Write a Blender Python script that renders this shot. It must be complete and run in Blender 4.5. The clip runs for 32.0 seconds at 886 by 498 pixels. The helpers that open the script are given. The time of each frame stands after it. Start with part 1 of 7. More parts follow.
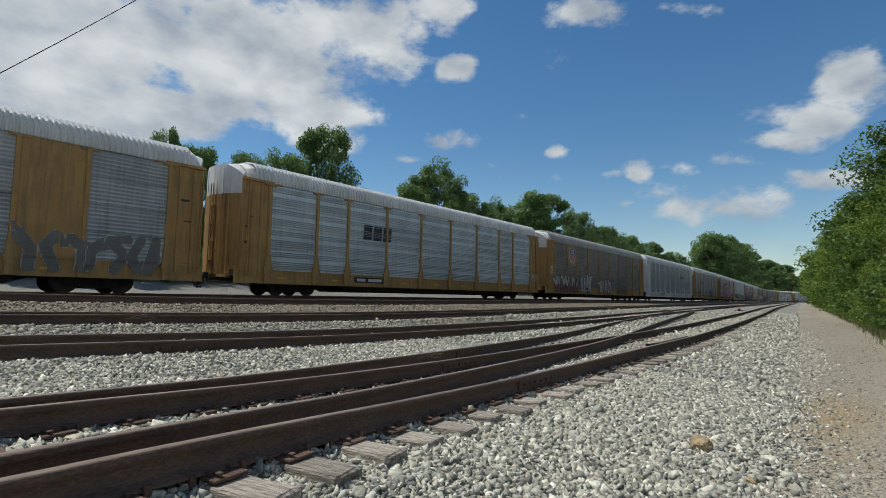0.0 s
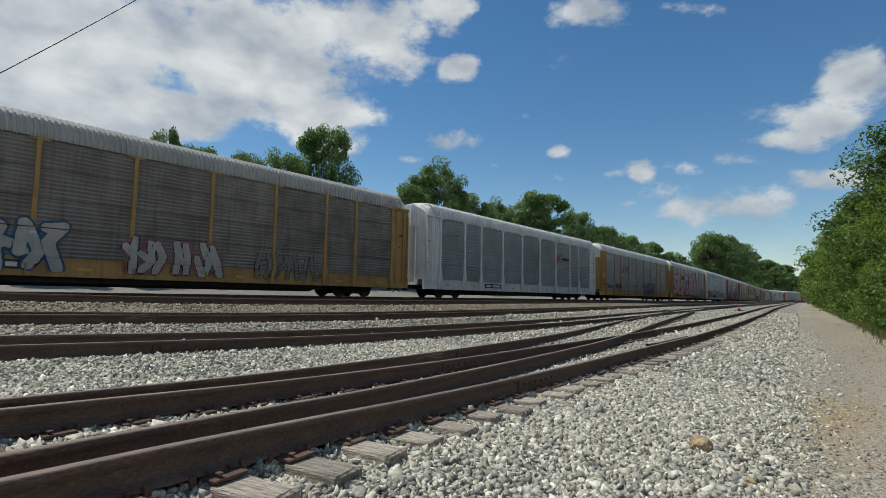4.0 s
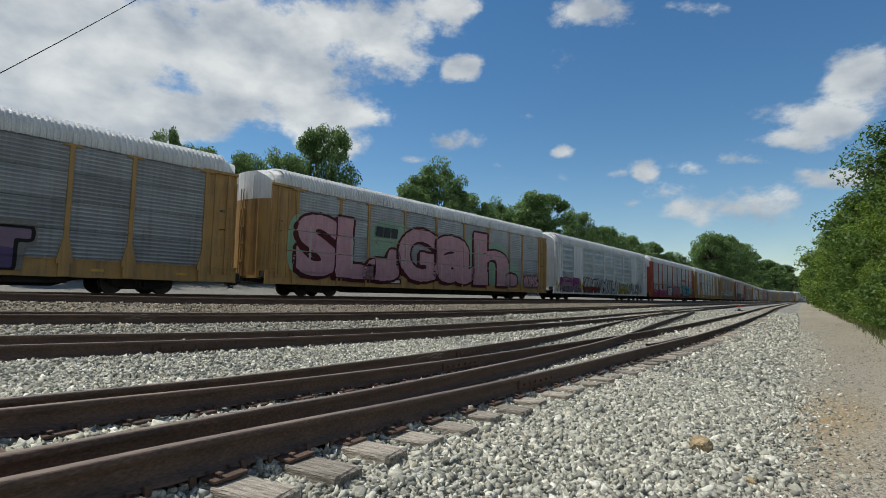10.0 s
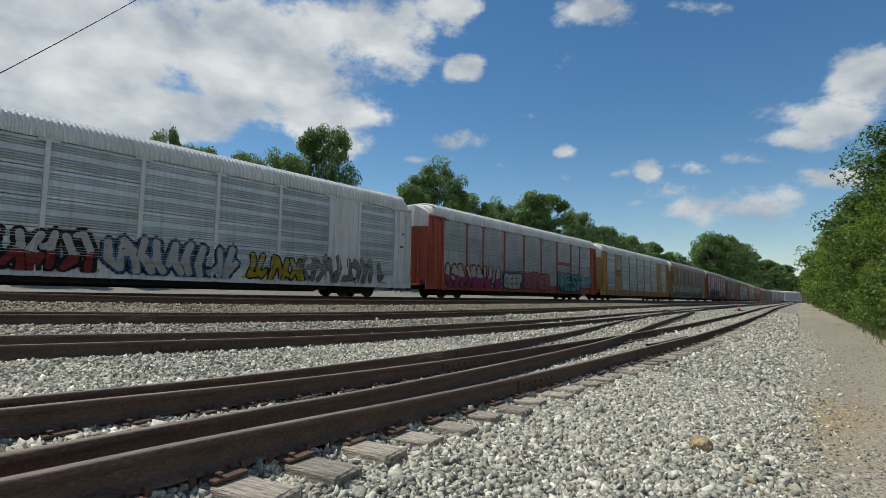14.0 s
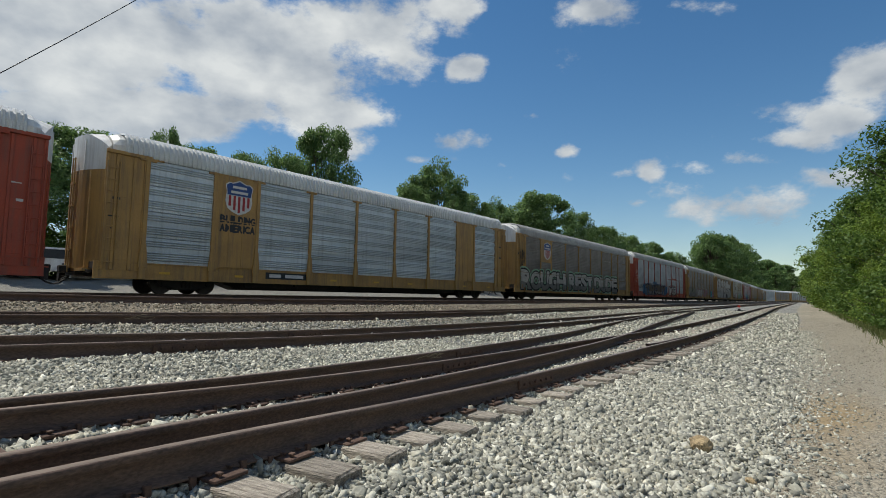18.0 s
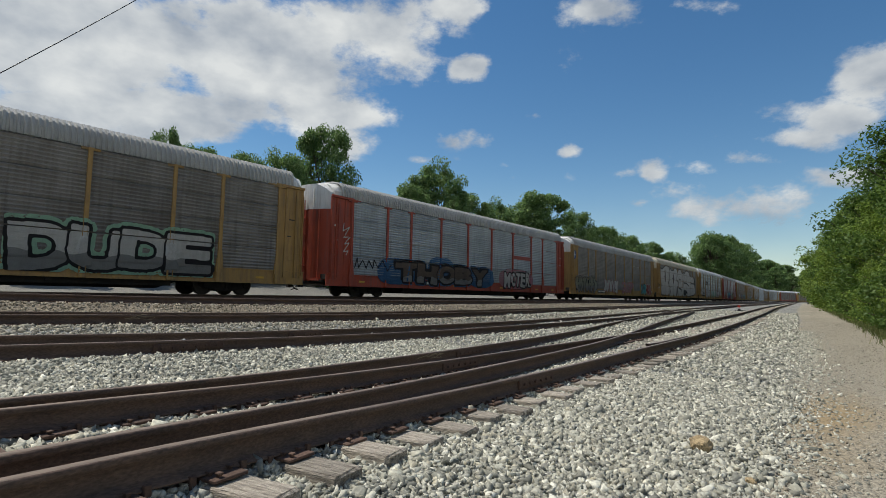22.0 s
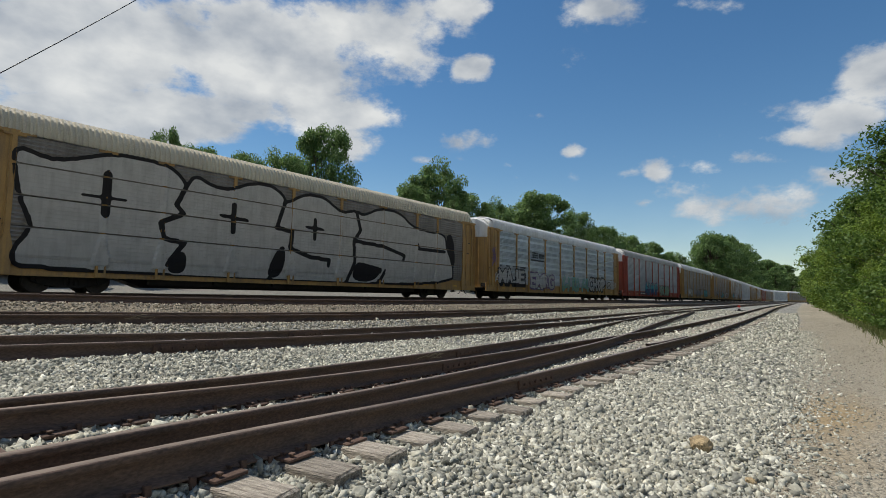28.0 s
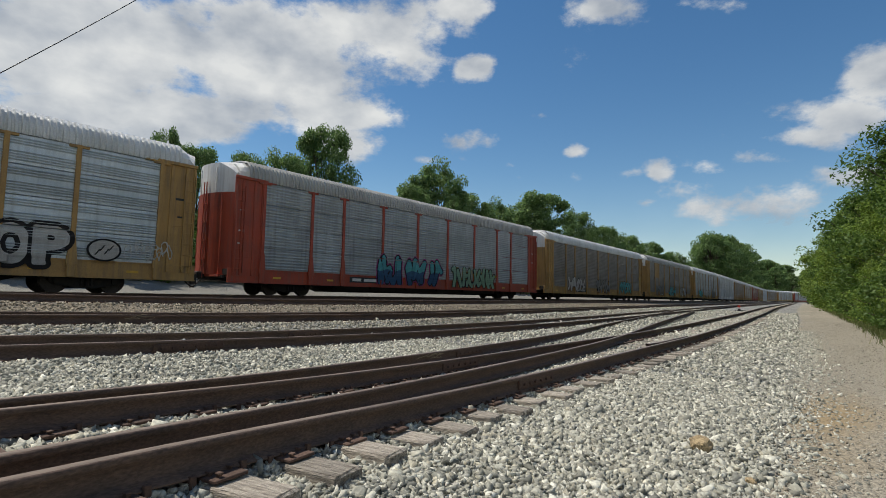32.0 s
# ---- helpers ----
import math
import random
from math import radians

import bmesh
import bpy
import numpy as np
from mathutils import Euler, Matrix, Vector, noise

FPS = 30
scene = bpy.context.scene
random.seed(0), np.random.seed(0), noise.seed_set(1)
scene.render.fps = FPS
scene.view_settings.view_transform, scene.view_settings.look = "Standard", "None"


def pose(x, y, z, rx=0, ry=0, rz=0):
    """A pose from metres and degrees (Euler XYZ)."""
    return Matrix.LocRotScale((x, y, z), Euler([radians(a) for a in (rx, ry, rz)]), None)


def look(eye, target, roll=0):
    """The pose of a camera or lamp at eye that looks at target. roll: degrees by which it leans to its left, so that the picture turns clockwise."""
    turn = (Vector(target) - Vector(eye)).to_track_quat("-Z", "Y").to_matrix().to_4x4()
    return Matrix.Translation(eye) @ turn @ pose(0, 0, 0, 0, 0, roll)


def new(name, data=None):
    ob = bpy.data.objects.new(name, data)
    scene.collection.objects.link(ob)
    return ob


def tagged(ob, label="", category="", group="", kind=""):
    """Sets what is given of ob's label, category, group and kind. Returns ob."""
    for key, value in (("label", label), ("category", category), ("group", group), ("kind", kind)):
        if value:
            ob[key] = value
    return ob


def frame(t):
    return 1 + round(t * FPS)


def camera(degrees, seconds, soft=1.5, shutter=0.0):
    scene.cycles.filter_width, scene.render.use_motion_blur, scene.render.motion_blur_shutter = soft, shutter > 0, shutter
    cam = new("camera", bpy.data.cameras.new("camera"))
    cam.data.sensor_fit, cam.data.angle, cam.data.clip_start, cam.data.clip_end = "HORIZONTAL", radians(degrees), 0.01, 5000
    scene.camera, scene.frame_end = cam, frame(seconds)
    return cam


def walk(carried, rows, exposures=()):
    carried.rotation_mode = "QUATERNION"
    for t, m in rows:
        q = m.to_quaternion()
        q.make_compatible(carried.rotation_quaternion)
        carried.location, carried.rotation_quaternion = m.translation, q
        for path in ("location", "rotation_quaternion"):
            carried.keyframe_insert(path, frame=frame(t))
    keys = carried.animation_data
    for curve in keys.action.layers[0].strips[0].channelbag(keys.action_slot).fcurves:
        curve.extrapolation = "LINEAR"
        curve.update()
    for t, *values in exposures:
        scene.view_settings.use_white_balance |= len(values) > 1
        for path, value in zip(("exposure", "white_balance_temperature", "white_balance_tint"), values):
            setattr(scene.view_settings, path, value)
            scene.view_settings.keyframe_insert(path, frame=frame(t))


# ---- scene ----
# The tripod stands on the gravel service road beside the tracks; x runs along the tracks, y to the far side.
EYE = (0.0, 0.0, 0.761)
PITCH, YAW, ROLL = 5.01, 38.68, 1.04
AIM = (EYE[0] + math.cos(radians(YAW)) * math.cos(radians(PITCH)),
       EYE[1] + math.sin(radians(YAW)) * math.cos(radians(PITCH)),
       EYE[2] + math.sin(radians(PITCH)))
cam = camera(79.36, 32.0, soft=0.6)
walk(cam, [(0.0, look(EYE, AIM, ROLL)), (32.0, look(EYE, AIM, ROLL))],
     exposures=[(0.0, -0.1, 6500, 6), (3.0, -0.06, 6550, 6), (6.0, -0.03, 6550, 6), (16.0, -0.03, 6600, 6), (32.0, 0.0, 6750, 8)])

# ---- light ----
SUN_EL, SUN_AZ = 60.0, 112.0     # degrees; azimuth from +x towards +y
world = bpy.data.worlds.new("sky")
scene.world = world
world.use_nodes = True
wn = world.node_tree
sky = wn.nodes.new("ShaderNodeTexSky")
sky.sky_type = "NISHITA"
sky.sun_disc = False
sky.sun_elevation = radians(SUN_EL)
sky.sun_rotation = radians(90.0 - SUN_AZ)
sky.air_density, sky.dust_density, sky.ozone_density = 1.0, 0.1, 1.2
wn.nodes["Background"].inputs["Strength"].default_value = 0.105
richer = wn.nodes.new("ShaderNodeHueSaturation")
richer.inputs["Saturation"].default_value = 1.28
wn.links.new(sky.outputs["Color"], richer.inputs["Color"])
wn.links.new(richer.outputs["Color"], wn.nodes["Background"].inputs["Color"])
sun_data = bpy.data.lights.new("sun", "SUN")
sun_data.energy, sun_data.angle, sun_data.color = 4.5, radians(0.6), (1.0, 0.955, 0.89)
sun = new("sun", sun_data)
sd = Vector((math.cos(radians(SUN_EL)) * math.cos(radians(SUN_AZ)),
             math.cos(radians(SUN_EL)) * math.sin(radians(SUN_AZ)), math.sin(radians(SUN_EL))))
sun.matrix_world = look(sd * 100, (0, 0, 0))

# ---- materials ----


def material(name, base, rough=0.7, metal=0.0, spots=None, scale=6.0, amount=0.5, fine=60.0, fine_amount=0.25,
             bump=0.2, bump_scale=40.0, per_object=0.0, spec=0.4, stretch=(1, 1, 1), streaks=None, streak_amount=0.5):
    """Principled surface with coarse blotches (towards spots), fine grain, bump and an optional change by object."""
    m = bpy.data.materials.new(name)
    m.use_nodes = True
    t = m.node_tree
    n, k = t.nodes, t.links
    p = n["Principled BSDF"]
    p.inputs["Roughness"].default_value = rough
    p.inputs["Metallic"].default_value = metal
    p.inputs["Specular IOR Level"].default_value = spec
    tc = n.new("ShaderNodeTexCoord")
    mp = n.new("ShaderNodeMapping")
    mp.inputs["Scale"].default_value = stretch
    k.new(tc.outputs["Object"], mp.inputs["Vector"])
    a = n.new("ShaderNodeTexNoise")
    a.inputs["Scale"].default_value, a.inputs["Detail"].default_value = scale, 6
    k.new(mp.outputs[0], a.inputs["Vector"])
    ra = n.new("ShaderNodeValToRGB")
    ra.color_ramp.elements[0].position, ra.color_ramp.elements[1].position = 0.42, 0.68
    k.new(a.outputs["Fac"], ra.inputs[0])
    am = n.new("ShaderNodeMath")
    am.operation = "MULTIPLY"
    am.inputs[1].default_value = amount
    k.new(ra.outputs[0], am.inputs[0])
    mix = n.new("ShaderNodeMix")
    mix.data_type = "RGBA"
    mix.inputs["A"].default_value = (*base, 1)
    s = spots or tuple(c * 0.55 for c in base)
    mix.inputs["B"].default_value = (*s, 1)
    k.new(am.outputs[0], mix.inputs["Factor"])
    col = mix.outputs["Result"]
    if streaks:
        ms = n.new("ShaderNodeMapping")
        ms.inputs["Scale"].default_value = (5.0, 5.0, 0.35)
        k.new(tc.outputs["Object"], ms.inputs["Vector"])
        sn = n.new("ShaderNodeTexNoise")
        sn.inputs["Scale"].default_value, sn.inputs["Detail"].default_value = 1.6, 5
        k.new(ms.outputs[0], sn.inputs["Vector"])
        sr = n.new("ShaderNodeValToRGB")
        sr.color_ramp.elements[0].position, sr.color_ramp.elements[1].position = 0.46, 0.74
        k.new(sn.outputs["Fac"], sr.inputs[0])
        sm = n.new("ShaderNodeMath")
        sm.operation = "MULTIPLY"
        sm.inputs[1].default_value = streak_amount
        k.new(sr.outputs[0], sm.inputs[0])
        mx = n.new("ShaderNodeMix")
        mx.data_type = "RGBA"
        mx.inputs["B"].default_value = (*streaks, 1)
        k.new(col, mx.inputs["A"])
        k.new(sm.outputs[0], mx.inputs["Factor"])
        col = mx.outputs["Result"]
    b = n.new("ShaderNodeTexNoise")
    b.inputs["Scale"].default_value, b.inputs["Detail"].default_value = fine, 4
    k.new(mp.outputs[0], b.inputs["Vector"])
    mr = n.new("ShaderNodeMapRange")
    mr.inputs["From Min"].default_value, mr.inputs["From Max"].default_value = 0.3, 0.7
    mr.inputs["To Min"].default_value, mr.inputs["To Max"].default_value = 1 - fine_amount, 1 + fine_amount
    k.new(b.outputs["Fac"], mr.inputs["Value"])
    val = mr.outputs[0]
    if per_object:
        oi = n.new("ShaderNodeObjectInfo")
        mo = n.new("ShaderNodeMapRange")
        mo.inputs["To Min"].default_value, mo.inputs["To Max"].default_value = 1 - per_object, 1 + per_object
        k.new(oi.outputs["Random"], mo.inputs["Value"])
        mm = n.new("ShaderNodeMath")
        mm.operation = "MULTIPLY"
        k.new(val, mm.inputs[0])
        k.new(mo.outputs[0], mm.inputs[1])
        val = mm.outputs[0]
    sc = n.new("ShaderNodeVectorMath")
    sc.operation = "SCALE"
    k.new(col, sc.inputs[0])
    k.new(val, sc.inputs["Scale"])
    k.new(sc.outputs[0], p.inputs["Base Color"])
    if bump:
        c = n.new("ShaderNodeTexNoise")
        c.inputs["Scale"].default_value, c.inputs["Detail"].default_value = bump_scale, 6
        k.new(mp.outputs[0], c.inputs["Vector"])
        bp = n.new("ShaderNodeBump")
        bp.inputs["Strength"].default_value, bp.inputs["Distance"].default_value = bump, 0.02
        k.new(c.outputs["Fac"], bp.inputs["Height"])
        k.new(bp.outputs[0], p.inputs["Normal"])
    return m


def island_material(name, colours, rough=0.85, fine=25.0, translucent=0.0, bump=0.0):
    """Each loose piece of the mesh takes a colour of its own from a ramp."""
    m = bpy.data.materials.new(name)
    m.use_nodes = True
    t = m.node_tree
    n, k = t.nodes, t.links
    p = n["Principled BSDF"]
    p.inputs["Roughness"].default_value = rough
    p.inputs["Specular IOR Level"].default_value = 0.3
    g = n.new("ShaderNodeNewGeometry")
    r = n.new("ShaderNodeValToRGB")
    r.color_ramp.interpolation = "LINEAR"
    while len(r.color_ramp.elements) < len(colours):
        r.color_ramp.elements.new(0.5)
    for i, (e, c) in enumerate(zip(r.color_ramp.elements, colours)):
        e.position = i / (len(colours) - 1)
        e.color = (*c, 1)
    k.new(g.outputs["Random Per Island"], r.inputs[0])
    tc = n.new("ShaderNodeTexCoord")
    a = n.new("ShaderNodeTexNoise")
    a.inputs["Scale"].default_value, a.inputs["Detail"].default_value = fine, 4
    k.new(tc.outputs["Object"], a.inputs["Vector"])
    mr = n.new("ShaderNodeMapRange")
    mr.inputs["From Min"].default_value, mr.inputs["From Max"].default_value = 0.3, 0.7
    mr.inputs["To Min"].default_value, mr.inputs["To Max"].default_value = 0.72, 1.25
    k.new(a.outputs["Fac"], mr.inputs["Value"])
    sc = n.new("ShaderNodeVectorMath")
    sc.operation = "SCALE"
    k.new(r.outputs[0], sc.inputs[0])
    k.new(mr.outputs[0], sc.inputs["Scale"])
    k.new(sc.outputs[0], p.inputs["Base Color"])
    if bump:
        bp = n.new("ShaderNodeBump")
        bp.inputs["Strength"].default_value, bp.inputs["Distance"].default_value = bump, 0.01
        k.new(a.outputs["Fac"], bp.inputs["Height"])
        k.new(bp.outputs[0], p.inputs["Normal"])
    if translucent:
        tr = n.new("ShaderNodeBsdfTranslucent")
        k.new(sc.outputs[0], tr.inputs["Color"])
        mx = n.new("ShaderNodeMixShader")
        mx.inputs[0].default_value = translucent
        k.new(p.outputs[0], mx.inputs[1])
        k.new(tr.outputs[0], mx.inputs[2])
        k.new(mx.outputs[0], n["Material Output"].inputs["Surface"])
    return m


RUST = (0.16, 0.07, 0.035)
GRIME = (0.10, 0.085, 0.07)
M_YELLOW = material("mustard_paint", (0.40, 0.235, 0.075), 0.55, spots=(0.25, 0.145, 0.055), scale=1.1, amount=0.6,
                    streaks=GRIME, streak_amount=0.55, fine=30, fine_amount=0.12, bump=0.08)
M_RED = material("red_paint", (0.36, 0.062, 0.03), 0.55, spots=(0.22, 0.045, 0.03), scale=1.1, amount=0.6,
                 streaks=GRIME, streak_amount=0.5, fine=30, fine_amount=0.12, bump=0.08)
M_PALE = material("pale_grey_paint", (0.64, 0.65, 0.65), 0.5, spots=(0.48, 0.47, 0.44), scale=1.2, amount=0.5,
                  streaks=(0.22, 0.19, 0.16), streak_amount=0.4, fine=30, fine_amount=0.1, bump=0.06)
M_HOOD = material("white_hood_paint", (0.72, 0.71, 0.68), 0.5, spots=(0.5, 0.47, 0.42), scale=1.4, amount=0.5,
                  streaks=(0.35, 0.28, 0.2), streak_amount=0.35, fine=30, fine_amount=0.08, bump=0.05)
M_ROOF = material("galvanised_roof", (0.66, 0.66, 0.65), 0.45, 0.1, spots=(0.52, 0.52, 0.50), scale=0.7, amount=0.6,
                  streaks=(0.30, 0.29, 0.27), streak_amount=0.3, fine=20, fine_amount=0.1, bump=0.05)
M_PANEL_LIGHT = material("light_galvanised_panel", (0.55, 0.60, 0.63), 0.34, 0.2, spots=(0.42, 0.47, 0.50), scale=0.9,
                         amount=0.7, streaks=(0.24, 0.26, 0.28), streak_amount=0.4, fine=45, fine_amount=0.15, per_object=0.13)
M_PANEL_MID = material("grey_galvanised_panel", (0.43, 0.47, 0.495), 0.42, 0.18, spots=(0.31, 0.335, 0.36), scale=0.9,
                       amount=0.7, streaks=(0.17, 0.16, 0.15), streak_amount=0.45, fine=45, fine_amount=0.15, per_object=0.13)
M_PANEL_DARK = material("dark_weathered_panel", (0.26, 0.245, 0.228), 0.5, 0.1, spots=(0.15, 0.135, 0.118), scale=0.9,
                        amount=0.7, streaks=(0.1, 0.083, 0.07), streak_amount=0.5, fine=45, fine_amount=0.2, per_object=0.12)
M_PANEL_SLATE = material("slate_galvanised_panel", (0.31, 0.34, 0.36), 0.4, 0.18, spots=(0.23, 0.25, 0.27), scale=0.9,
                         amount=0.7, streaks=(0.15, 0.145, 0.14), streak_amount=0.45, fine=45, fine_amount=0.15, per_object=0.13)
M_BLACK = material("black_running_gear", (0.022, 0.020, 0.019), 0.7, 0.2, spots=(0.05, 0.036, 0.026), scale=5, bump=0.2)
M_STEEL = material("worn_wheel_steel", (0.055, 0.045, 0.038), 0.6, 0.3, spots=(0.035, 0.027, 0.02), scale=8)
M_ROOF_CREAM = material("cream_roof", (0.58, 0.52, 0.40), 0.5, spots=(0.45, 0.40, 0.31), scale=0.7, amount=0.5, streaks=(0.30, 0.26, 0.2), streak_amount=0.3, bump=0.05)
M_ROOF_GREY = material("dull_grey_roof", (0.42, 0.41, 0.39), 0.5, spots=(0.30, 0.29, 0.27), scale=0.7, amount=0.6, streaks=(0.22, 0.2, 0.17), streak_amount=0.35, bump=0.05)
M_INK = material("black_lettering", (0.03, 0.032, 0.035), 0.6, fine_amount=0.1, bump=0)
M_MARK = material("white_lettering", (0.60, 0.59, 0.56), 0.6, fine_amount=0.15, bump=0)
M_BLUE = material("blue_emblem_paint", (0.03, 0.07, 0.22), 0.5, bump=0)
M_CRIMSON = material("crimson_emblem_paint", (0.34, 0.03, 0.035), 0.5, bump=0)
M_RAIL = material("rusted_rail", (0.105, 0.068, 0.05), 0.78, 0.05, spots=(0.062, 0.044, 0.036), scale=9, amount=0.7,
                  fine=90, fine_amount=0.35, bump=0.3, bump_scale=90, stretch=(0.35, 1, 1))
M_RAILTOP = material("worn_rail_head", (0.25, 0.19, 0.145), 0.5, 0.4, spots=(0.10, 0.065, 0.045), scale=5, amount=0.6,
                     fine=60, stretch=(0.15, 1, 1), bump=0.1)
M_PLATE = material("rusted_tie_plate", (0.095, 0.056, 0.04), 0.85, 0.05, spots=(0.055, 0.036, 0.028), scale=14, bump=0.3,
                   per_object=0.25)
M_TIE = material("weathered_tie_wood", (0.37, 0.325, 0.265), 0.9, spots=(0.13, 0.105, 0.082), scale=9, amount=0.8, fine=55,
                 fine_amount=0.45, bump=0.9, bump_scale=26, stretch=(6, 0.5, 6), per_object=0.25)
M_STONE = island_material("crushed_ballast", [(0.13, 0.13, 0.108), (0.31, 0.303, 0.25), (0.47, 0.455, 0.375), (0.21, 0.206, 0.172),
                                              (0.68, 0.655, 0.55), (0.36, 0.347, 0.28), (0.17, 0.168, 0.145), (0.46, 0.425, 0.325)],
                          0.9, fine=38, bump=0.35)
M_LEAF = island_material("tree_leaves", [(0.10, 0.175, 0.058), (0.15, 0.24, 0.078), (0.22, 0.315, 0.11), (0.12, 0.205, 0.066)],
                         0.55, fine=1.2, translucent=0.4)
# the same leaves in darker greens: shade put into the colour
M_LEAF_SHADED = island_material("shade_toned_leaves", [(0.05, 0.10, 0.018), (0.085, 0.15, 0.028), (0.13, 0.205, 0.042), (0.065, 0.12, 0.022)],
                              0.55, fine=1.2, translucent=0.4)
M_BROWN_STONE = island_material("rust_stained_ballast", [(0.11, 0.09, 0.063), (0.23, 0.195, 0.14), (0.33, 0.285, 0.21), (0.175, 0.147, 0.106), (0.42, 0.375, 0.285)],
                                0.9, fine=38, bump=0.35)
# the same leaves in lighter yellow-greens: sunlight put into the colour
M_LEAF_SUNLIT = island_material("sunlit_toned_leaves", [(0.09, 0.155, 0.02), (0.145, 0.22, 0.032), (0.21, 0.285, 0.05), (0.11, 0.175, 0.026)],
                                0.55, fine=1.2, translucent=0.4)
M_TAN_STONE = island_material("dusty_ballast", [(0.11, 0.1, 0.08), (0.27, 0.25, 0.195), (0.38, 0.35, 0.275), (0.18, 0.166, 0.13), (0.50, 0.465, 0.37)], 0.9, fine=38, bump=0.35)
M_ROAD_STONE = island_material("road_gravel_stone", [(0.19, 0.165, 0.125), (0.30, 0.268, 0.21), (0.40, 0.365, 0.295), (0.25, 0.22, 0.17)], 0.9, fine=38, bump=0.3)
M_BARK = material("tree_bark", (0.11, 0.085, 0.062), 0.9, scale=5, bump=0.8, bump_scale=14, stretch=(1, 1, 0.3))
M_GRASS = island_material("road_grass", [(0.08, 0.12, 0.03), (0.14, 0.17, 0.05), (0.20, 0.19, 0.08), (0.06, 0.10, 0.025)], 0.8,
                          translucent=0.3)

# ---- helpers for meshes ----


def part(name, bm, mat, parent, label="", smooth=False):
    """Links a bmesh (or a ready mesh) as one mesh object under a thing or part."""
    if isinstance(bm, bmesh.types.BMesh):
        me = bpy.data.meshes.new(name)
        bm.to_mesh(me)
        bm.free()
    else:
        me = bm
    if not me.materials:
        me.materials.append(mat)
    if smooth:
        me.shade_smooth()
    ob = new(name, me)
    if parent is not None:
        ob.parent = parent
    if me.materials[0] != mat:
        ob.material_slots[0].link = "OBJECT"
        ob.material_slots[0].material = mat
    if label:
        tagged(ob, label)
    return ob


def box(bm, x0, x1, y0, y1, z0, z1, bevel=0.0):
    vs = [bm.verts.new(v) for v in ((x0, y0, z0), (x1, y0, z0), (x1, y1, z0), (x0, y1, z0),
                                    (x0, y0, z1), (x1, y0, z1), (x1, y1, z1), (x0, y1, z1))]
    fs = [bm.faces.new([vs[i] for i in q]) for q in ((3, 2, 1, 0), (4, 5, 6, 7), (0, 1, 5, 4), (1, 2, 6, 5), (2, 3, 7, 6), (3, 0, 4, 7))]
    if bevel:
        bmesh.ops.bevel(bm, geom=list({e for f in fs for e in f.edges}), offset=bevel, segments=1, affect="EDGES")
    return bm


def prism(bm, outline, axis, a, b):
    """Extrudes a closed outline (pairs) along an axis from a to b: axis 'x' takes (y, z), 'y' takes (x, z), 'z' takes (x, y)."""
    def at(p, v):
        return {"x": (v, p[0], p[1]), "y": (p[0], v, p[1]), "z": (p[0], p[1], v)}[axis]
    lo = [bm.verts.new(at(p, a)) for p in outline]
    hi = [bm.verts.new(at(p, b)) for p in outline]
    n = len(outline)
    for i in range(n):
        bm.faces.new((lo[i], lo[(i + 1) % n], hi[(i + 1) % n], hi[i]))
    bm.faces.new(lo[::-1])
    bm.faces.new(hi)
    bmesh.ops.recalc_face_normals(bm, faces=bm.faces[:])
    return bm


def tube(bm, p0, p1, r, n=8, r2=None):
    p0, p1 = Vector(p0), Vector(p1)
    m = Matrix.Translation((p0 + p1) / 2) @ (p1 - p0).to_track_quat("Z", "Y").to_matrix().to_4x4()
    bmesh.ops.create_cone(bm, cap_ends=True, segments=n, radius1=r, radius2=r if r2 is None else r2, depth=(p1 - p0).length, matrix=m)
    return bm


def mesh_from(name, verts, faces, mat):
    """A mesh from numpy arrays, all faces with the same number of corners."""
    me = bpy.data.meshes.new(name)
    nv, nf, c = len(verts), len(faces), faces.shape[1]
    me.vertices.add(nv)
    me.vertices.foreach_set("co", np.asarray(verts, np.float32).ravel())
    me.loops.add(nf * c)
    me.loops.foreach_set("vertex_index", np.asarray(faces, np.int32).ravel())
    me.polygons.add(nf)
    me.polygons.foreach_set("loop_start", np.arange(0, nf * c, c, dtype=np.int32))
    me.update(calc_edges=True)
    me.materials.append(mat)
    return me


# ---- the lie of the land ----
# The main track is bent slowly left to fit the camera's view and swings right far off; the yard tracks converge on it.
STEP = 1.0
S_AXIS = np.arange(-520.0, 1000.0, STEP)
KAPPA = np.where((S_AXIS > -30) & (S_AXIS < 150), 0.00054, np.where(S_AXIS > 285, -0.0042, 0.0))
KAPPA = np.where(S_AXIS > 560, 0.0, KAPPA)
HEAD = np.cumsum(KAPPA) * STEP
HEAD -= np.interp(0.0, S_AXIS, HEAD)
MAIN_X = np.cumsum(np.cos(HEAD)) * STEP
MAIN_Y = np.cumsum(np.sin(HEAD)) * STEP
MAIN_X -= np.interp(0.0, S_AXIS, MAIN_X)
MAIN_Y -= np.interp(0.0, S_AXIS, MAIN_Y)
MAIN_OFF = 20.93 + 1.62


def main_at(s):
    """Centre of the main track at s metres along it, and its heading."""
    h = np.interp(s, S_AXIS, HEAD)
    return np.interp(s, S_AXIS, MAIN_X), MAIN_OFF + np.interp(s, S_AXIS, MAIN_Y), h


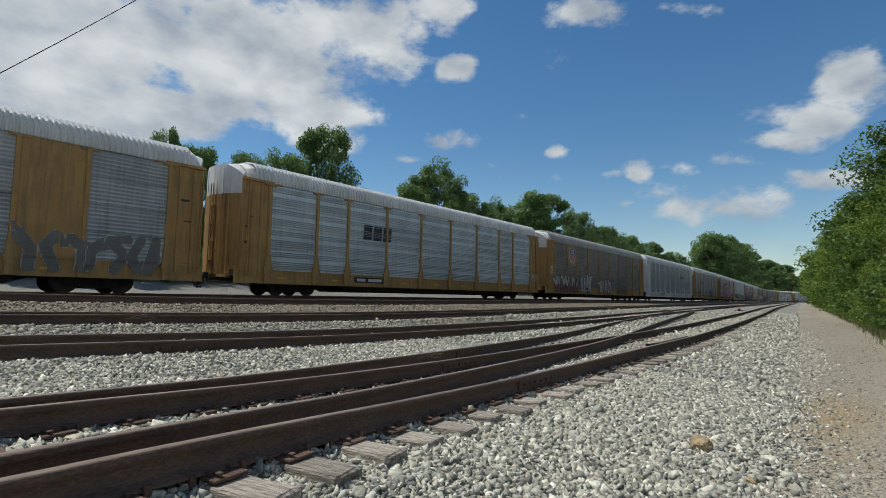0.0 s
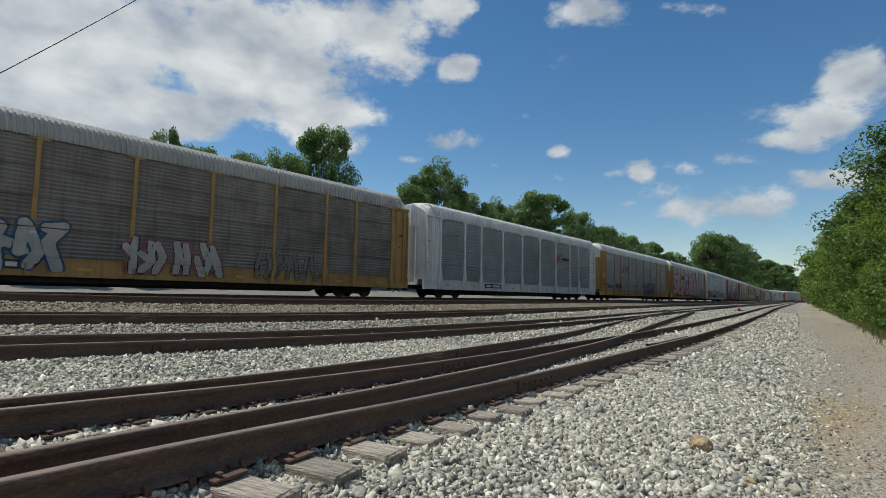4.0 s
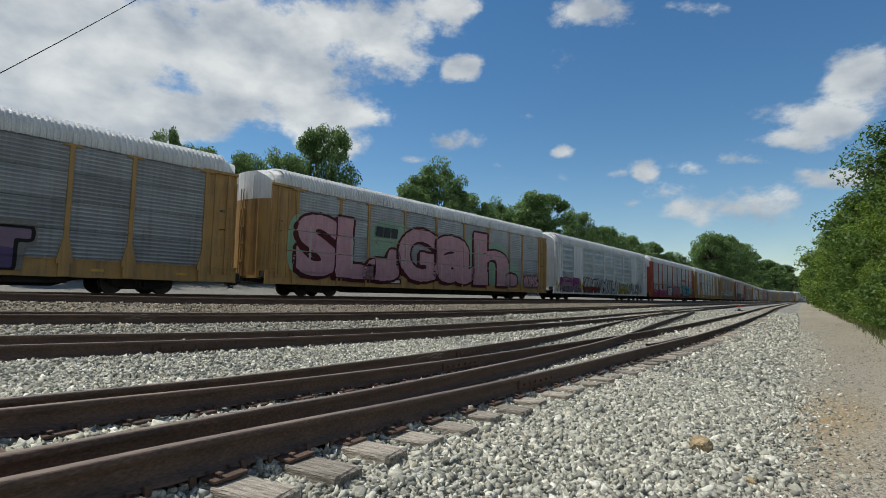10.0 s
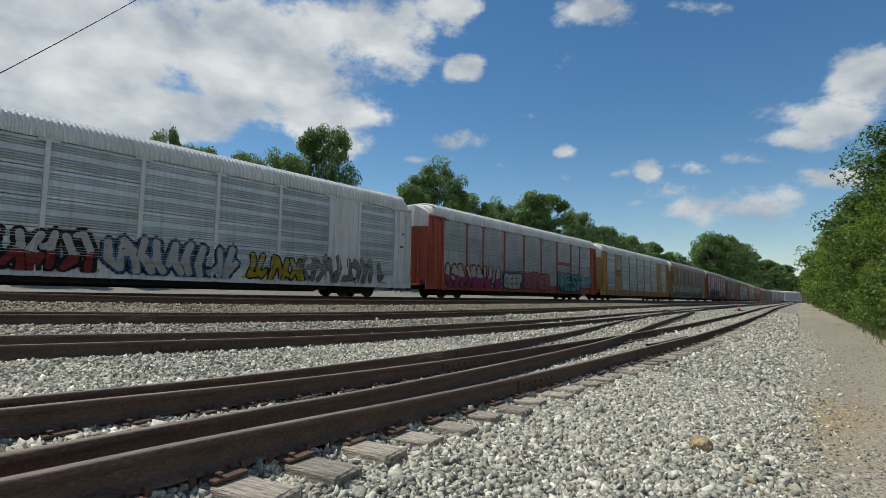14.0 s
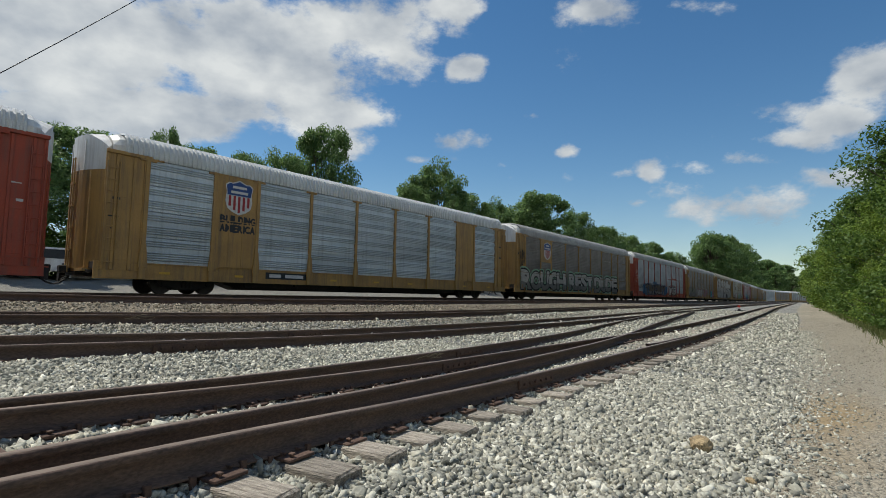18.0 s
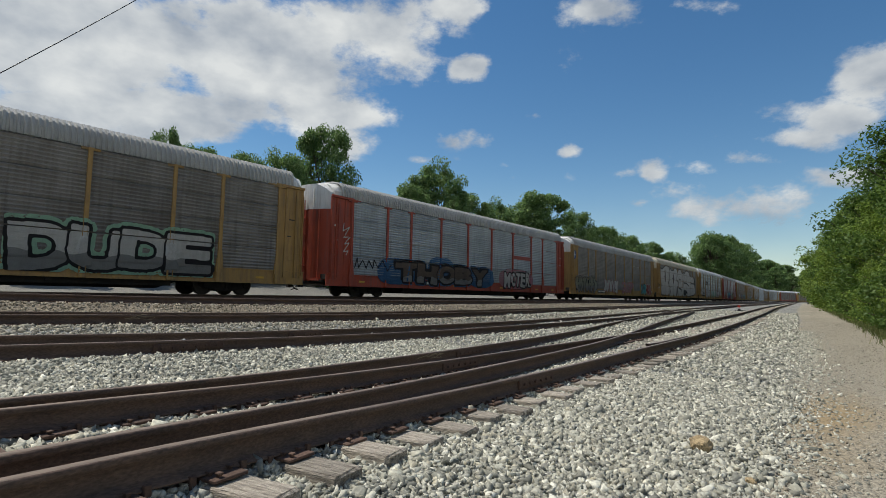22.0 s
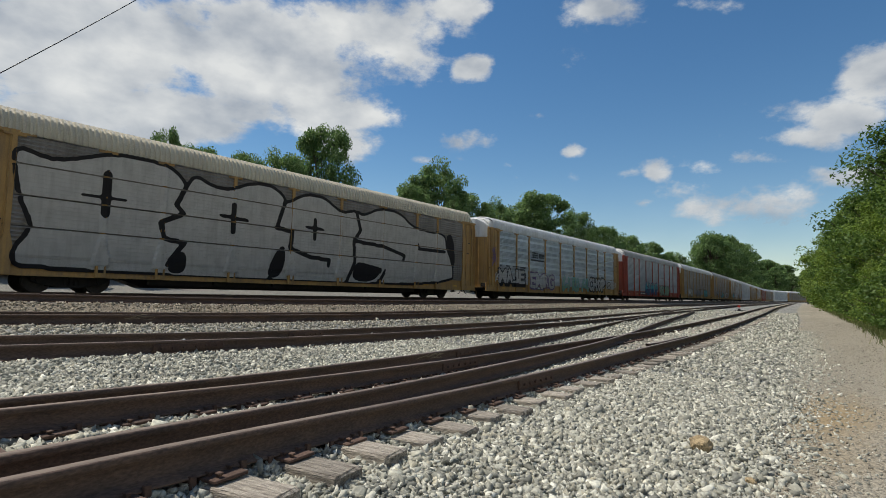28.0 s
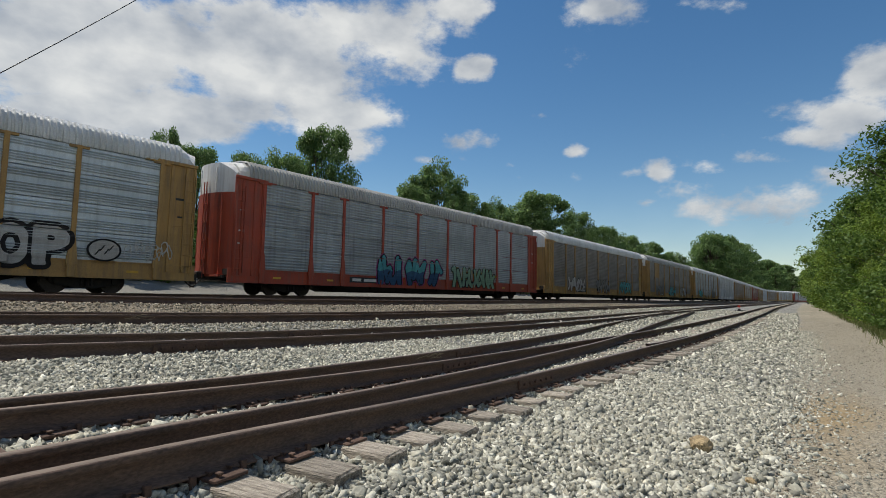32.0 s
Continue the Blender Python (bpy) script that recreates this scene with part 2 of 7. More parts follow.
# Side place of each yard track's centre line, bent to fit the camera's view, from the road to the train; far off they
# all follow the main track.
Y_A, Y_C, Y_D, Y_F, Y_E = 3.9, 7.9, 11.5, 15.6, MAIN_OFF
YARD_S = [-40, -14, 0, 1, 2, 3, 4, 6, 8, 10, 12, 15, 20, 25, 35, 45, 83, 150]
YARD_Y = {Y_A: [0.5, 2.3, 3.12, 3.31, 3.51, 3.67, 3.76, 3.89, 4.02, 4.15, 4.28, 4.48, 4.86, 5.28, 6.14, 7.0, 10.6, 15.8],
          Y_C: [9.0, 8.2, 7.8, 7.74, 7.68, 7.65, 7.68, 7.87, 8.12, 8.4, 8.65, 8.95, 9.42, 9.95, 11.1, 12.2, 15.4, 19.6],
          Y_D: [12.6, 11.9, 11.6, 11.57, 11.55, 11.53, 11.52, 11.5, 11.5, 11.5, 11.58, 11.8, 12.35, 12.95, 14.2, 15.3, 18.7, 22.8],
          Y_F: [15.6, 15.6, 15.6, 15.6, 15.6, 15.6, 15.6, 15.6, 15.62, 15.66, 15.72, 15.9, 16.3, 16.8, 17.9, 18.9, 21.8, 25.8]}
# Rail tops, shaped to fit the camera's view: they dip away from the near end and climb to the main track far off.
TOP_S = [-14, 0, 1, 2, 3.5, 6, 10, 16, 25, 45, 150, 300]
TOP_Z = {Y_A: [0.14, 0.10, 0.06, -0.02, -0.09, -0.13, -0.15, -0.19, -0.2, -0.15, 0.25, 0.5],
         Y_C: [0.24, 0.2, 0.19, 0.17, 0.13, 0.06, -0.02, -0.07, -0.09, -0.06, 0.3, 0.54],
         Y_D: [0.42, 0.38, 0.37, 0.355, 0.32, 0.27, 0.23, 0.21, 0.2, 0.2, 0.4, 0.58],
         Y_F: [0.70, 0.69, 0.68, 0.67, 0.645, 0.6, 0.56, 0.54, 0.54, 0.54, 0.58, 0.62]}
ROAD_S, ROAD_Z = [-14, 0, 6, 16, 45, 150, 300], [-0.34, -0.36, -0.40, -0.45, -0.42, 0.0, 0.25]
Z_E = 0.639
RAIL_H = 0.162                                   # rail height


def blur(values, s):
    """A table along the yard, read smoothly."""
    s = np.asarray(s, float)
    return sum(np.interp(s + d, YARD_S, values) for d in (-0.8, -0.4, 0, 0.4, 0.8)) / 5


def side_place(s, v):
    """World y of side distance v at s metres along: between two tracks it is shared out evenly."""
    s, v = np.broadcast_arrays(np.asarray(s, float), np.asarray(v, float))
    far = np.where(s > 150, np.interp(s, S_AXIS, MAIN_Y) - np.interp(150.0, S_AXIS, MAIN_Y), 0.0)
    keys = [Y_A, Y_C, Y_D, Y_F, Y_E]
    lines = [blur(YARD_Y[k], s) + far for k in keys[:4]] + [MAIN_OFF + np.interp(s, S_AXIS, MAIN_Y)]
    y = np.where(v <= Y_A, v - Y_A + lines[0], v - Y_E + lines[4])
    for i in range(4):
        inside = (v > keys[i]) & (v <= keys[i + 1])
        y = np.where(inside, lines[i] + (lines[i + 1] - lines[i]) * (v - keys[i]) / (keys[i + 1] - keys[i]), y)
    return y


def rail_top(v0, s):
    """Height of the rail tops of the track that lies at v0."""
    s = np.asarray(s, float)
    return sum(np.interp(s + d, TOP_S, TOP_Z[v0]) for d in (-1, -0.5, 0, 0.5, 1)) / 5


def turnout(s):
    """Side step of the diverging track from track A towards track C."""
    return np.interp(s, [-18, -8, 0, 1, 2, 3, 4, 6, 8, 10, 12, 15, 20, 25, 35, 45, 55], [0, 0.12, 0.32, 0.38, 0.45, 0.54, 0.63, 0.76, 0.87, 1.0, 1.2, 1.6, 2.24, 2.75, 3.6, 4.65, 5.2])


LAND_V = [-60, -12, -4.0, 1.9, 2.45, 2.95, 3.06, 3.3, 3.55, 4.6, 5.3, 7.0, 9.1, 10.1, 13.0, 14.2, 19.9, 24.9, 27.5, 31, 35, 41, 90, 200]


def land(s, v):
    """World y and z of the ground that lies v metres to the side, s metres along the line."""
    s, v = np.broadcast_arrays(np.asarray(s, float), np.asarray(v, float))
    road = np.interp(s, ROAD_S, ROAD_Z)
    under = [rail_top(k, s) - RAIL_H - d for k, d in ((Y_A, 0.05), (Y_C, 0.012), (Y_D, 0.02), (Y_F, 0.025))]
    rows = [road + 0.55, road + 0.2, road, road + 0.01, under[0] - 0.036, under[0] - 0.034, under[0] + 0.015, under[0] + 0.02, under[0], under[0], under[0], under[1], under[1], under[2] - 0.01, under[2], under[3] - 0.02, under[3] * 0 + 0.43]
    rows += [road * 0 + z for z in (0.41, 0.4, 0.46, 0.75, 1.6, 2.6, 3.2)]
    z = rows[0]
    for i in range(len(LAND_V) - 1):
        f = np.clip((v - LAND_V[i]) / (LAND_V[i + 1] - LAND_V[i]), 0, 1)
        z = np.where(v > LAND_V[i], rows[i] + (rows[i + 1] - rows[i]) * f, z)
    # ballast heaped against the back of the diverging track's far rail
    room = (blur(YARD_Y[Y_C], s) - blur(YARD_Y[Y_A], s)) / (Y_C - Y_A)
    heap = np.clip((v - Y_A - (turnout(s) + 0.7525) / room - 0.06) / 0.16, 0, 1) * 0.1
    z = np.where((v > 4.3) & (v < 7.0) & (s < 14), np.maximum(z, under[0] + heap), z)
    return side_place(s, v), z

# ---- ground ----


def ground_material():
    """Ballast near the tracks, pale gravel on the road, grass and leaf litter beyond: by the side distance kept in the second coordinate."""
    m = bpy.data.materials.new("gravel_ground")
    m.use_nodes = True
    t = m.node_tree
    n, k = t.nodes, t.links
    p = n["Principled BSDF"]
    p.inputs["Roughness"].default_value = 0.95
    p.inputs["Specular IOR Level"].default_value = 0.2
    geo = n.new("ShaderNodeTexCoord")
    uv = n.new("ShaderNodeUVMap")
    uv.uv_map = "side"
    sep = n.new("ShaderNodeSeparateXYZ")
    k.new(uv.outputs[0], sep.inputs[0])
    wob = n.new("ShaderNodeTexNoise")
    wob.inputs["Scale"].default_value, wob.inputs["Detail"].default_value = 0.9, 5
    k.new(geo.outputs["Object"], wob.inputs["Vector"])
    add = n.new("ShaderNodeMath")
    add.operation = "MULTIPLY_ADD"
    add.inputs[1].default_value = 1.1
    k.new(wob.outputs["Fac"], add.inputs[0])
    k.new(sep.outputs["Y"], add.inputs[2])

    def stones(scale, cols):
        v = n.new("ShaderNodeTexVoronoi")
        v.inputs["Scale"].default_value = scale
        k.new(geo.outputs["Object"], v.inputs["Vector"])
        sx = n.new("ShaderNodeSeparateXYZ")
        k.new(v.outputs["Color"], sx.inputs[0])
        r = n.new("ShaderNodeValToRGB")
        r.color_ramp.elements[0].color = (*cols[0], 1)
        r.color_ramp.elements[1].color = (*cols[1], 1)
        k.new(sx.outputs[0], r.inputs[0])
        return r.outputs[0], v.outputs["Distance"]
    c1, d1 = stones(21.0, ((0.12, 0.122, 0.116), (0.36, 0.355, 0.33)))
    c2, d2 = stones(75.0, ((0.2, 0.178, 0.138), (0.41, 0.37, 0.295)))
    c3, d3 = stones(30.0, ((0.15, 0.146, 0.13), (0.28, 0.268, 0.24)))
    big = n.new("ShaderNodeTexNoise")
    big.inputs["Scale"].default_value, big.inputs["Detail"].default_value = 0.35, 6
    stretch = n.new("ShaderNodeMapping")
    stretch.inputs["Scale"].default_value = (0.18, 1.3, 1.0)
    k.new(geo.outputs["Object"], stretch.inputs["Vector"])
    k.new(stretch.outputs[0], big.inputs["Vector"])
    rb = n.new("ShaderNodeValToRGB")
    rb.color_ramp.elements[0].position, rb.color_ramp.elements[1].position = 0.35, 0.7
    rb.color_ramp.elements[0].color, rb.color_ramp.elements[1].color = (0.84, 0.83, 0.81, 1), (1.07, 1.06, 1.04, 1)
    k.new(big.outputs["Fac"], rb.inputs[0])

    def mixed(a, b, fac):
        x = n.new("ShaderNodeMix")
        x.data_type = "RGBA"
        for s, v in (("A", a), ("B", b)):
            if isinstance(v, tuple):
                x.inputs[s].default_value = (*v, 1)
            else:
                k.new(v, x.inputs[s])
        k.new(fac, x.inputs["Factor"])
        return x.outputs["Result"]

    def ramp(lo, hi, src=None):
        r = n.new("ShaderNodeMapRange")
        r.interpolation_type = "SMOOTHSTEP"
        r.inputs["From Min"].default_value, r.inputs["From Max"].default_value = lo, hi
        k.new(src or add.outputs[0], r.inputs["Value"])
        return r.outputs[0]
    road = mixed((0.06, 0.085, 0.025), c2, ramp(-1.75, -1.15))
    col = mixed(road, c1, ramp(1.25, 1.6))
    stained = mixed(col, (0.20, 0.17, 0.13), ramp(12.6, 13.4))
    soil = mixed(stained, c3, ramp(24.9, 25.9))
    wood = mixed(soil, (0.05, 0.06, 0.022), ramp(40.2, 41.6))
    # bare orange dirt where a wheel has scraped the road
    dm = n.new("ShaderNodeVectorMath")
    dm.operation = "MULTIPLY_ADD"
    dm.inputs[1].default_value, dm.inputs[2].default_value = (0.42, 1.9, 0), (-2.9, -0.7, 0)
    k.new(geo.outputs["Object"], dm.inputs[0])
    dl = n.new("ShaderNodeVectorMath")
    dl.operation = "LENGTH"
    k.new(dm.outputs[0], dl.inputs[0])
    dn = n.new("ShaderNodeMath")
    dn.operation = "MULTIPLY_ADD"
    dn.inputs[1].default_value = 0.9
    k.new(wob.outputs["Fac"], dn.inputs[0])
    k.new(dl.outputs["Value"], dn.inputs[2])
    dirt = mixed((0.34, 0.26, 0.155), wood, ramp(0.55, 1.7, dn.outputs[0]))
    mu = n.new("ShaderNodeMix")
    mu.data_type, mu.blend_type = "RGBA", "MULTIPLY"
    mu.inputs["Factor"].default_value = 1.0
    k.new(dirt, mu.inputs["A"])
    k.new(rb.outputs[0], mu.inputs["B"])
    k.new(mu.outputs["Result"], p.inputs["Base Color"])
    bp = n.new("ShaderNodeBump")
    bp.inputs["Strength"].default_value, bp.inputs["Distance"].default_value = 0.9, 0.03
    bp.invert = True
    md = n.new("ShaderNodeMath")
    md.operation = "MULTIPLY_ADD"
    md.inputs[1].default_value = 0.25
    k.new(d2, md.inputs[0])
    k.new(d1, md.inputs[2])
    k.new(md.outputs[0], bp.inputs["Height"])
    k.new(bp.outputs[0], p.inputs["Normal"])
    return m


def build_ground():
    ss = np.concatenate([np.arange(-500, -20, 20), np.arange(-20, 30, 0.5), np.arange(30, 120, 3), np.arange(120, 900, 15), [1500, 3000]])
    vv = np.concatenate([[-2500, -900, -300, -120, -60, -30, -16, -10, -7], np.arange(-5, 2, 0.35), np.arange(2, 15, 0.12), np.arange(15, 42, 1.0),
                         [44, 52, 65, 90, 140, 250, 500, 1200, 2500]])
    S, V = np.meshgrid(ss, vv, indexing="ij")
    y, z = land(np.minimum(S, 900), V)
    y = np.where(np.abs(V) > 60, V, y)
    lump = np.array([noise.noise(Vector((a * 0.6, b * 0.6, 3.0))) for a, b in zip(S.ravel(), V.ravel())]).reshape(S.shape)
    z = z + lump * np.where((V > 1.4) & (V < 26), 0.012, np.where(np.abs(V) < 26, 0.006, 0.2))
    verts = np.stack([S, y, z], -1).reshape(-1, 3)
    ns, nv = S.shape
    i = (np.arange(ns - 1)[:, None] * nv + np.arange(nv - 1)[None]).ravel()
    faces = np.stack([i, i + nv, i + nv + 1, i + 1], -1)
    me = mesh_from("ground", verts, faces, ground_material())
    uv = me.uv_layers.new(name="side")
    side = np.stack([S.ravel(), V.ravel()], -1)[faces.ravel()]
    uv.data.foreach_set("uv", side.astype(np.float32).ravel())
    me.shade_smooth()
    tagged(new("ground", me), "crushed grey ballast and pale gravel service road running to the woods", "ground", kind="structure")


build_ground()

# ---- tracks ----
RAIL_OUTLINE = [(-0.07, 0.0), (0.07, 0.0), (0.07, 0.011), (0.022, 0.027), (0.009, 0.04), (0.009, 0.114), (0.032, 0.124),
                (0.036, 0.151), (0.028, 0.162), (-0.028, 0.162), (-0.036, 0.151), (-0.032, 0.124), (-0.009, 0.114), (-0.009, 0.04),
                (-0.022, 0.027), (-0.07, 0.011)]


def rail(name, line, parent, label=""):
    """A rail swept along line: rows of x, y, z of the rail's foot centre."""
    line = np.asarray(line, float)
    d = np.gradient(line[:, :2], axis=0)
    d /= np.linalg.norm(d, axis=1)[:, None]
    nrm = np.stack([-d[:, 1], d[:, 0]], -1)
    o = np.array(RAIL_OUTLINE)
    c = len(o)
    verts = np.empty((len(line), c, 3))
    verts[:, :, :2] = line[:, None, :2] + nrm[:, None] * o[None, :, :1]
    verts[:, :, 2] = line[:, None, 2] + o[None, :, 1]
    i = (np.arange(len(line) - 1)[:, None] * c + np.arange(c)[None]).ravel()
    j = (np.arange(len(line) - 1)[:, None] * c + (np.arange(c)[None] + 1) % c).ravel()
    faces = np.stack([i, j, j + c, i + c], -1)
    me = mesh_from(name, verts.reshape(-1, 3), faces, M_RAIL)
    me.materials.append(M_RAILTOP)
    top = np.tile(np.isin(np.arange(c), (8,)).astype(np.int32), len(line) - 1)
    me.polygons.foreach_set("material_index", top)
    ob = new(name, me)
    ob.parent = parent
    if label:
        tagged(ob, label)
    return ob


def tie_mesh(seed, length=2.6):
    rnd = random.Random(seed)
    bm = bmesh.new()
    box(bm, -0.115, 0.115, -length / 2, length / 2, -0.17, 0.0)
    bmesh.ops.subdivide_edges(bm, edges=[e for e in bm.edges if abs((e.verts[0].co - e.verts[1].co).y) > 1], cuts=7)
    bmesh.ops.bevel(bm, geom=[e for e in bm.edges if len(e.link_faces) == 2 and e.calc_face_angle(0) > 1], offset=0.012, segments=1, affect="EDGES")
    for v in bm.verts:
        v.co += Vector((rnd.uniform(-1, 1), rnd.uniform(-1, 1) * 2.2, rnd.uniform(-1, 0.3))) * 0.006
    me = bpy.data.meshes.new("tie")
    bm.to_mesh(me)
    bm.free()
    me.materials.append(M_TIE)
    return me


def plate_mesh():
    """A tie plate with its four spike heads."""
    bm = bmesh.new()
    box(bm, -0.10, 0.10, -0.17, 0.17, 0.0, 0.018, 0.003)
    for x, y in ((-0.06, -0.08), (0.06, -0.08), (-0.06, 0.08), (0.06, 0.08), (-0.05, -0.135), (0.05, 0.135)):
        box(bm, x - 0.009, x + 0.009, y - 0.009, y + 0.009, 0.018, 0.032)
        box(bm, x - 0.015, x + 0.015, y - 0.018, y + 0.018, 0.030, 0.042, 0.004)
    me = bpy.data.meshes.new("tie_plate")
    bm.to_mesh(me)
    bm.free()
    me.materials.append(M_PLATE)
    return me


TIES = [tie_mesh(i) for i in range(5)]
LONG_TIES = [tie_mesh(9 + i, 2.92) for i in range(5)]
SHORT_TIES = [tie_mesh(19 + i, 2.3) for i in range(3)]
PLATE = plate_mesh()
ANCHOR = bpy.data.meshes.new("rail_anchor")
_b = bmesh.new()
box(_b, -0.014, 0.014, -0.08, 0.08, -0.02, 0.012, 0.004)
box(_b, -0.018, 0.018, -0.085, -0.06, -0.045, 0.026, 0.004)
_b.to_mesh(ANCHOR)
_b.free()
ANCHOR.materials.append(M_PLATE)


def track(name, label, centre, top, near_end, far_end, near_ties, step_near=0.6, shift=0.0, meshes=None):
    """A track with rails as parts; ties and plates near the camera as parts, the far ones joined. centre(s) gives x, y, heading; top(s) the rail tops."""
    root = tagged(new(name), label, "railway track", kind="structure")
    ss = np.concatenate([np.arange(near_end, 45, step_near), np.arange(45, far_end, 5.0)])
    x, y, h = centre(ss)
    for side in (-0.7525, 0.7525):
        rail("rail", np.stack([x - side * np.sin(h), y + side * np.cos(h), top(ss) - RAIL_H], -1), root)
    rnd = random.Random(name)
    far_v, far_f = [], []
    bx = np.array([(a, b, c) for a in (-0.11, 0.11) for b in (-1.3, 1.3) for c in (-0.15, 0.0)])
    bf = np.array([(0, 1, 3, 2), (4, 6, 7, 5), (0, 4, 5, 1), (2, 3, 7, 6), (1, 5, 7, 3), (0, 2, 6, 4)])
    s, count = near_end, 0
    while s < min(far_end, 260):
        cx, cy, ch = (float(q) for q in centre(np.array(s)))
        tz = float(top(np.array(s))) - RAIL_H - 0.018
        off, yaw, dz = shift + rnd.uniform(-0.05, 0.05), rnd.uniform(-1.5, 1.5), rnd.uniform(-0.012, 0.004)
        m = Matrix.Translation((cx - off * math.sin(ch), cy + off * math.cos(ch), tz + dz)) @ pose(0, 0, 0, rnd.uniform(-0.4, 0.4), 0, math.degrees(ch) + yaw)
        if near_ties[0] < s < near_ties[1]:
            o = new("tie", rnd.choice(meshes or TIES))
            o.parent = root
            o.matrix_basis = m
            if s < 24:
                for side in (-0.7525, 0.7525):
                    q = new("tie_plate", PLATE)
                    q.parent = root
                    q.matrix_basis = Matrix.Translation((cx - side * math.sin(ch), cy + side * math.cos(ch), tz + 0.002)) @ pose(0, 0, 0, 0, 0, math.degrees(ch))
                    if s < 9:
                        for dx in (-0.15, 0.15):
                            q = new("rail_anchor", ANCHOR)
                            q.parent = root
                            q.matrix_basis = Matrix.Translation((cx - side * math.sin(ch), cy + side * math.cos(ch), tz + 0.018)) @ pose(0, 0, 0, 0, 0, math.degrees(ch)) @ pose(dx, 0, 0)
        else:
            far_v.append(bx @ np.array(m.to_3x3()).T + np.array(m.translation))
            far_f.append(bf + 8 * len(far_f))
        s += 0.52 + rnd.uniform(-0.04, 0.05)
    if far_v:
        o = new("far_ties", mesh_from("far_ties", np.concatenate(far_v), np.concatenate(far_f), M_TIE))
        o.parent = root
        tagged(o, kind="stuff")
    return root


def line_at(v0, shift=None):
    def centre(s):
        s = np.asarray(s, float)
        e = 0.25

        def y(q):
            return side_place(q, v0) + (shift(q) if shift else 0)
        return s, y(s), np.arctan2(y(s + e) - y(s - e), 2 * e)
    return centre


def top_at(v0):
    def top(s):
        return rail_top(v0, s)
    return top


def smooth_turnout(s):
    s = np.asarray(s, float)
    return sum(turnout(s + d) for d in (-1.5, -0.75, 0, 0.75, 1.5)) / 5


track_a = track("track_1", "rusty rails on weathered timber ties in grey ballast", line_at(Y_A), top_at(Y_A), -14, 300, (-3, 45), shift=0.25, meshes=LONG_TIES)
track_c = track("track_3", "rusty siding rails on half-buried timber ties", line_at(Y_C), top_at(Y_C), -14, 300, (-3, 40), shift=0.3, meshes=SHORT_TIES)
track_d = track("track_4", "rusty siding rails low in grey ballast", line_at(Y_D), top_at(Y_D), -14, 300, (0, 36))
track_f = track("track_6", "rusty rails of the passing track beside the train", line_at(Y_F), top_at(Y_F), -14, 300, (0, 40))
track_e = track("track_5", "main track rails under the moving train", main_at, lambda s: np.full_like(np.asarray(s, float), Z_E), -420, 640, (5, 40))


def beyond(s):
    """The second main track, behind the train."""
    x, y, h = main_at(s)
    return x, y + 4.4, h


track("track_7", "rails of a second main track behind the train", beyond, lambda s: np.full_like(np.asarray(s, float), Z_E - 0.02), -30, 300, (5, 5))

# the diverging track of the turnout: its rails climb from track A to track C
track_b = tagged(new("track_2"), "diverging turnout rails between two rusty tracks", "railway track", kind="structure")
sb = np.arange(-14, 46, 0.5)
xb, yb, hb = line_at(Y_A, smooth_turnout)(sb)
climb = np.clip((sb - 14) / 24, 0, 1)
zb = rail_top(Y_A, sb) * (1 - climb) + rail_top(Y_C, sb) * climb - RAIL_H
for side in (-0.7525, 0.7525):
    keep = (sb > -6) if side < 0 else sb > -8
    rail("rail", np.stack([xb - side * np.sin(hb), yb + side * np.cos(hb), zb], -1)[keep], track_b)


def short_rail(name, v0, side, s0, s1, label, shift=None):
    """A guard rail beside a running rail, flared at both ends."""
    sg = np.arange(s0, s1, 0.4)
    xg, yg, hg = line_at(v0, shift)(sg)
    flare = np.sign(-side) * 0.07 * np.clip(np.abs(sg - (s0 + s1) / 2) - (s1 - s0) / 2 + 0.8, 0, 1)
    off = side - np.sign(side) * 0.13 + flare
    lift = rail_top(Y_A if v0 == Y_A else Y_C, sg) - RAIL_H
    return rail(name, np.stack([xg - off * np.sin(hg), yg + off * np.cos(hg), lift], -1), track_b, label)


short_rail("guard_rail", Y_A, -0.7525, 11.4, 15.8, "short guard rail beside the running rail")
for s0 in (13.0, 13.5, 14.0, 14.5, 15.0):
    y0, z0 = float(line_at(Y_A)(np.array(s0))[1]) + 0.78, float(rail_top(Y_A, s0)) - RAIL_H
    bm = bmesh.new()
    box(bm, s0 - 0.11, s0 + 0.11, y0 - 0.32, y0 + 0.32, z0 - 0.012, z0 + 0.012, 0.004)
    part("frog_plate", bm, M_PLATE, track_b)
# the heel of the switch blade, and the gauge plate it slides on
bm = bmesh.new()
hx, hy = -0.6, float(line_at(Y_A)(np.array(0.3))[1]) - 0.7525 + 0.16
prism(bm, [(hy - 0.03, 0.0), (hy + 0.05, 0.0), (hy + 0.03, 0.11), (hy, 0.12)], "x", -1.5, 0.84)
bmesh.ops.translate(bm, verts=bm.verts[:], vec=(0, 0, float(rail_top(Y_A, 0.5)) - 0.16))
part("switch_blade", bm, M_RAILTOP, track_b, "worn steel switch blade end")
bm = bmesh.new()
gx, gy = 0.78, float(line_at(Y_A)(np.array(0.8))[1])
box(bm, gx - 0.3, gx + 0.06, gy - 0.6, gy + 0.62, 0, 0.02, 0.004)
bmesh.ops.translate(bm, verts=bm.verts[:], vec=(0, 0, float(rail_top(Y_A, 0.8)) - RAIL_H - 0.012))
part("gauge_plate", bm, M_PLATE, track_b, "wide rusty gauge plate between the rails")


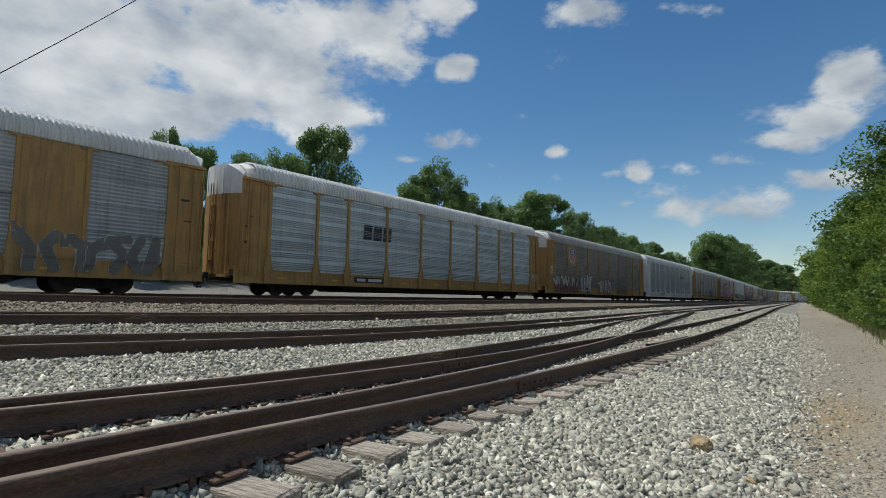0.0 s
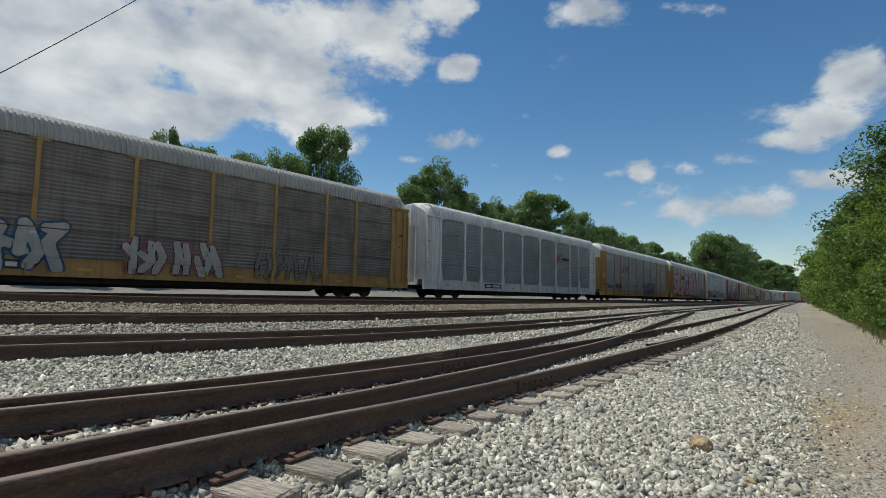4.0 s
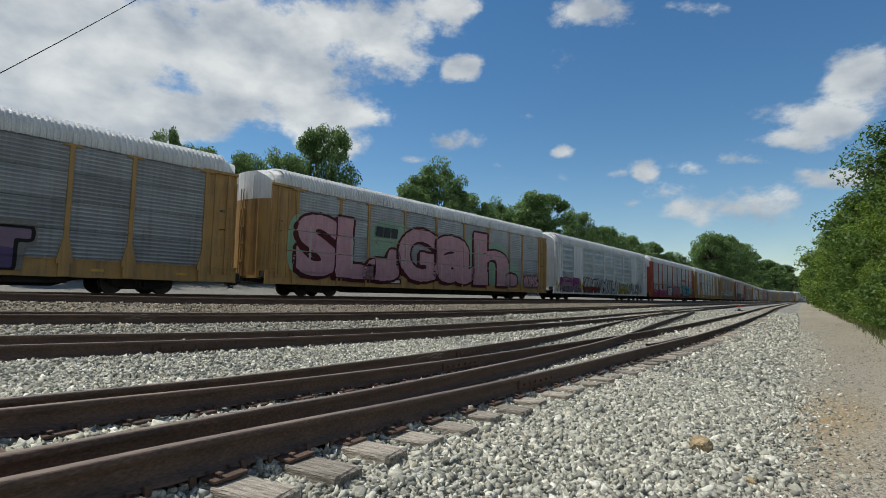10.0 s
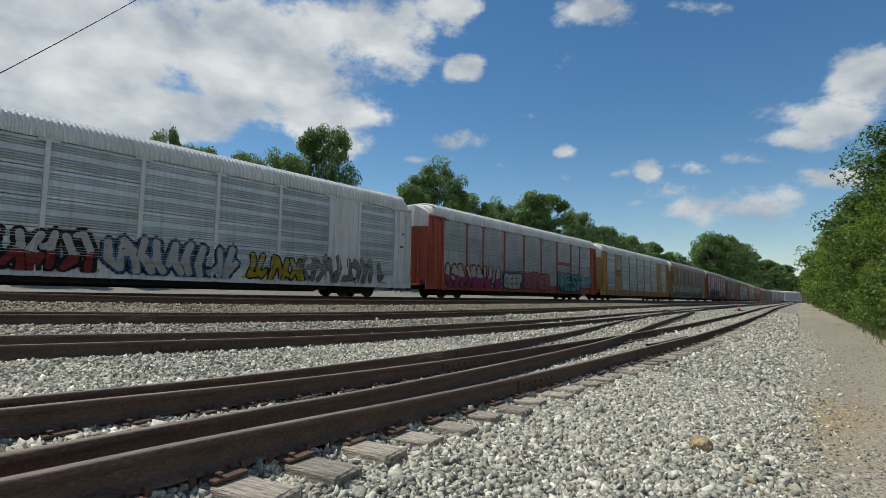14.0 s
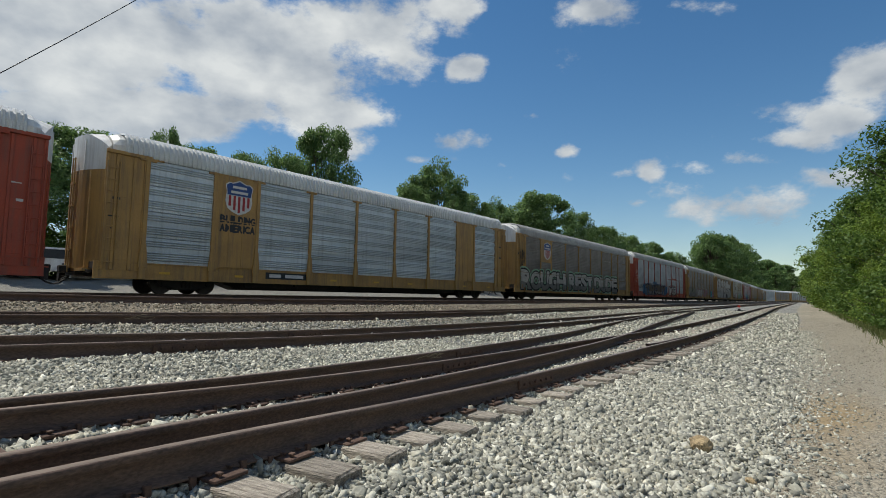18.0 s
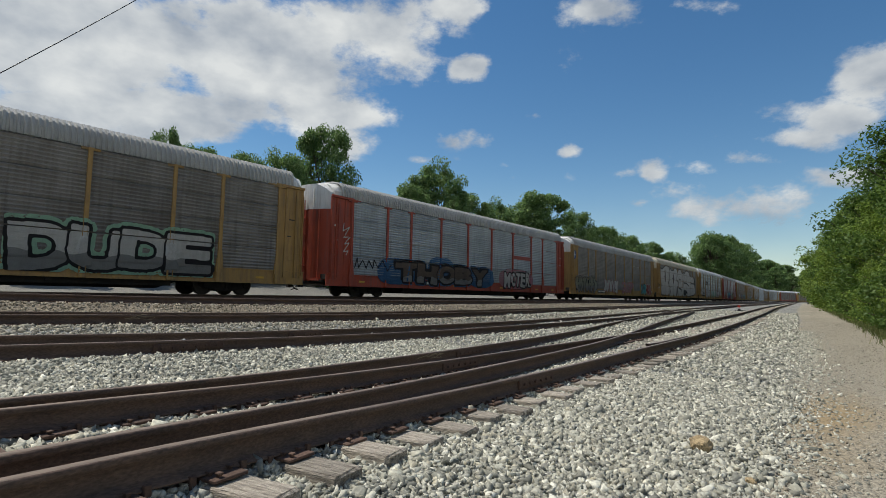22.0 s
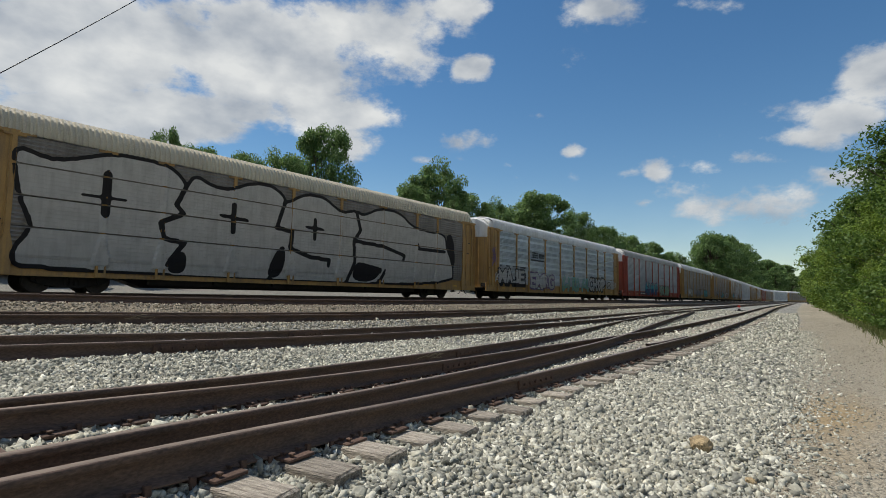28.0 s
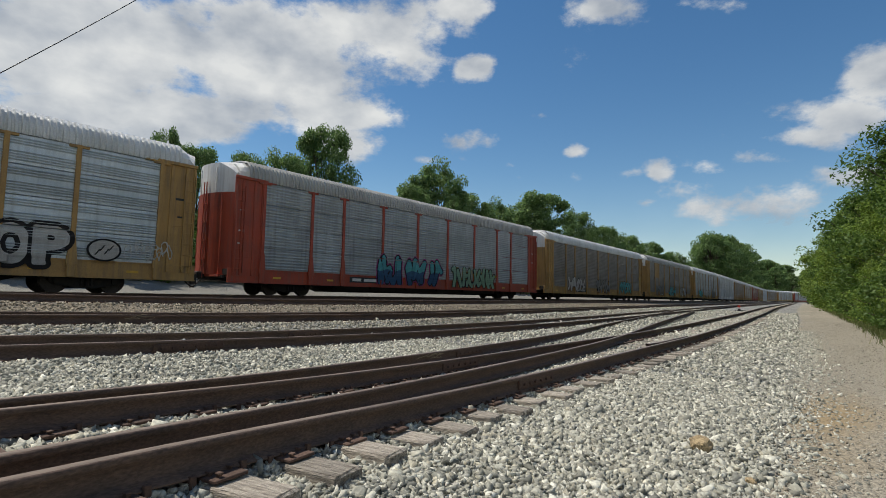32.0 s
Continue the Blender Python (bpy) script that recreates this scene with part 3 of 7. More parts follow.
def joint_bar(track_root, v, side, s, shift=None):
    """A bolted splice bar on the web of one rail, facing the road."""
    x, y, h = (float(q) for q in line_at(v, shift)(np.array(s)))
    bm = bmesh.new()
    box(bm, -0.46, 0.46, -0.014, 0.014, 0.03, 0.13, 0.006)
    for dx in (-0.36, -0.22, -0.08, 0.08, 0.22, 0.36):
        tube(bm, (dx, -0.012, 0.08), (dx, -0.04, 0.08), 0.018, 6)
    ob = part("joint_bar", bm, M_PLATE, track_root, "bolted rust-brown joint bar")
    z = float(rail_top(v, s)) - RAIL_H
    ob.matrix_basis = Matrix.Translation((x - side * math.sin(h), y + side * math.cos(h), z)) @ pose(0, 0, 0, 0, 0, math.degrees(h)) @ pose(0, -0.026, 0)


joint_bar(track_a, Y_A, -0.7525, 5.6)
joint_bar(track_c, Y_C, -0.7525, 3.4)
joint_bar(track_c, Y_C, 0.7525, 6.7)
joint_bar(track_b, Y_A, 0.7525, 7.9, smooth_turnout)
joint_bar(track_a, Y_A, 0.7525, 6.3)

# ---- loose ballast stones ----


def stones(name, label, count, pick, size, seed, mat=None):
    """Many broken stones, joined: pick(rng, n) gives s, v and a lift."""
    rng = np.random.default_rng(seed)
    base = np.array([(x, y, z) for x in (-0.75, 0.75) for y in (-0.75, 0.75) for z in (-0.75, 0.75)])
    quads = ((0, 1, 3, 2), (4, 6, 7, 5), (0, 4, 5, 1), (2, 3, 7, 6), (1, 5, 7, 3), (0, 2, 6, 4))
    tri = np.array([t for a, b, c, d in quads for t in ((a, b, c), (a, c, d))])
    s, v, lift = pick(rng, count)
    n = len(s)
    y, z = land(s, v)
    r = size * np.exp(rng.normal(0, 0.32, n))
    shape = np.stack([rng.uniform(0.85, 1.5, n), rng.uniform(0.65, 1.1, n), rng.uniform(0.4, 0.8, n)], -1)
    q = rng.normal(size=(n, 4)) * np.array([1.0, 0.5, 0.5, 1.0])
    q /= np.linalg.norm(q, axis=1)[:, None]
    w, a, b, c = q.T
    rot = np.stack([np.stack([1 - 2 * (b * b + c * c), 2 * (a * b - c * w), 2 * (a * c + b * w)], -1),
                    np.stack([2 * (a * b + c * w), 1 - 2 * (a * a + c * c), 2 * (b * c - a * w)], -1),
                    np.stack([2 * (a * c - b * w), 2 * (b * c + a * w), 1 - 2 * (a * a + b * b)], -1)], 1)
    pts = (base[None] + rng.uniform(-0.55, 0.55, (n, len(base), 3))) * shape[:, None]
    pts = np.einsum("nij,nkj->nki", rot, pts) * r[:, None, None]
    pts += np.stack([s, y, z + lift], -1)[:, None]
    faces = tri[None] + (np.arange(n) * len(base))[:, None, None]
    tagged(new(name, mesh_from(name, pts.reshape(-1, 3), faces.reshape(-1, 3), mat or M_STONE)), label, "ballast", kind="stuff")


def on_rails(s, v):
    """True right under a rail's web."""
    bad = np.zeros(len(s), bool)
    for v0 in (Y_A, Y_C, Y_D, Y_F):
        for side in (-0.7525, 0.7525):
            bad |= np.abs(v - v0 - side) < 0.055
    room = (blur(YARD_Y[Y_C], s) - blur(YARD_Y[Y_A], s)) / (Y_C - Y_A)
    for side in (-0.7525, 0.7525):
        bad |= (np.abs((v - Y_A) * room - smooth_turnout(s) - side) < 0.05) & (s < 40)
    return bad


def pick_near(rng, n):
    s = 0.3 + 8.4 * rng.uniform(size=n) ** 0.9
    v = rng.uniform(0.3, 9.2, n)
    edge = 0.85 + 0.16 * rng.normal(size=n)
    keep = (v > edge) & ~on_rails(s, v) & (v < 1.8 + 5.6 * s)
    s, v = s[keep], v[keep]
    return s, v, rng.uniform(-0.014, 0.016, len(s))


def pick_mid(rng, n):
    s = 0.8 + 18.2 * rng.uniform(size=n)
    v = rng.uniform(0.3, 12.6, n)
    edge = 0.95 + 0.2 * rng.normal(size=n)
    keep = (v > edge) & ~on_rails(s, v) & (s > 8.4) & (v < 9.3)
    s, v = s[keep], v[keep]
    return s, v, rng.uniform(-0.014, 0.016, len(s))


def pick_yard(rng, n):
    s = 0.8 + 40 * rng.uniform(size=n) ** 1.3
    v = rng.uniform(9.1, 12.7, n)
    keep = ~on_rails(s, v) & (v < 1.8 + 5.6 * s)
    return s[keep], v[keep], rng.uniform(-0.014, 0.014, keep.sum())


def pick_far(rng, n):
    s = 18 + 44 * rng.uniform(size=n) ** 1.4
    v = rng.uniform(0.9, 13.0, n)
    keep = ~on_rails(s, v)
    return s[keep], v[keep], rng.uniform(-0.01, 0.02, keep.sum())


def pick_main(rng, n):
    s = 1.5 + 52 * rng.uniform(size=n) ** 1.7
    v = 12.5 + 6.5 * rng.uniform(size=n) ** 1.8
    keep = (v < 1.8 + 5.6 * s) & ~on_rails(s, v)
    return s[keep], v[keep], rng.uniform(-0.012, 0.012, keep.sum())


def pick_road(rng, n):
    s = 1.0 + 40 * rng.uniform(size=n) ** 1.7
    v = rng.uniform(-2.2, 1.1, n)
    return s, v, rng.uniform(-0.006, 0.004, n)


def pick_verge(rng, n):
    """Thinning ballast that has spilled onto the road."""
    s = 1.2 + 26 * rng.uniform(size=n) ** 1.3
    v = 1.0 - np.abs(rng.normal(0, 0.38, n))
    return s, v, rng.uniform(-0.01, 0.006, n)


stones("ballast_near", "loose crushed grey granite ballast", 215000, pick_near, 0.0165, 1)
stones("ballast_mid", "crushed grey granite ballast between the rails", 62000, pick_mid, 0.022, 4)
stones("ballast_yard", "dusty tan ballast between the sidings", 42000, pick_yard, 0.021, 7, M_TAN_STONE)
stones("ballast_far", "crushed grey ballast between the tracks", 30000, pick_far, 0.036, 2)
stones("ballast_main", "rust-stained brown ballast along the main track", 40000, pick_main, 0.021, 6, M_BROWN_STONE)
stones("road_gravel", "scattered fine gravel on the service road", 26000, pick_road, 0.0085, 3, M_ROAD_STONE)
stones("verge_gravel", "grey stones spilled along the road's edge", 12000, pick_verge, 0.013, 8)

# ---- the train ----
EDGES = [-12.05, -9.38, -7.37, -4.48, -1.51, 1.45, 4.46, 7.38, 9.35, 12.1]
HALF, SIDE = 13.6, 1.6
Z_SILL, Z_PANEL, Z_EAVE, Z_CROWN = 0.55, 1.12, 5.03, 5.94
ROWS = 4
_panels = {}


def corrugation(z0, z1, banded):
    """Profile (depth, z) of one pressed panel: a ladder of ribs, or two bands of ribs with plain strips between."""
    out, h = [(0.0, z0)], z1 - z0
    n = 11 if banded else 7
    for i in range(n):
        a, b = z0 + h * (i + 0.1) / n, z0 + h * (i + 0.9) / n
        if banded and i in (0, 5, 6, 10):
            continue
        d = 0.05 if not banded else 0.062
        out += [(0.002, a), (d, a + (b - a) * 0.62), (d, a + (b - a) * 0.74), (0.002, b)]
    out.append((0.0, z1))
    return out


def panel_mesh(width, row, banded=False):
    key = (round(width, 2), row, banded)
    if key not in _panels:
        hh = (Z_EAVE - Z_PANEL) / ROWS
        prof = corrugation(Z_PANEL + hh * row + 0.012, Z_PANEL + hh * (row + 1) - 0.016, banded)
        bm = bmesh.new()
        w = width / 2
        rows = [[bm.verts.new((x, -d, z)) for d, z in prof] for x in (-w, w)]
        for i in range(len(prof) - 1):
            bm.faces.new((rows[0][i], rows[1][i], rows[1][i + 1], rows[0][i + 1]))
        back = [bm.verts.new((x, 0.03, z)) for x in (-w, w) for z in (prof[0][1], prof[-1][1])]
        bm.faces.new((rows[0][0], back[0], back[2], rows[1][0]))
        bm.faces.new((rows[0][-1], rows[1][-1], back[3], back[1]))
        # latch clips along the lower edge
        for i in range(3):
            cx = -w + width * (i + 0.5) / 3
            box(bm, cx - 0.03, cx + 0.03, -0.04, -0.02, prof[0][1], prof[0][1] + 0.05)
        me = bpy.data.meshes.new("side_panel")
        bm.to_mesh(me)
        bm.free()
        me.materials.append(M_PANEL_MID)
        _panels[key] = me
    return _panels[key]


def make_roof():
    """Ribbed arched roof with side skirts down to the eaves."""
    half = [(-1.63, Z_EAVE + 0.0), (-1.65, Z_EAVE + 0.12), (-1.64, Z_EAVE + 0.38), (-1.56, Z_EAVE + 0.6), (-1.36, Z_EAVE + 0.76), (-0.8, Z_EAVE + 0.88)]
    arch = half + [(0, Z_CROWN)] + [(-y, z) for y, z in half[::-1]]
    xs, d = [], []
    x = -HALF + 0.75
    while x < HALF - 0.75:
        for f, e in ((0, 0), (0.03, 0), (0.055, 0.05), (0.125, 0.05), (0.15, 0)):
            xs.append(x + f)
            d.append(e)
        x += 0.185
    bm = bmesh.new()
    rows = []
    for x, e in zip(xs, d):
        rows.append([bm.verts.new((x, y * (1 + e / 1.7), z + e * (z - Z_EAVE) * 1.6)) for y, z in arch])
    for a, b in zip(rows, rows[1:]):
        for i in range(len(arch) - 1):
            bm.faces.new((a[i], b[i], b[i + 1], a[i + 1]))
    bmesh.ops.recalc_face_normals(bm, faces=bm.faces[:])
    me = bpy.data.meshes.new("roof")
    bm.to_mesh(me)
    bm.free()
    me.materials.append(M_ROOF)
    return me


def make_hood():
    """End cap: a plain band of roof bent down at its corner, above the end doors."""
    arch = [(-1.64, 0.06), (-1.64, 0.3), (-1.5, 0.52), (-1.2, 0.74), (-0.5, 0.84), (0.5, 0.84), (1.2, 0.74), (1.5, 0.52), (1.64, 0.3), (1.64, 0.06)]
    bm = bmesh.new()
    st = [(HALF - 0.86, 0.03, 1.0), (HALF - 0.6, 0.02, 0.99), (HALF - 0.38, -0.06, 0.93)]
    rows = [[bm.verts.new((x, y * k, Z_EAVE + z + (dz if z > 0.4 else 0))) for y, z in arch] for x, dz, k in st]
    for a, b in zip(rows, rows[1:]):
        for i in range(len(arch) - 1):
            bm.faces.new((a[i], b[i], b[i + 1], a[i + 1]))
    bm.faces.new(rows[-1])
    # white tops of the end doors, bowed like the doors below
    ys = [-1.5 + 0.25 * i for i in range(13)]
    tops = [0.3 + 0.5 * min(1, (1.5 - abs(y)) / 0.75) ** 0.7 for y in ys]
    outer = [[bm.verts.new((HALF + 0.27 - 0.52 * (y / 1.5) ** 2, y, Z_EAVE + z)) for y, z in zip(ys, row)] for row in ([-0.63] * 13, [q - 0.12 for q in tops])]
    inner = [bm.verts.new((HALF - 0.36, y * 0.95, Z_EAVE + z)) for y, z in zip(ys, tops)]
    foot = [bm.verts.new((HALF - 0.3, y, Z_EAVE - 0.63)) for y in ys]
    for i in range(12):
        bm.faces.new((outer[0][i], outer[0][i + 1], outer[1][i + 1], outer[1][i]))
        bm.faces.new((outer[1][i], outer[1][i + 1], inner[i + 1], inner[i]))
        bm.faces.new((outer[0][i + 1], outer[0][i], foot[i], foot[i + 1]))
    for i in (0, 12):
        bm.faces.new((outer[0][i], outer[1][i], inner[i], foot[i]))
    for y in (-0.62, 0.62):
        x = HALF + 0.27 - 0.52 * (y / 1.5) ** 2
        box(bm, x - 0.02, x + 0.03, y - 0.03, y + 0.03, Z_EAVE - 0.6, Z_EAVE + 0.5)
    bmesh.ops.recalc_face_normals(bm, faces=bm.faces[:])
    me = bpy.data.meshes.new("end_hood")
    bm.to_mesh(me)
    bm.free()
    me.materials.append(M_HOOD)
    return me


def make_end_door():
    """One leaf of the radial end doors: bowed, with folded ribs, a locking rod and brackets."""
    bm = bmesh.new()
    pts = []
    for i in range(9):
        f = i / 8
        y = 0.02 + 1.5 * f
        pts.append((y, HALF + 0.28 - 0.52 * f ** 2))
    lo, hi = Z_SILL + 0.32, Z_EAVE - 0.63
    a = [[bm.verts.new((x, y, z)) for y, x in pts] for z in (lo, hi)]
    b = [[bm.verts.new((x - 0.07, y, z)) for y, x in pts] for z in (lo, hi)]
    for i in range(8):
        bm.faces.new((a[0][i], a[0][i + 1], a[1][i + 1], a[1][i]))
        bm.faces.new((b[0][i + 1], b[0][i], b[1][i], b[1][i + 1]))
        bm.faces.new((a[1][i], a[1][i + 1], b[1][i + 1], b[1][i]))
    for i in (0, 8):
        bm.faces.new((a[0][i], a[1][i], b[1][i], b[0][i]))
    y, x = pts[5]
    box(bm, x - 0.02, x + 0.02, y - 0.02, y + 0.02, lo + 0.03, hi - 0.02)
    tube(bm, (HALF + 0.32, 0.10, lo - 0.15), (HALF + 0.32, 0.10, hi + 0.5), 0.024, 8)
    for z in (1.5, 2.3, 3.1, 3.9):
        box(bm, HALF + 0.26, HALF + 0.35, 0.04, 0.17, z, z + 0.08)
    box(bm, HALF - 0.3, HALF + 0.22, 0.0, 1.2, lo - 0.1, lo)
    bmesh.ops.recalc_face_normals(bm, faces=bm.faces[:])
    me = bpy.data.meshes.new("end_door")
    bm.to_mesh(me)
    bm.free()
    me.materials.append(M_YELLOW)
    return me


def make_eave_beam():
    """Square beam along the top of the end plate, with a gusset at its tip."""
    bm = bmesh.new()
    box(bm, -0.85, 0.68, -0.09, 0.02, Z_EAVE - 0.03, Z_EAVE + 0.09, 0.01)
    box(bm, -1.3, -0.8, -0.08, 0.0, Z_EAVE - 0.04, Z_EAVE + 0.03, 0.006)
    me = bpy.data.meshes.new("eave_beam")
    bm.to_mesh(me)
    bm.free()
    me.materials.append(M_YELLOW)
    return me


def make_end_panel():
    """Pressed steel side plate over the end platform, with two stiffening folds and an inset door frame."""
    bm = bmesh.new()
    box(bm, -0.74, 0.66, -0.0, 0.05, Z_PANEL - 0.3, Z_EAVE)
    # crossing folds, an inset lower hatch and a raised card plate
    box(bm, -0.25, 0.28, -0.014, 0.004, 2.62, 2.67)
    box(bm, -0.22, 0.25, -0.012, 0.004, 1.2, 2.6, 0.004)
    for z in (3.02, 3.46):
        box(bm, -0.12, 0.18, -0.012, 0.004, z, z + 0.02)
    box(bm, -0.1, 0.16, -0.02, 0.004, 1.62, 1.84, 0.004)
    me = bpy.data.meshes.new("end_panel")
    bm.to_mesh(me)
    bm.free()
    me.materials.append(M_YELLOW)
    return me


def make_stiffener():
    bm = bmesh.new()
    box(bm, -0.05, 0.05, -0.045, 0.01, Z_PANEL - 0.28, Z_EAVE - 0.05, 0.012)
    me = bpy.data.meshes.new("stiffener")
    bm.to_mesh(me)
    bm.free()
    me.materials.append(M_YELLOW)
    return me


def make_ladder():
    bm = bmesh.new()
    for x in (-0.2, 0.2):
        box(bm, x - 0.018, x + 0.018, -0.10, -0.05, 0.95, 4.7)
    z = 1.1
    while z < 4.65:
        tube(bm, (-0.2, -0.085, z), (0.2, -0.085, z), 0.012, 6)
        z += 0.42
    me = bpy.data.meshes.new("ladder")
    bm.to_mesh(me)
    bm.free()
    me.materials.append(M_YELLOW)
    return me


def make_post(gusset):
    bm = bmesh.new()
    box(bm, -0.075, 0.075, -0.09, 0.03, Z_PANEL - 0.1, Z_EAVE, 0.008)
    box(bm, -0.30, 0.30, -0.085, 0.0, Z_EAVE - 0.10, Z_EAVE - 0.01, 0.01)
    w = 0.24 if gusset else 0.16
    prism(bm, [(-w, Z_PANEL - 0.16), (w, Z_PANEL - 0.16), (w, Z_PANEL - 0.02), (0.08, Z_PANEL + 0.72), (-0.08, Z_PANEL + 0.72), (-w, Z_PANEL - 0.02)], "y", -0.115, -0.05)
    box(bm, -w * 0.7, w * 0.7, -0.10, 0.0, Z_SILL - 0.02, Z_PANEL - 0.15, 0.01)
    me = bpy.data.meshes.new("post")
    bm.to_mesh(me)
    bm.free()
    me.materials.append(M_YELLOW)
    return me


def make_sill():
    """Flat-car side sill with flanges."""
    bm = bmesh.new()
    box(bm, -HALF, HALF, -1.58, -1.5, Z_SILL, Z_PANEL + 0.02, 0.01)
    box(bm, -HALF, HALF, -1.62, -1.5, Z_SILL - 0.03, Z_SILL + 0.02)
    box(bm, -HALF, HALF, -1.62, -1.5, Z_PANEL - 0.03, Z_PANEL + 0.012)
    me = bpy.data.meshes.new("side_sill")
    bm.to_mesh(me)
    bm.free()
    me.materials.append(M_YELLOW)
    return me


def make_underframe():
    """Deck and centre sill that hangs deeper between the bogies."""
    bm = bmesh.new()
    box(bm, -HALF, HALF, -1.5, 1.58, 0.85, 1.1)
    prism(bm, [(-HALF - 0.2, 0.95), (-HALF - 0.2, 0.62), (-8.2, 0.5), (-7.4, 0.22), (7.4, 0.22), (8.2, 0.5), (HALF + 0.2, 0.62), (HALF + 0.2, 0.95)], "y", -0.45, 0.45)
    for x in (-5.0, -2.2, 0.8, 3.6):
        box(bm, x - 0.1, x + 0.1, -1.45, 1.45, 0.4, 0.9)
    box(bm, -7.6, 7.6, -1.3, -1.15, 0.32, 0.9)
    tube(bm, (-1.6, -0.9, 0.62), (0.2, -0.9, 0.62), 0.2, 12)
    me = bpy.data.meshes.new("underframe")
    bm.to_mesh(me)
    bm.free()
    me.materials.append(M_BLACK)
    return me


def make_far_wall():
    bm = bmesh.new()
    box(bm, -HALF + 0.3, HALF - 0.3, 1.5, SIDE, Z_SILL, Z_EAVE)
    for e in EDGES:
        box(bm, e - 0.07, e + 0.07, SIDE, SIDE + 0.06, Z_PANEL, Z_EAVE)
    me = bpy.data.meshes.new("far_wall")
    bm.to_mesh(me)
    bm.free()
    me.materials.append(M_PANEL_MID)
    return me


def make_coupler():
    bm = bmesh.new()
    box(bm, HALF, HALF + 0.38, -0.09, 0.09, 0.72, 0.94, 0.02)
    box(bm, HALF + 0.32, HALF + 0.56, -0.17, 0.12, 0.70, 0.98, 0.04)
    tube(bm, (HALF + 0.1, -0.45, 0.62), (HALF + 0.45, -0.1, 0.45), 0.03, 6)
    pts = [(HALF + 0.05, -0.5, 0.72), (HALF + 0.18, -0.52, 0.5), (HALF + 0.34, -0.5, 0.36), (HALF + 0.55, -0.45, 0.3)]
    for p, q in zip(pts, pts[1:]):
        tube(bm, p, q, 0.03, 6)
    tube(bm, (HALF + 0.1, -0.2, 0.66), (HALF + 0.1, -1.4, 0.6), 0.014, 5)
    box(bm, HALF - 0.05, HALF + 0.12, -1.35, 1.35, 0.72, 0.82)
    box(bm, HALF - 0.02, HALF + 0.18, -1.4, -1.2, 0.42, 0.8)
    me = bpy.data.meshes.new("coupler")
    bm.to_mesh(me)
    bm.free()
    me.materials.append(M_BLACK)
    return me


def make_side_frame():
    """Cast bogie side frame with its spring nest and bearing caps."""
    bm = bmesh.new()
    prism(bm, [(-1.15, 0.42), (-0.95, 0.28), (-0.5, 0.22), (-0.3, 0.16), (0.3, 0.16), (0.5, 0.22), (0.95, 0.28), (1.15, 0.42),
               (1.15, 0.56), (0.75, 0.66), (0.3, 0.72), (-0.3, 0.72), (-0.75, 0.66), (-1.15, 0.56)], "y", -0.07, 0.07)
    for x in (-0.89, 0.89):
        tube(bm, (x, -0.15, 0.42), (x, 0.08, 0.42), 0.13, 12)
    for x in (-0.16, 0.0, 0.16):
        tube(bm, (x, -0.09, 0.24), (x, -0.09, 0.5), 0.06, 8)
    me = bpy.data.meshes.new("side_frame")
    bm.to_mesh(me)
    bm.free()
    me.materials.append(M_BLACK)
    return me


def make_wheelset():
    bm = bmesh.new()
    tube(bm, (0, -1.0, 0), (0, 1.0, 0), 0.075, 10)
    for y in (-0.75, 0.75):
        k = 1 if y > 0 else -1
        tube(bm, (0, y - 0.065, 0), (0, y + 0.065, 0), 0.419, 28)
        tube(bm, (0, y - k * 0.09, 0), (0, y - k * 0.06, 0), 0.445, 28)
        tube(bm, (0, y + k * 0.05, 0), (0, y + k * 0.10, 0), 0.13, 12)
        for i in range(4):
            a = i * math.pi / 2
            tube(bm, (0.25 * math.cos(a), y + k * 0.05, 0.25 * math.sin(a)), (0.25 * math.cos(a), y + k * 0.075, 0.25 * math.sin(a)), 0.05, 6)
    me = bpy.data.meshes.new("wheelset")
    bm.to_mesh(me)
    bm.free()
    me.materials.append(M_STEEL)
    return me


def make_bolster():
    bm = bmesh.new()
    box(bm, -0.2, 0.2, -1.0, 1.0, 0.4, 0.78, 0.03)
    # brake rigging and slack adjusters, bulked out as black filler that blocks light between the wheels
    box(bm, -0.42, 0.42, -0.62, 0.62, 0.16, 0.5, 0.03)
    for x in (-0.62, 0.62):
        box(bm, x - 0.06, x + 0.06, -0.9, 0.9, 0.2, 0.36, 0.02)
    box(bm, -1.5, 1.5, -1.25, -1.1, 0.6, 0.7, 0.02)
    box(bm, -1.5, 1.5, 1.1, 1.25, 0.6, 0.7, 0.02)
    return bm


STIFFENER = make_stiffener()
EAVE_BEAM = make_eave_beam()
ROOF, HOOD, END_DOOR, END_PANEL, LADDER, SILL = make_roof(), make_hood(), make_end_door(), make_end_panel(), make_ladder(), make_sill()
POST, POST_G, UNDER, FAR_WALL, COUPLER = make_post(False), make_post(True), make_underframe(), make_far_wall(), make_coupler()
SIDE_FRAME, WHEELSET = make_side_frame(), make_wheelset()
BOLSTER = bpy.data.meshes.new("bolster")
_b = make_bolster()
_b.to_mesh(BOLSTER)
_b.free()
BOLSTER.materials.append(M_BLACK)
WHEELS = {0.89: [], -0.89: []}
FLIP = pose(0, 0, 0, 0, 0, 180)


def put(name, me, mat, parent, m=None, label=""):
    ob = part(name, me, mat, parent, label)
    if m is not None:
        ob.matrix_basis = m
    return ob


_solid = {}


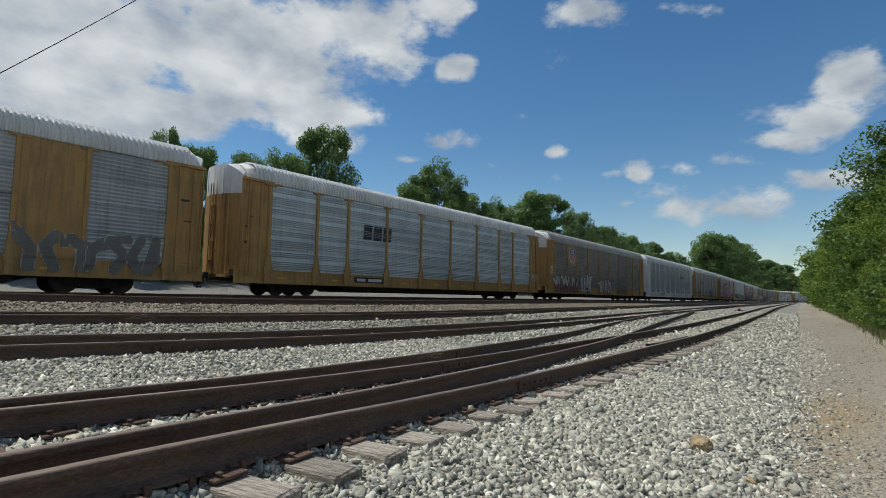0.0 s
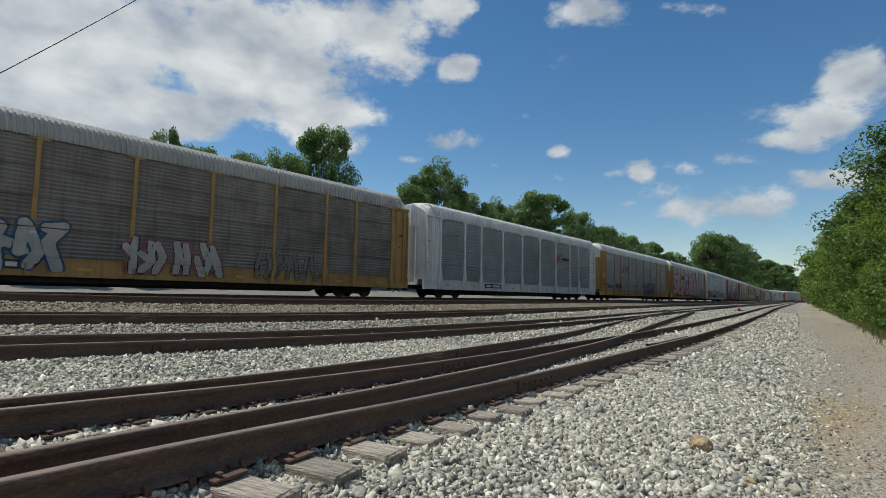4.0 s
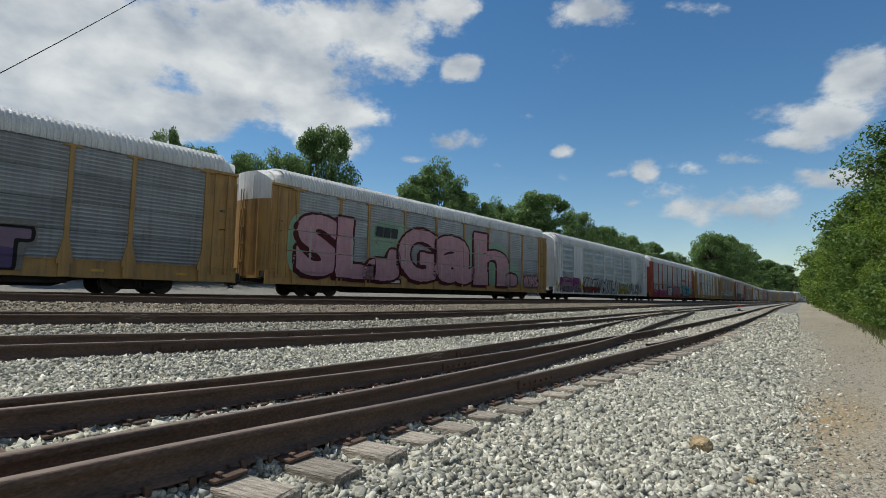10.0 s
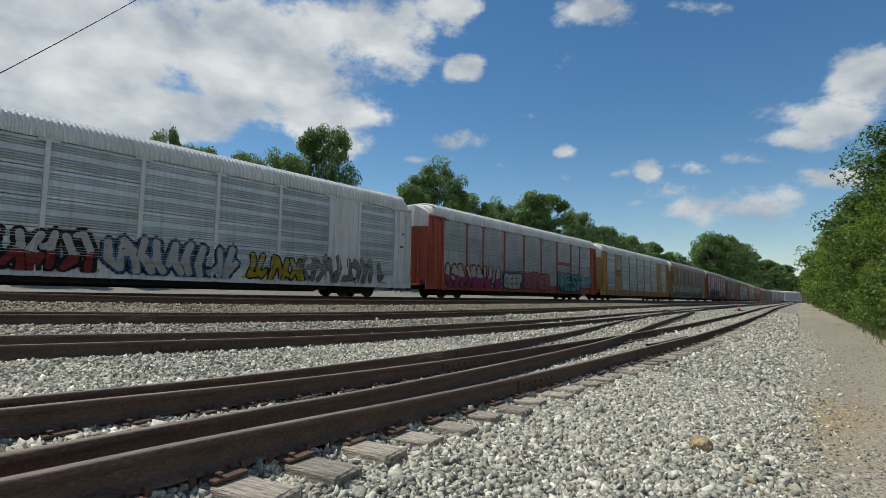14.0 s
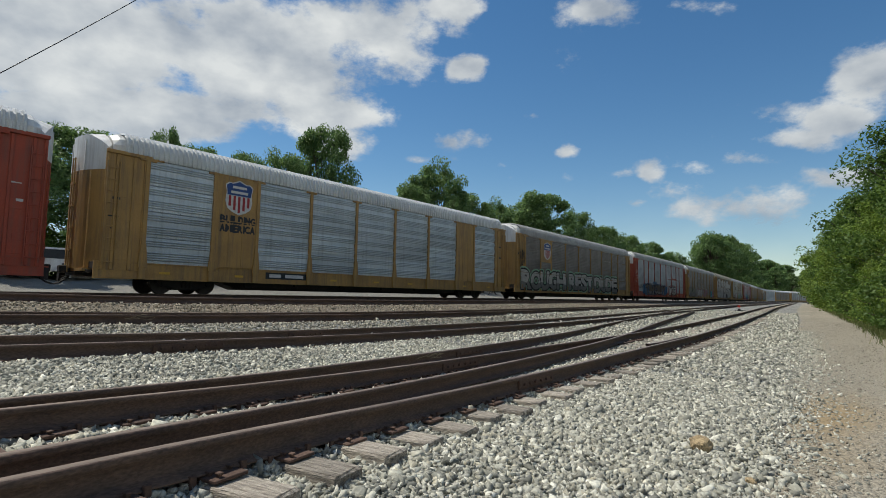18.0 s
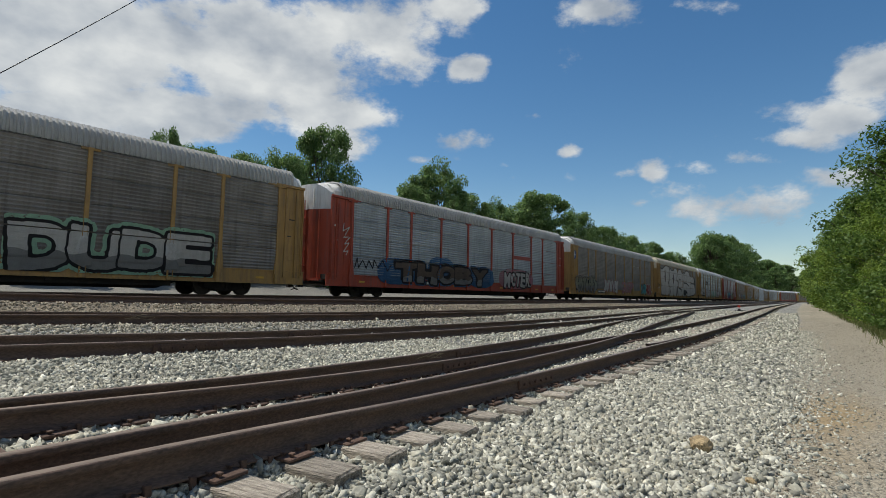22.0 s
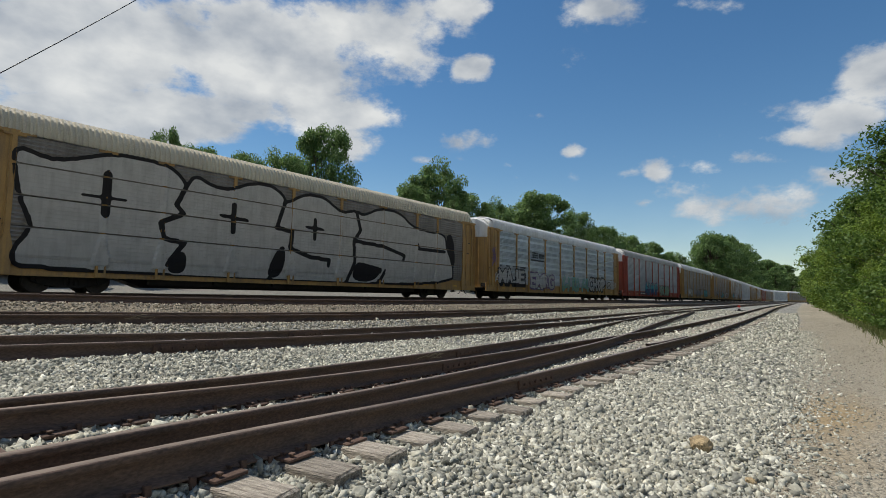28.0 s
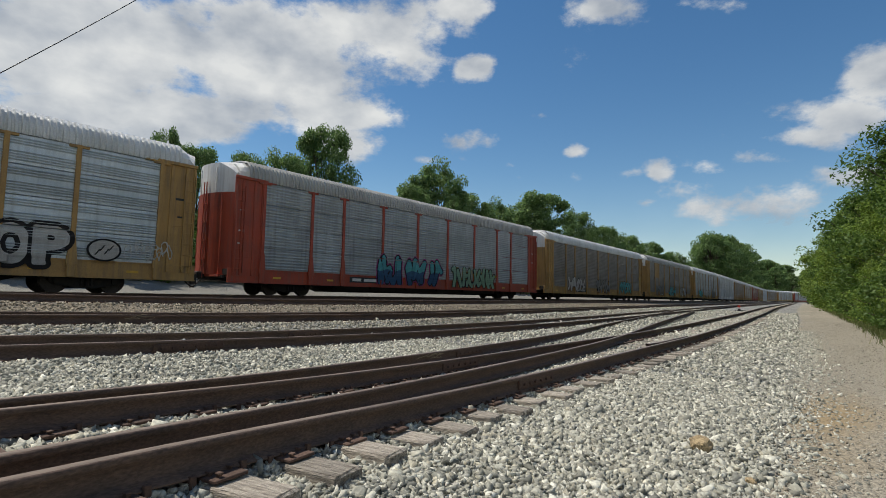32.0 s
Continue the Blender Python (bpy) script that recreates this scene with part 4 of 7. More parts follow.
def solid_mesh(width, z0=Z_PANEL, z1=Z_EAVE):
    key = (round(width, 2), z0, z1)
    if key not in _solid:
        bm = bmesh.new()
        w = width / 2
        box(bm, -w, w, -0.045, 0.03, z0 + 0.01, z1 - 0.01, 0.008)
        for x in (-w * 0.33, w * 0.33):
            box(bm, x - 0.02, x + 0.02, -0.055, -0.04, z0 + 0.05, z1 - 0.05)
        me = bpy.data.meshes.new("solid_panel")
        bm.to_mesh(me)
        bm.free()
        me.materials.append(M_YELLOW)
        _solid[key] = me
    return _solid[key]


def rail_car(label, frame_mat, panel_mat, solid=(), half_solid=(), gusset=False, roof_mat=None, hood_mat=None, banded=False):
    """An enclosed two-deck motor-vehicle wagon at the origin, its near side towards -y."""
    car = tagged(new("autorack_railcar"), label, "railcar", group="cars of the freight train")
    put("underframe", UNDER, M_BLACK, car)
    put("side_sill", SILL, frame_mat, car)
    put("far_wall", FAR_WALL, panel_mat, car)
    put("roof", ROOF, roof_mat or M_ROOF, car)
    for k, m in ((1, Matrix()), (-1, FLIP)):
        put("end_hood", HOOD, hood_mat or M_HOOD, car, m)
        put("end_door", END_DOOR, frame_mat, car, m)
        put("end_door", END_DOOR, frame_mat, car, m @ Matrix.Diagonal((1, -1, 1, 1)))
        put("coupler", COUPLER, M_BLACK, car, m)
        plate_ob = put("end_panel", END_PANEL, frame_mat, car, pose(k * 12.78, -SIDE, 0) @ Matrix.Diagonal((k, 1, 1, 1)))
        for x in (-0.66, -0.28, 0.3, 0.6):
            put("stiffener", STIFFENER, frame_mat, plate_ob, pose(x, 0, 0))
        put("eave_beam", EAVE_BEAM, frame_mat, car, pose(k * 12.78, -SIDE, 0) @ Matrix.Diagonal((k, 1, 1, 1)))
        put("ladder", LADDER, frame_mat, car, pose(k * 13.2, -SIDE, 0))
    for i, x in enumerate(EDGES):
        put("post", POST_G if gusset else POST, frame_mat, car, pose(x, -SIDE, 0))
    for i, (a, b) in enumerate(zip(EDGES, EDGES[1:])):
        w, c = b - a - 0.14, (a + b) / 2
        if i in solid:
            put("solid_panel", solid_mesh(w), frame_mat, car, pose(c, -SIDE, 0))
            continue
        for r in range(ROWS):
            if i in half_solid and r >= 2:
                continue
            put("side_panel", panel_mesh(w, r, banded), panel_mat, car, pose(c, -SIDE, 0))
        if i in half_solid:
            put("solid_panel", solid_mesh(w, Z_PANEL + (Z_EAVE - Z_PANEL) / 2, Z_EAVE), frame_mat, car, pose(c, -SIDE, 0))
    for x in (-10.05, 10.05):
        bogie = put("bogie", BOLSTER, M_BLACK, car, pose(x, 0, 0))
        for y in (-0.98, 0.98):
            put("side_frame", SIDE_FRAME, M_BLACK, bogie, pose(0, y, 0))
        for dx in (-0.89, 0.89):
            WHEELS[dx].append(put("wheelset", WHEELSET, M_STEEL, bogie, pose(dx, 0, 0.419)))
    return car

# ---- paint on the cars ----


def paint(name, colour):
    """Faded spray paint; the pressed ribs below show through as relief."""
    m = material(name, colour, 0.6, spots=tuple(c * 0.72 for c in colour), scale=2.5, amount=0.5, fine=40, fine_amount=0.15, bump=0,
                 streaks=tuple(c * 0.6 + 0.02 for c in colour), streak_amount=0.4)
    n, k = m.node_tree.nodes, m.node_tree.links
    tc, wave, bp = n.new("ShaderNodeTexCoord"), n.new("ShaderNodeTexWave"), n.new("ShaderNodeBump")
    wave.bands_direction, wave.wave_profile = "Z", "SAW"
    wave.inputs["Scale"].default_value = 2.32
    bp.inputs["Strength"].default_value, bp.inputs["Distance"].default_value = 1.0, 0.1
    k.new(tc.outputs["Object"], wave.inputs["Vector"])
    k.new(wave.outputs["Fac"], bp.inputs["Height"])
    k.new(bp.outputs[0], n["Principled BSDF"].inputs["Normal"])
    return m


P_WHITE, P_BLACK, P_PINK, P_MAROON = paint("spray_white", (0.66, 0.67, 0.68)), paint("spray_black", (0.025, 0.025, 0.03)), paint("spray_pink", (0.74, 0.47, 0.60)), paint("spray_maroon", (0.10, 0.02, 0.03))
P_LILAC, P_TEAL, P_BLUE, P_YELLOW = paint("spray_lilac", (0.34, 0.26, 0.40)), paint("spray_teal", (0.13, 0.50, 0.60)), paint("spray_blue", (0.06, 0.16, 0.34)), paint("spray_yellow", (0.55, 0.45, 0.06))
P_MINT, P_MAGENTA, P_RED, P_STEEL = paint("spray_mint", (0.36, 0.60, 0.47)), paint("spray_magenta", (0.42, 0.09, 0.30)), paint("spray_red", (0.34, 0.06, 0.06)), paint("spray_grey", (0.30, 0.31, 0.32))
P_UMBER = paint("spray_umber", (0.17, 0.135, 0.115))
P_ROSE, P_SAGE, P_VIOLET = paint("spray_rose", (0.45, 0.20, 0.25)), paint("spray_sage", (0.34, 0.36, 0.29)), paint("spray_violet", (0.17, 0.13, 0.30))

_glyphs = {}


def glyph(ch, fat):
    """Triangles of a letter of the built-in font in its unit box."""
    key = (ch, fat)
    if key not in _glyphs:
        cu = bpy.data.curves.new("glyph", "FONT")
        cu.body, cu.offset, cu.resolution_u = ch, fat, 4
        ob = bpy.data.objects.new("glyph", cu)
        me = bpy.data.meshes.new_from_object(ob)
        bpy.data.objects.remove(ob)
        me.calc_loop_triangles()
        v = np.array([q.co[:2] for q in me.vertices]) if len(me.vertices) else np.zeros((1, 2))
        tri = np.array([t.vertices[:] for t in me.loop_triangles], int).reshape(-1, 3)
        bpy.data.meshes.remove(me)
        lo, hi = v.min(0), v.max(0)
        _glyphs[key] = ((v - lo) / np.maximum(hi - lo, 1e-6))[tri]
    return _glyphs[key]


def fill_triangles(mask, tris, cell):
    """Marks the cells whose centres lie in the triangles (in metres)."""
    h, w = mask.shape
    for t in tris:
        a, b, c = t / cell
        x0, x1 = int(max(0, np.floor(t[:, 0].min() / cell))), int(min(w, np.ceil(t[:, 0].max() / cell) + 1))
        y0, y1 = int(max(0, np.floor(t[:, 1].min() / cell))), int(min(h, np.ceil(t[:, 1].max() / cell) + 1))
        if x1 <= x0 or y1 <= y0:
            continue
        gx, gy = np.meshgrid(np.arange(x0, x1) + 0.5, np.arange(y0, y1) + 0.5)
        d = (b[0] - a[0]) * (c[1] - a[1]) - (c[0] - a[0]) * (b[1] - a[1])
        if abs(d) < 1e-9:
            continue
        u = ((gx - a[0]) * (c[1] - a[1]) - (c[0] - a[0]) * (gy - a[1])) / d
        v = ((b[0] - a[0]) * (gy - a[1]) - (gx - a[0]) * (b[1] - a[1])) / d
        mask[y0:y1, x0:x1] |= (u >= -0.01) & (v >= -0.01) & (u + v <= 1.01)


def grown(mask, cells):
    """The mask widened by so many cells all round."""
    out = mask.copy()
    for dy in range(-cells, cells + 1):
        for dx in range(-cells, cells + 1):
            if dx * dx + dy * dy > cells * cells + 0.5 or (dx == 0 and dy == 0):
                continue
            ys, yd = max(0, -dy), max(0, dy)
            xs, xd = max(0, -dx), max(0, dx)
            h, w = mask.shape[0] - abs(dy), mask.shape[1] - abs(dx)
            out[yd:yd + h, xd:xd + w] |= mask[ys:ys + h, xs:xs + w]
    return out


def skin(x, z):
    """How far the car's side stands out at (x, z), so that paint lies on posts, ribs and sill alike."""
    d = np.full(x.shape, 0.046)
    d = np.where(np.abs(x) > 12.05, 0.052, d)
    for e in EDGES:
        near = np.abs(x - e)
        d = np.where(near < 0.085, 0.096, d)
        d = np.where((near < 0.1 + 0.17 * np.clip((1.9 - z) / 0.78, 0, 1)) & (z < 1.92) & (z > 0.9), 0.124, d)
    return np.where(z < 1.13, np.where(d > 0.09, 0.124, 0.026), d)


def piece(car, label, x0, x1, z0, z1, draw, colours, cell=0.036, margin=0.25, grow=(2, 0), two_tone=None, shade=(0, 0), lift=0.006):
    """A spray-painted piece on the car's near side. draw(mask, cell, w, h) marks the letters; colours: fill, outline, glow, lower fill."""
    w, h = x1 - x0, z1 - z0
    nx, nz = int((w + 2 * margin) / cell), int((h + 2 * margin) / cell)
    mask = np.zeros((nz, nx), bool)
    layers = draw(mask, cell, w, h, margin)
    line = grown(mask, grow[0]) if grow[0] else mask.copy()
    if shade != (0, 0):
        for i in range(1, max(abs(shade[0]), abs(shade[1])) + 1):
            sx, sz = round(shade[0] * i / max(abs(shade[0]), abs(shade[1]))), round(shade[1] * i / max(abs(shade[0]), abs(shade[1])))
            line |= np.roll(np.roll(grown(mask, 1), sz, 0), sx, 1)
    glow = grown(line, grow[1]) if grow[1] else line
    idx = np.full(mask.shape, -1)
    rng = np.random.default_rng(int(abs(x0 * 100) + len(label)))
    if grow[1]:
        speck = rng.uniform(size=mask.shape)
        idx[glow & (speck > 0.12)] = 2
    idx[line] = 1
    idx[mask] = 0
    for one in layers or ():
        idx[grown(one, max(1, grow[0] - 1))] = 1
        idx[one] = 0
    if two_tone is not None:
        rows = np.arange(nz)[:, None] * cell - margin
        wave = two_tone * h + 0.06 * np.sin(np.arange(nx)[None] * 0.21)
        idx[(idx == 0) & (rows < wave)] = 3
    zz = z0 - margin + np.arange(nz + 1) * cell
    xx = x0 - margin + np.arange(nx + 1) * cell
    idx[(zz[:-1] < 0.66)] = -1
    for seam in range(1, ROWS):
        row = int((Z_PANEL + (Z_EAVE - Z_PANEL) * seam / ROWS - zz[0]) / cell)
        if 0 <= row < nz:
            idx[row] = -1
    X, Z = np.meshgrid(xx, zz)
    pad = np.pad(idx, 1, constant_values=-1)
    hz_edge = pad[:-1, 1:-1] != pad[1:, 1:-1]
    vt_edge = pad[1:-1, :-1] != pad[1:-1, 1:]
    deg = np.zeros(X.shape)
    deg[:, :-1] += hz_edge
    deg[:, 1:] += hz_edge
    deg[:-1] += vt_edge
    deg[1:] += vt_edge
    for _ in range(4):
        for G in (X, Z):
            acc = np.zeros(G.shape)
            acc[:, :-1] += hz_edge * G[:, 1:]
            acc[:, 1:] += hz_edge * G[:, :-1]
            acc[:-1] += vt_edge * G[1:]
            acc[1:] += vt_edge * G[:-1]
            G += np.where(deg >= 2, 0.5 * (acc / np.maximum(deg, 1) - G), 0)
    V = np.stack([X, -(SIDE + lift + skin(X, Z)), Z], -1).reshape(-1, 3)
    r, c = np.nonzero(idx >= 0)
    if not len(r):
        return None
    base = r * (nx + 1) + c
    F = np.stack([base, base + 1, base + nx + 2, base + nx + 1], -1)
    used, inv = np.unique(F, return_inverse=True)
    me = mesh_from("graffiti", V[used], inv.reshape(-1, 4), colours[0])
    for m in colours[1:]:
        me.materials.append(m)
    me.polygons.foreach_set("material_index", idx[r, c].astype(np.int32))
    ob = new("graffiti", me)
    ob.parent = car
    return tagged(ob, label)


def letters(text, fat=0.06, tilt=6, bounce=0.08, seed=1, tight=1.04, slant=0.0):
    def draw(mask, cell, w, h, margin):
        rnd = random.Random(seed)
        widths = [0.35 if ch in "I1" else 0.5 if ch == " " else 1.25 if ch in "MW" else 1.0 for ch in text]
        unit = w / sum(widths)
        x, layers = margin, []
        for ch, k in zip(text, widths):
            cw = unit * k
            if ch != " ":
                g = glyph(ch, fat).copy()
                g = (g - 0.5) * np.array([cw * tight, h * (1 - bounce * rnd.random())])
                a = radians(rnd.uniform(-tilt, tilt))
                g = g @ np.array([[math.cos(a), math.sin(a)], [-math.sin(a), math.cos(a)]])
                g[..., 0] += g[..., 1] * slant
                g += np.array([x + cw / 2, margin + h / 2 + rnd.uniform(-0.5, 0.5) * bounce * h])
                one = np.zeros_like(mask)
                fill_triangles(one, g, cell)
                mask |= one
                layers.append(one)
            x += cw
        return layers
    return draw


def capsule(mask, cell, p, q, r):
    h, w = mask.shape
    gx, gy = np.meshgrid((np.arange(w) + 0.5) * cell, (np.arange(h) + 0.5) * cell)
    d = np.array(q) - np.array(p)
    t = np.clip(((gx - p[0]) * d[0] + (gy - p[1]) * d[1]) / max(d @ d, 1e-9), 0, 1)
    mask |= (gx - p[0] - t * d[0]) ** 2 + (gy - p[1] - t * d[1]) ** 2 < r * r


def tangle(n, seed, thick=0.13, arrows=True):
    """Wild interlocking strokes that nobody can read."""
    def draw(mask, cell, w, h, margin):
        rnd = random.Random(seed)
        m = int(n * 1.5)
        step, layers = w / m, []
        for i in range(m):
            whole, mask = mask, np.zeros_like(mask)
            x = margin + step * (i + 0.5)
            a = [(x + rnd.uniform(-0.45, 0.45) * step, margin + h * f) for f in (rnd.uniform(0, 0.15), rnd.uniform(0.35, 0.65), rnd.uniform(0.85, 1))]
            r = min(thick * h * 0.8, step * 0.25)
            capsule(mask, cell, a[0], a[1], r)
            capsule(mask, cell, a[1], a[2], r)
            b = (x + rnd.choice((-1, 1)) * step * 0.5, margin + h * rnd.uniform(0.05, 0.95))
            capsule(mask, cell, rnd.choice(a), b, r * 0.9)
            if arrows and rnd.random() < 0.5:
                capsule(mask, cell, b, (b[0] + rnd.uniform(-0.3, 0.3) * step, b[1] + 0.3 * h * rnd.uniform(-1, 1)), r * 0.55)
            layers.append(mask)
            whole |= mask
            mask = whole
        return layers
    return draw


def strokes(pts, r):
    """A thin scribble through points given as fractions of the box."""
    def draw(mask, cell, w, h, margin):
        for p, q in zip(pts, pts[1:]):
            capsule(mask, cell, (margin + p[0] * w, margin + p[1] * h), (margin + q[0] * w, margin + q[1] * h), r)
    return draw


def bubbles(lobes, cuts):
    """Fat bubble shapes: ellipses (x, z, a, b) less thin cut lines, in metres from the box's corner."""
    def draw(mask, cell, w, h, margin):
        H, W = mask.shape
        gx, gy = np.meshgrid((np.arange(W) + 0.5) * cell - margin, (np.arange(H) + 0.5) * cell - margin)
        for x, z, a, b in lobes:
            mask |= np.abs((gx - x) / a) ** 2.6 + np.abs((gy - z) / b) ** 2.6 < 1
        cut = np.zeros_like(mask)
        for p, q, r in cuts:
            capsule(cut, cell, (p[0] + margin, p[1] + margin), (q[0] + margin, q[1] + margin), r)
        mask &= ~cut
    return draw


def swollen(outline, cuts, x0, z0):
    """A closed shape with its corners rounded off, less thin cut lines; (x0, z0) is the box's corner."""
    def draw(mask, cell, w, h, margin):
        H, W = mask.shape
        gx, gy = np.meshgrid((np.arange(W) + 0.5) * cell - margin + x0, (np.arange(H) + 0.5) * cell - margin + z0)
        p = list(outline)
        for _ in range(2):
            p = [q for a, b in zip(p, p[1:] + p[:1]) for q in ((a[0] * 0.75 + b[0] * 0.25, a[1] * 0.75 + b[1] * 0.25), (a[0] * 0.25 + b[0] * 0.75, a[1] * 0.25 + b[1] * 0.75))]
        inside = np.zeros_like(mask)
        for (ax, az), (bx, bz) in zip(p, p[1:] + p[:1]):
            if az != bz:
                inside ^= ((az > gy) != (bz > gy)) & (gx < (bx - ax) * (gy - az) / (bz - az) + ax)
        mask |= inside
        cut = np.zeros_like(mask)
        for a, b, r in cuts:
            capsule(cut, cell, (a[0] - x0 + margin, a[1] - z0 + margin), (b[0] - x0 + margin, b[1] - z0 + margin), r)
        mask &= ~cut
    return draw


def plate(name, car, outline, mat, depth, label="", thick=0.006):
    """A flat emblem or board on the side: outline in (x, z)."""
    bm = bmesh.new()
    prism(bm, outline, "y", -(SIDE + depth + thick), -(SIDE + depth))
    return part(name, bm, mat, car, label)


def rect(x0, x1, z0, z1):
    return [(x0, z0), (x1, z0), (x1, z1), (x0, z1)]


def shield(car, cx, cz, s=1.0, depth=0.05):
    half = [(0, -0.78), (0.33, -0.66), (0.55, -0.5), (0.64, -0.2), (0.6, 0.18), (0.66, 0.5), (0.5, 0.62), (0.34, 0.6), (0.18, 0.66), (0, 0.74)]

    def outl(k):
        p = [(x * k, z * k) for x, z in half]
        return [(cx + x * s, cz + z * s) for x, z in p] + [(cx - x * s, cz + z * s) for x, z in p[-2:0:-1]]
    body = plate("emblem", car, outl(1.0), M_MARK, depth, "red, white and blue shield emblem")
    top = [(x * 0.93, z * 0.93) for x, z in half if z > 0.1]
    plate("emblem_top", body, [(cx - 0.57 * s, cz + 0.06 * s), (cx + 0.57 * s, cz + 0.06 * s)] + [(cx + x * s, cz + z * s) for x, z in top] + [(cx - x * s, cz + z * s) for x, z in top[-2::-1]], M_BLUE, depth + 0.008)
    for i in range(5):
        x = (-0.44 + 0.22 * i) * s
        low = -0.42 if abs(i - 2) == 2 else -0.58 if abs(i - 2) == 1 else -0.68
        plate("emblem_stripe", body, rect(cx + x - 0.055 * s, cx + x + 0.055 * s, cz + low * s, cz + 0.04 * s), M_CRIMSON, depth + 0.008)
    for z, w in ((0.42, 0.33), (0.2, 0.4)):
        plate("emblem_bar", body, rect(cx - w * s, cx + w * s, cz + z * s - 0.055, cz + z * s + 0.055), M_MARK, depth + 0.016)
    return body


def number_board(car, x0=-6.8, x1=-4.6):
    b = plate("number_board", car, rect(x0, x1, 0.73, 1.02), M_INK, -0.004, "black number board with pale lettering bars")
    w = x1 - x0
    plate("lettering_bar", b, rect(x0 + 0.08 * w, x0 + 0.36 * w, 0.80, 0.95), M_MARK, 0.006)
    plate("lettering_bar", b, rect(x0 + 0.46 * w, x0 + 0.92 * w, 0.80, 0.95), M_MARK, 0.006)


def stencils(car, seed, mat):
    """Small lines of stencilled text on the end plates, and reflectors along the sill."""
    rnd = random.Random(seed)
    for k in (-1, 1):
        for j in range(3):
            x, z = k * 12.9 - 0.12 + rnd.uniform(-0.1, 0.1), 2.1 + 0.72 * j + rnd.uniform(-0.2, 0.2)
            w = rnd.uniform(0.18, 0.34)
            plate("stencil", car, rect(x - w / 2, x + w / 2, z, z + rnd.choice((0.05, 0.09))), mat, 0.002, thick=0.004)
    for x in (-11.2, -8.1, -2.9, 0.1, 2.9, 8.4, 11.3):
        plate("reflector", car, rect(x - 0.2, x + 0.2, 0.74, 0.83), M_REFLECT, -0.006, thick=0.008)


def scrawl(car, label, x0, x1, z0, z1, mat, seed, r=0.022):
    """A quick looping tag in one line."""
    rnd = random.Random(seed)
    loops, pts = max(4, int((x1 - x0) / 0.16)), []
    for i in range(loops):
        cx, cz, a0 = (i + 0.5) / loops, rnd.uniform(0.35, 0.65), rnd.uniform(0, 6.28)
        for j in range(rnd.choice((5, 7, 9))):
            a = a0 + j * 0.75 * rnd.choice((1, 1, 1.3))
            pts.append((cx + 0.75 / loops * math.cos(a), cz + rnd.uniform(0.25, 0.5) * math.sin(a)))
    piece(car, label, x0, x1, z0, z1, strokes(pts, r * 0.75), (mat,), grow=(0, 0), cell=0.022, margin=0.1)


M_REFLECT = material("amber_reflector", (0.62, 0.36, 0.05), 0.4, fine_amount=0.15, bump=0)

# car by car, from the one that has nearly passed to those still far off
PAINTS = {"Y": M_YELLOW, "R": M_RED, "W": M_PALE}
PANELS = {"L": M_PANEL_LIGHT, "M": M_PANEL_MID, "D": M_PANEL_DARK, "S": M_PANEL_SLATE}
WORDS = {"Y": "mustard-yellow", "R": "rust-red", "W": "pale grey", "L": "bright galvanised", "M": "dull grey", "D": "dark weathered", "S": "slate-grey"}
TRAIN = [("Y", "M", (7,), ()), ("Y", "L", (), ()), ("Y", "D", (), (1,)), ("W", "S", (), ()), ("Y", "S", (), ()), ("Y", "M", (), ()),
         ("W", "L", (1, 7), ()), ("R", "M", (), ()), ("Y", "L", (1, 7), ()), ("Y", "D", (), (1,)), ("R", "M", (), ()), ("Y", "D", (), ()),
         ("Y", "D", (), ()), ("Y", "L", (), ()), ("R", "M", (), ()), ("Y", "D", (), ()), ("Y", "D", (), (1,)), ("Y", "M", (), ()),
         ("W", "M", (), ()), ("Y", "D", (), ()), ("Y", "M", (7,), ()), ("R", "D", (), ()), ("Y", "D", (), ()), ("W", "M", (), ()),
         ("Y", "D", (), ()), ("Y", "M", (), ()), ("R", "M", (), ()), ("Y", "D", (), ()), ("Y", "L", (), ()), ("Y", "D", (), ()), ("Y", "M", (), ())]
EXTRA = {0: " and white graffiti", 2: ", shield emblem and graffiti", 4: " and lilac graffiti", 5: " under huge pink graffiti", 6: " and bright graffiti",
         7: " and three graffiti pieces", 8: " and shield emblem", 9: ", shield and silver graffiti", 10: " and dark graffiti", 11: " and pale graffiti",
         12: " under white graffiti", 13: " and white graffiti", 14: " and blue graffiti"}
CARS = []
for i, (fr, pa, so, ha) in enumerate(TRAIN):
    extra = EXTRA.get(i, "")
    c = rail_car(f"{WORDS[fr]} autorack railcar with {WORDS[pa]} ribbed panels{extra}", PAINTS[fr], PANELS[pa], so, ha, gusset=(i in (1, 3, 4, 5, 12)),
                 banded=(pa == "L"), hood_mat=M_ROOF_CREAM if i == 12 else None, roof_mat={12: M_ROOF_CREAM, 2: M_ROOF_GREY, 9: M_ROOF_GREY, 10: M_ROOF_GREY, 11: M_ROOF_GREY, 14: M_ROOF_GREY, 16: M_ROOF_GREY}.get(i))
    CARS.append(c)
    if i < 18:
        number_board(c)
        stencils(c, i, M_INK if fr != "R" else M_MARK)

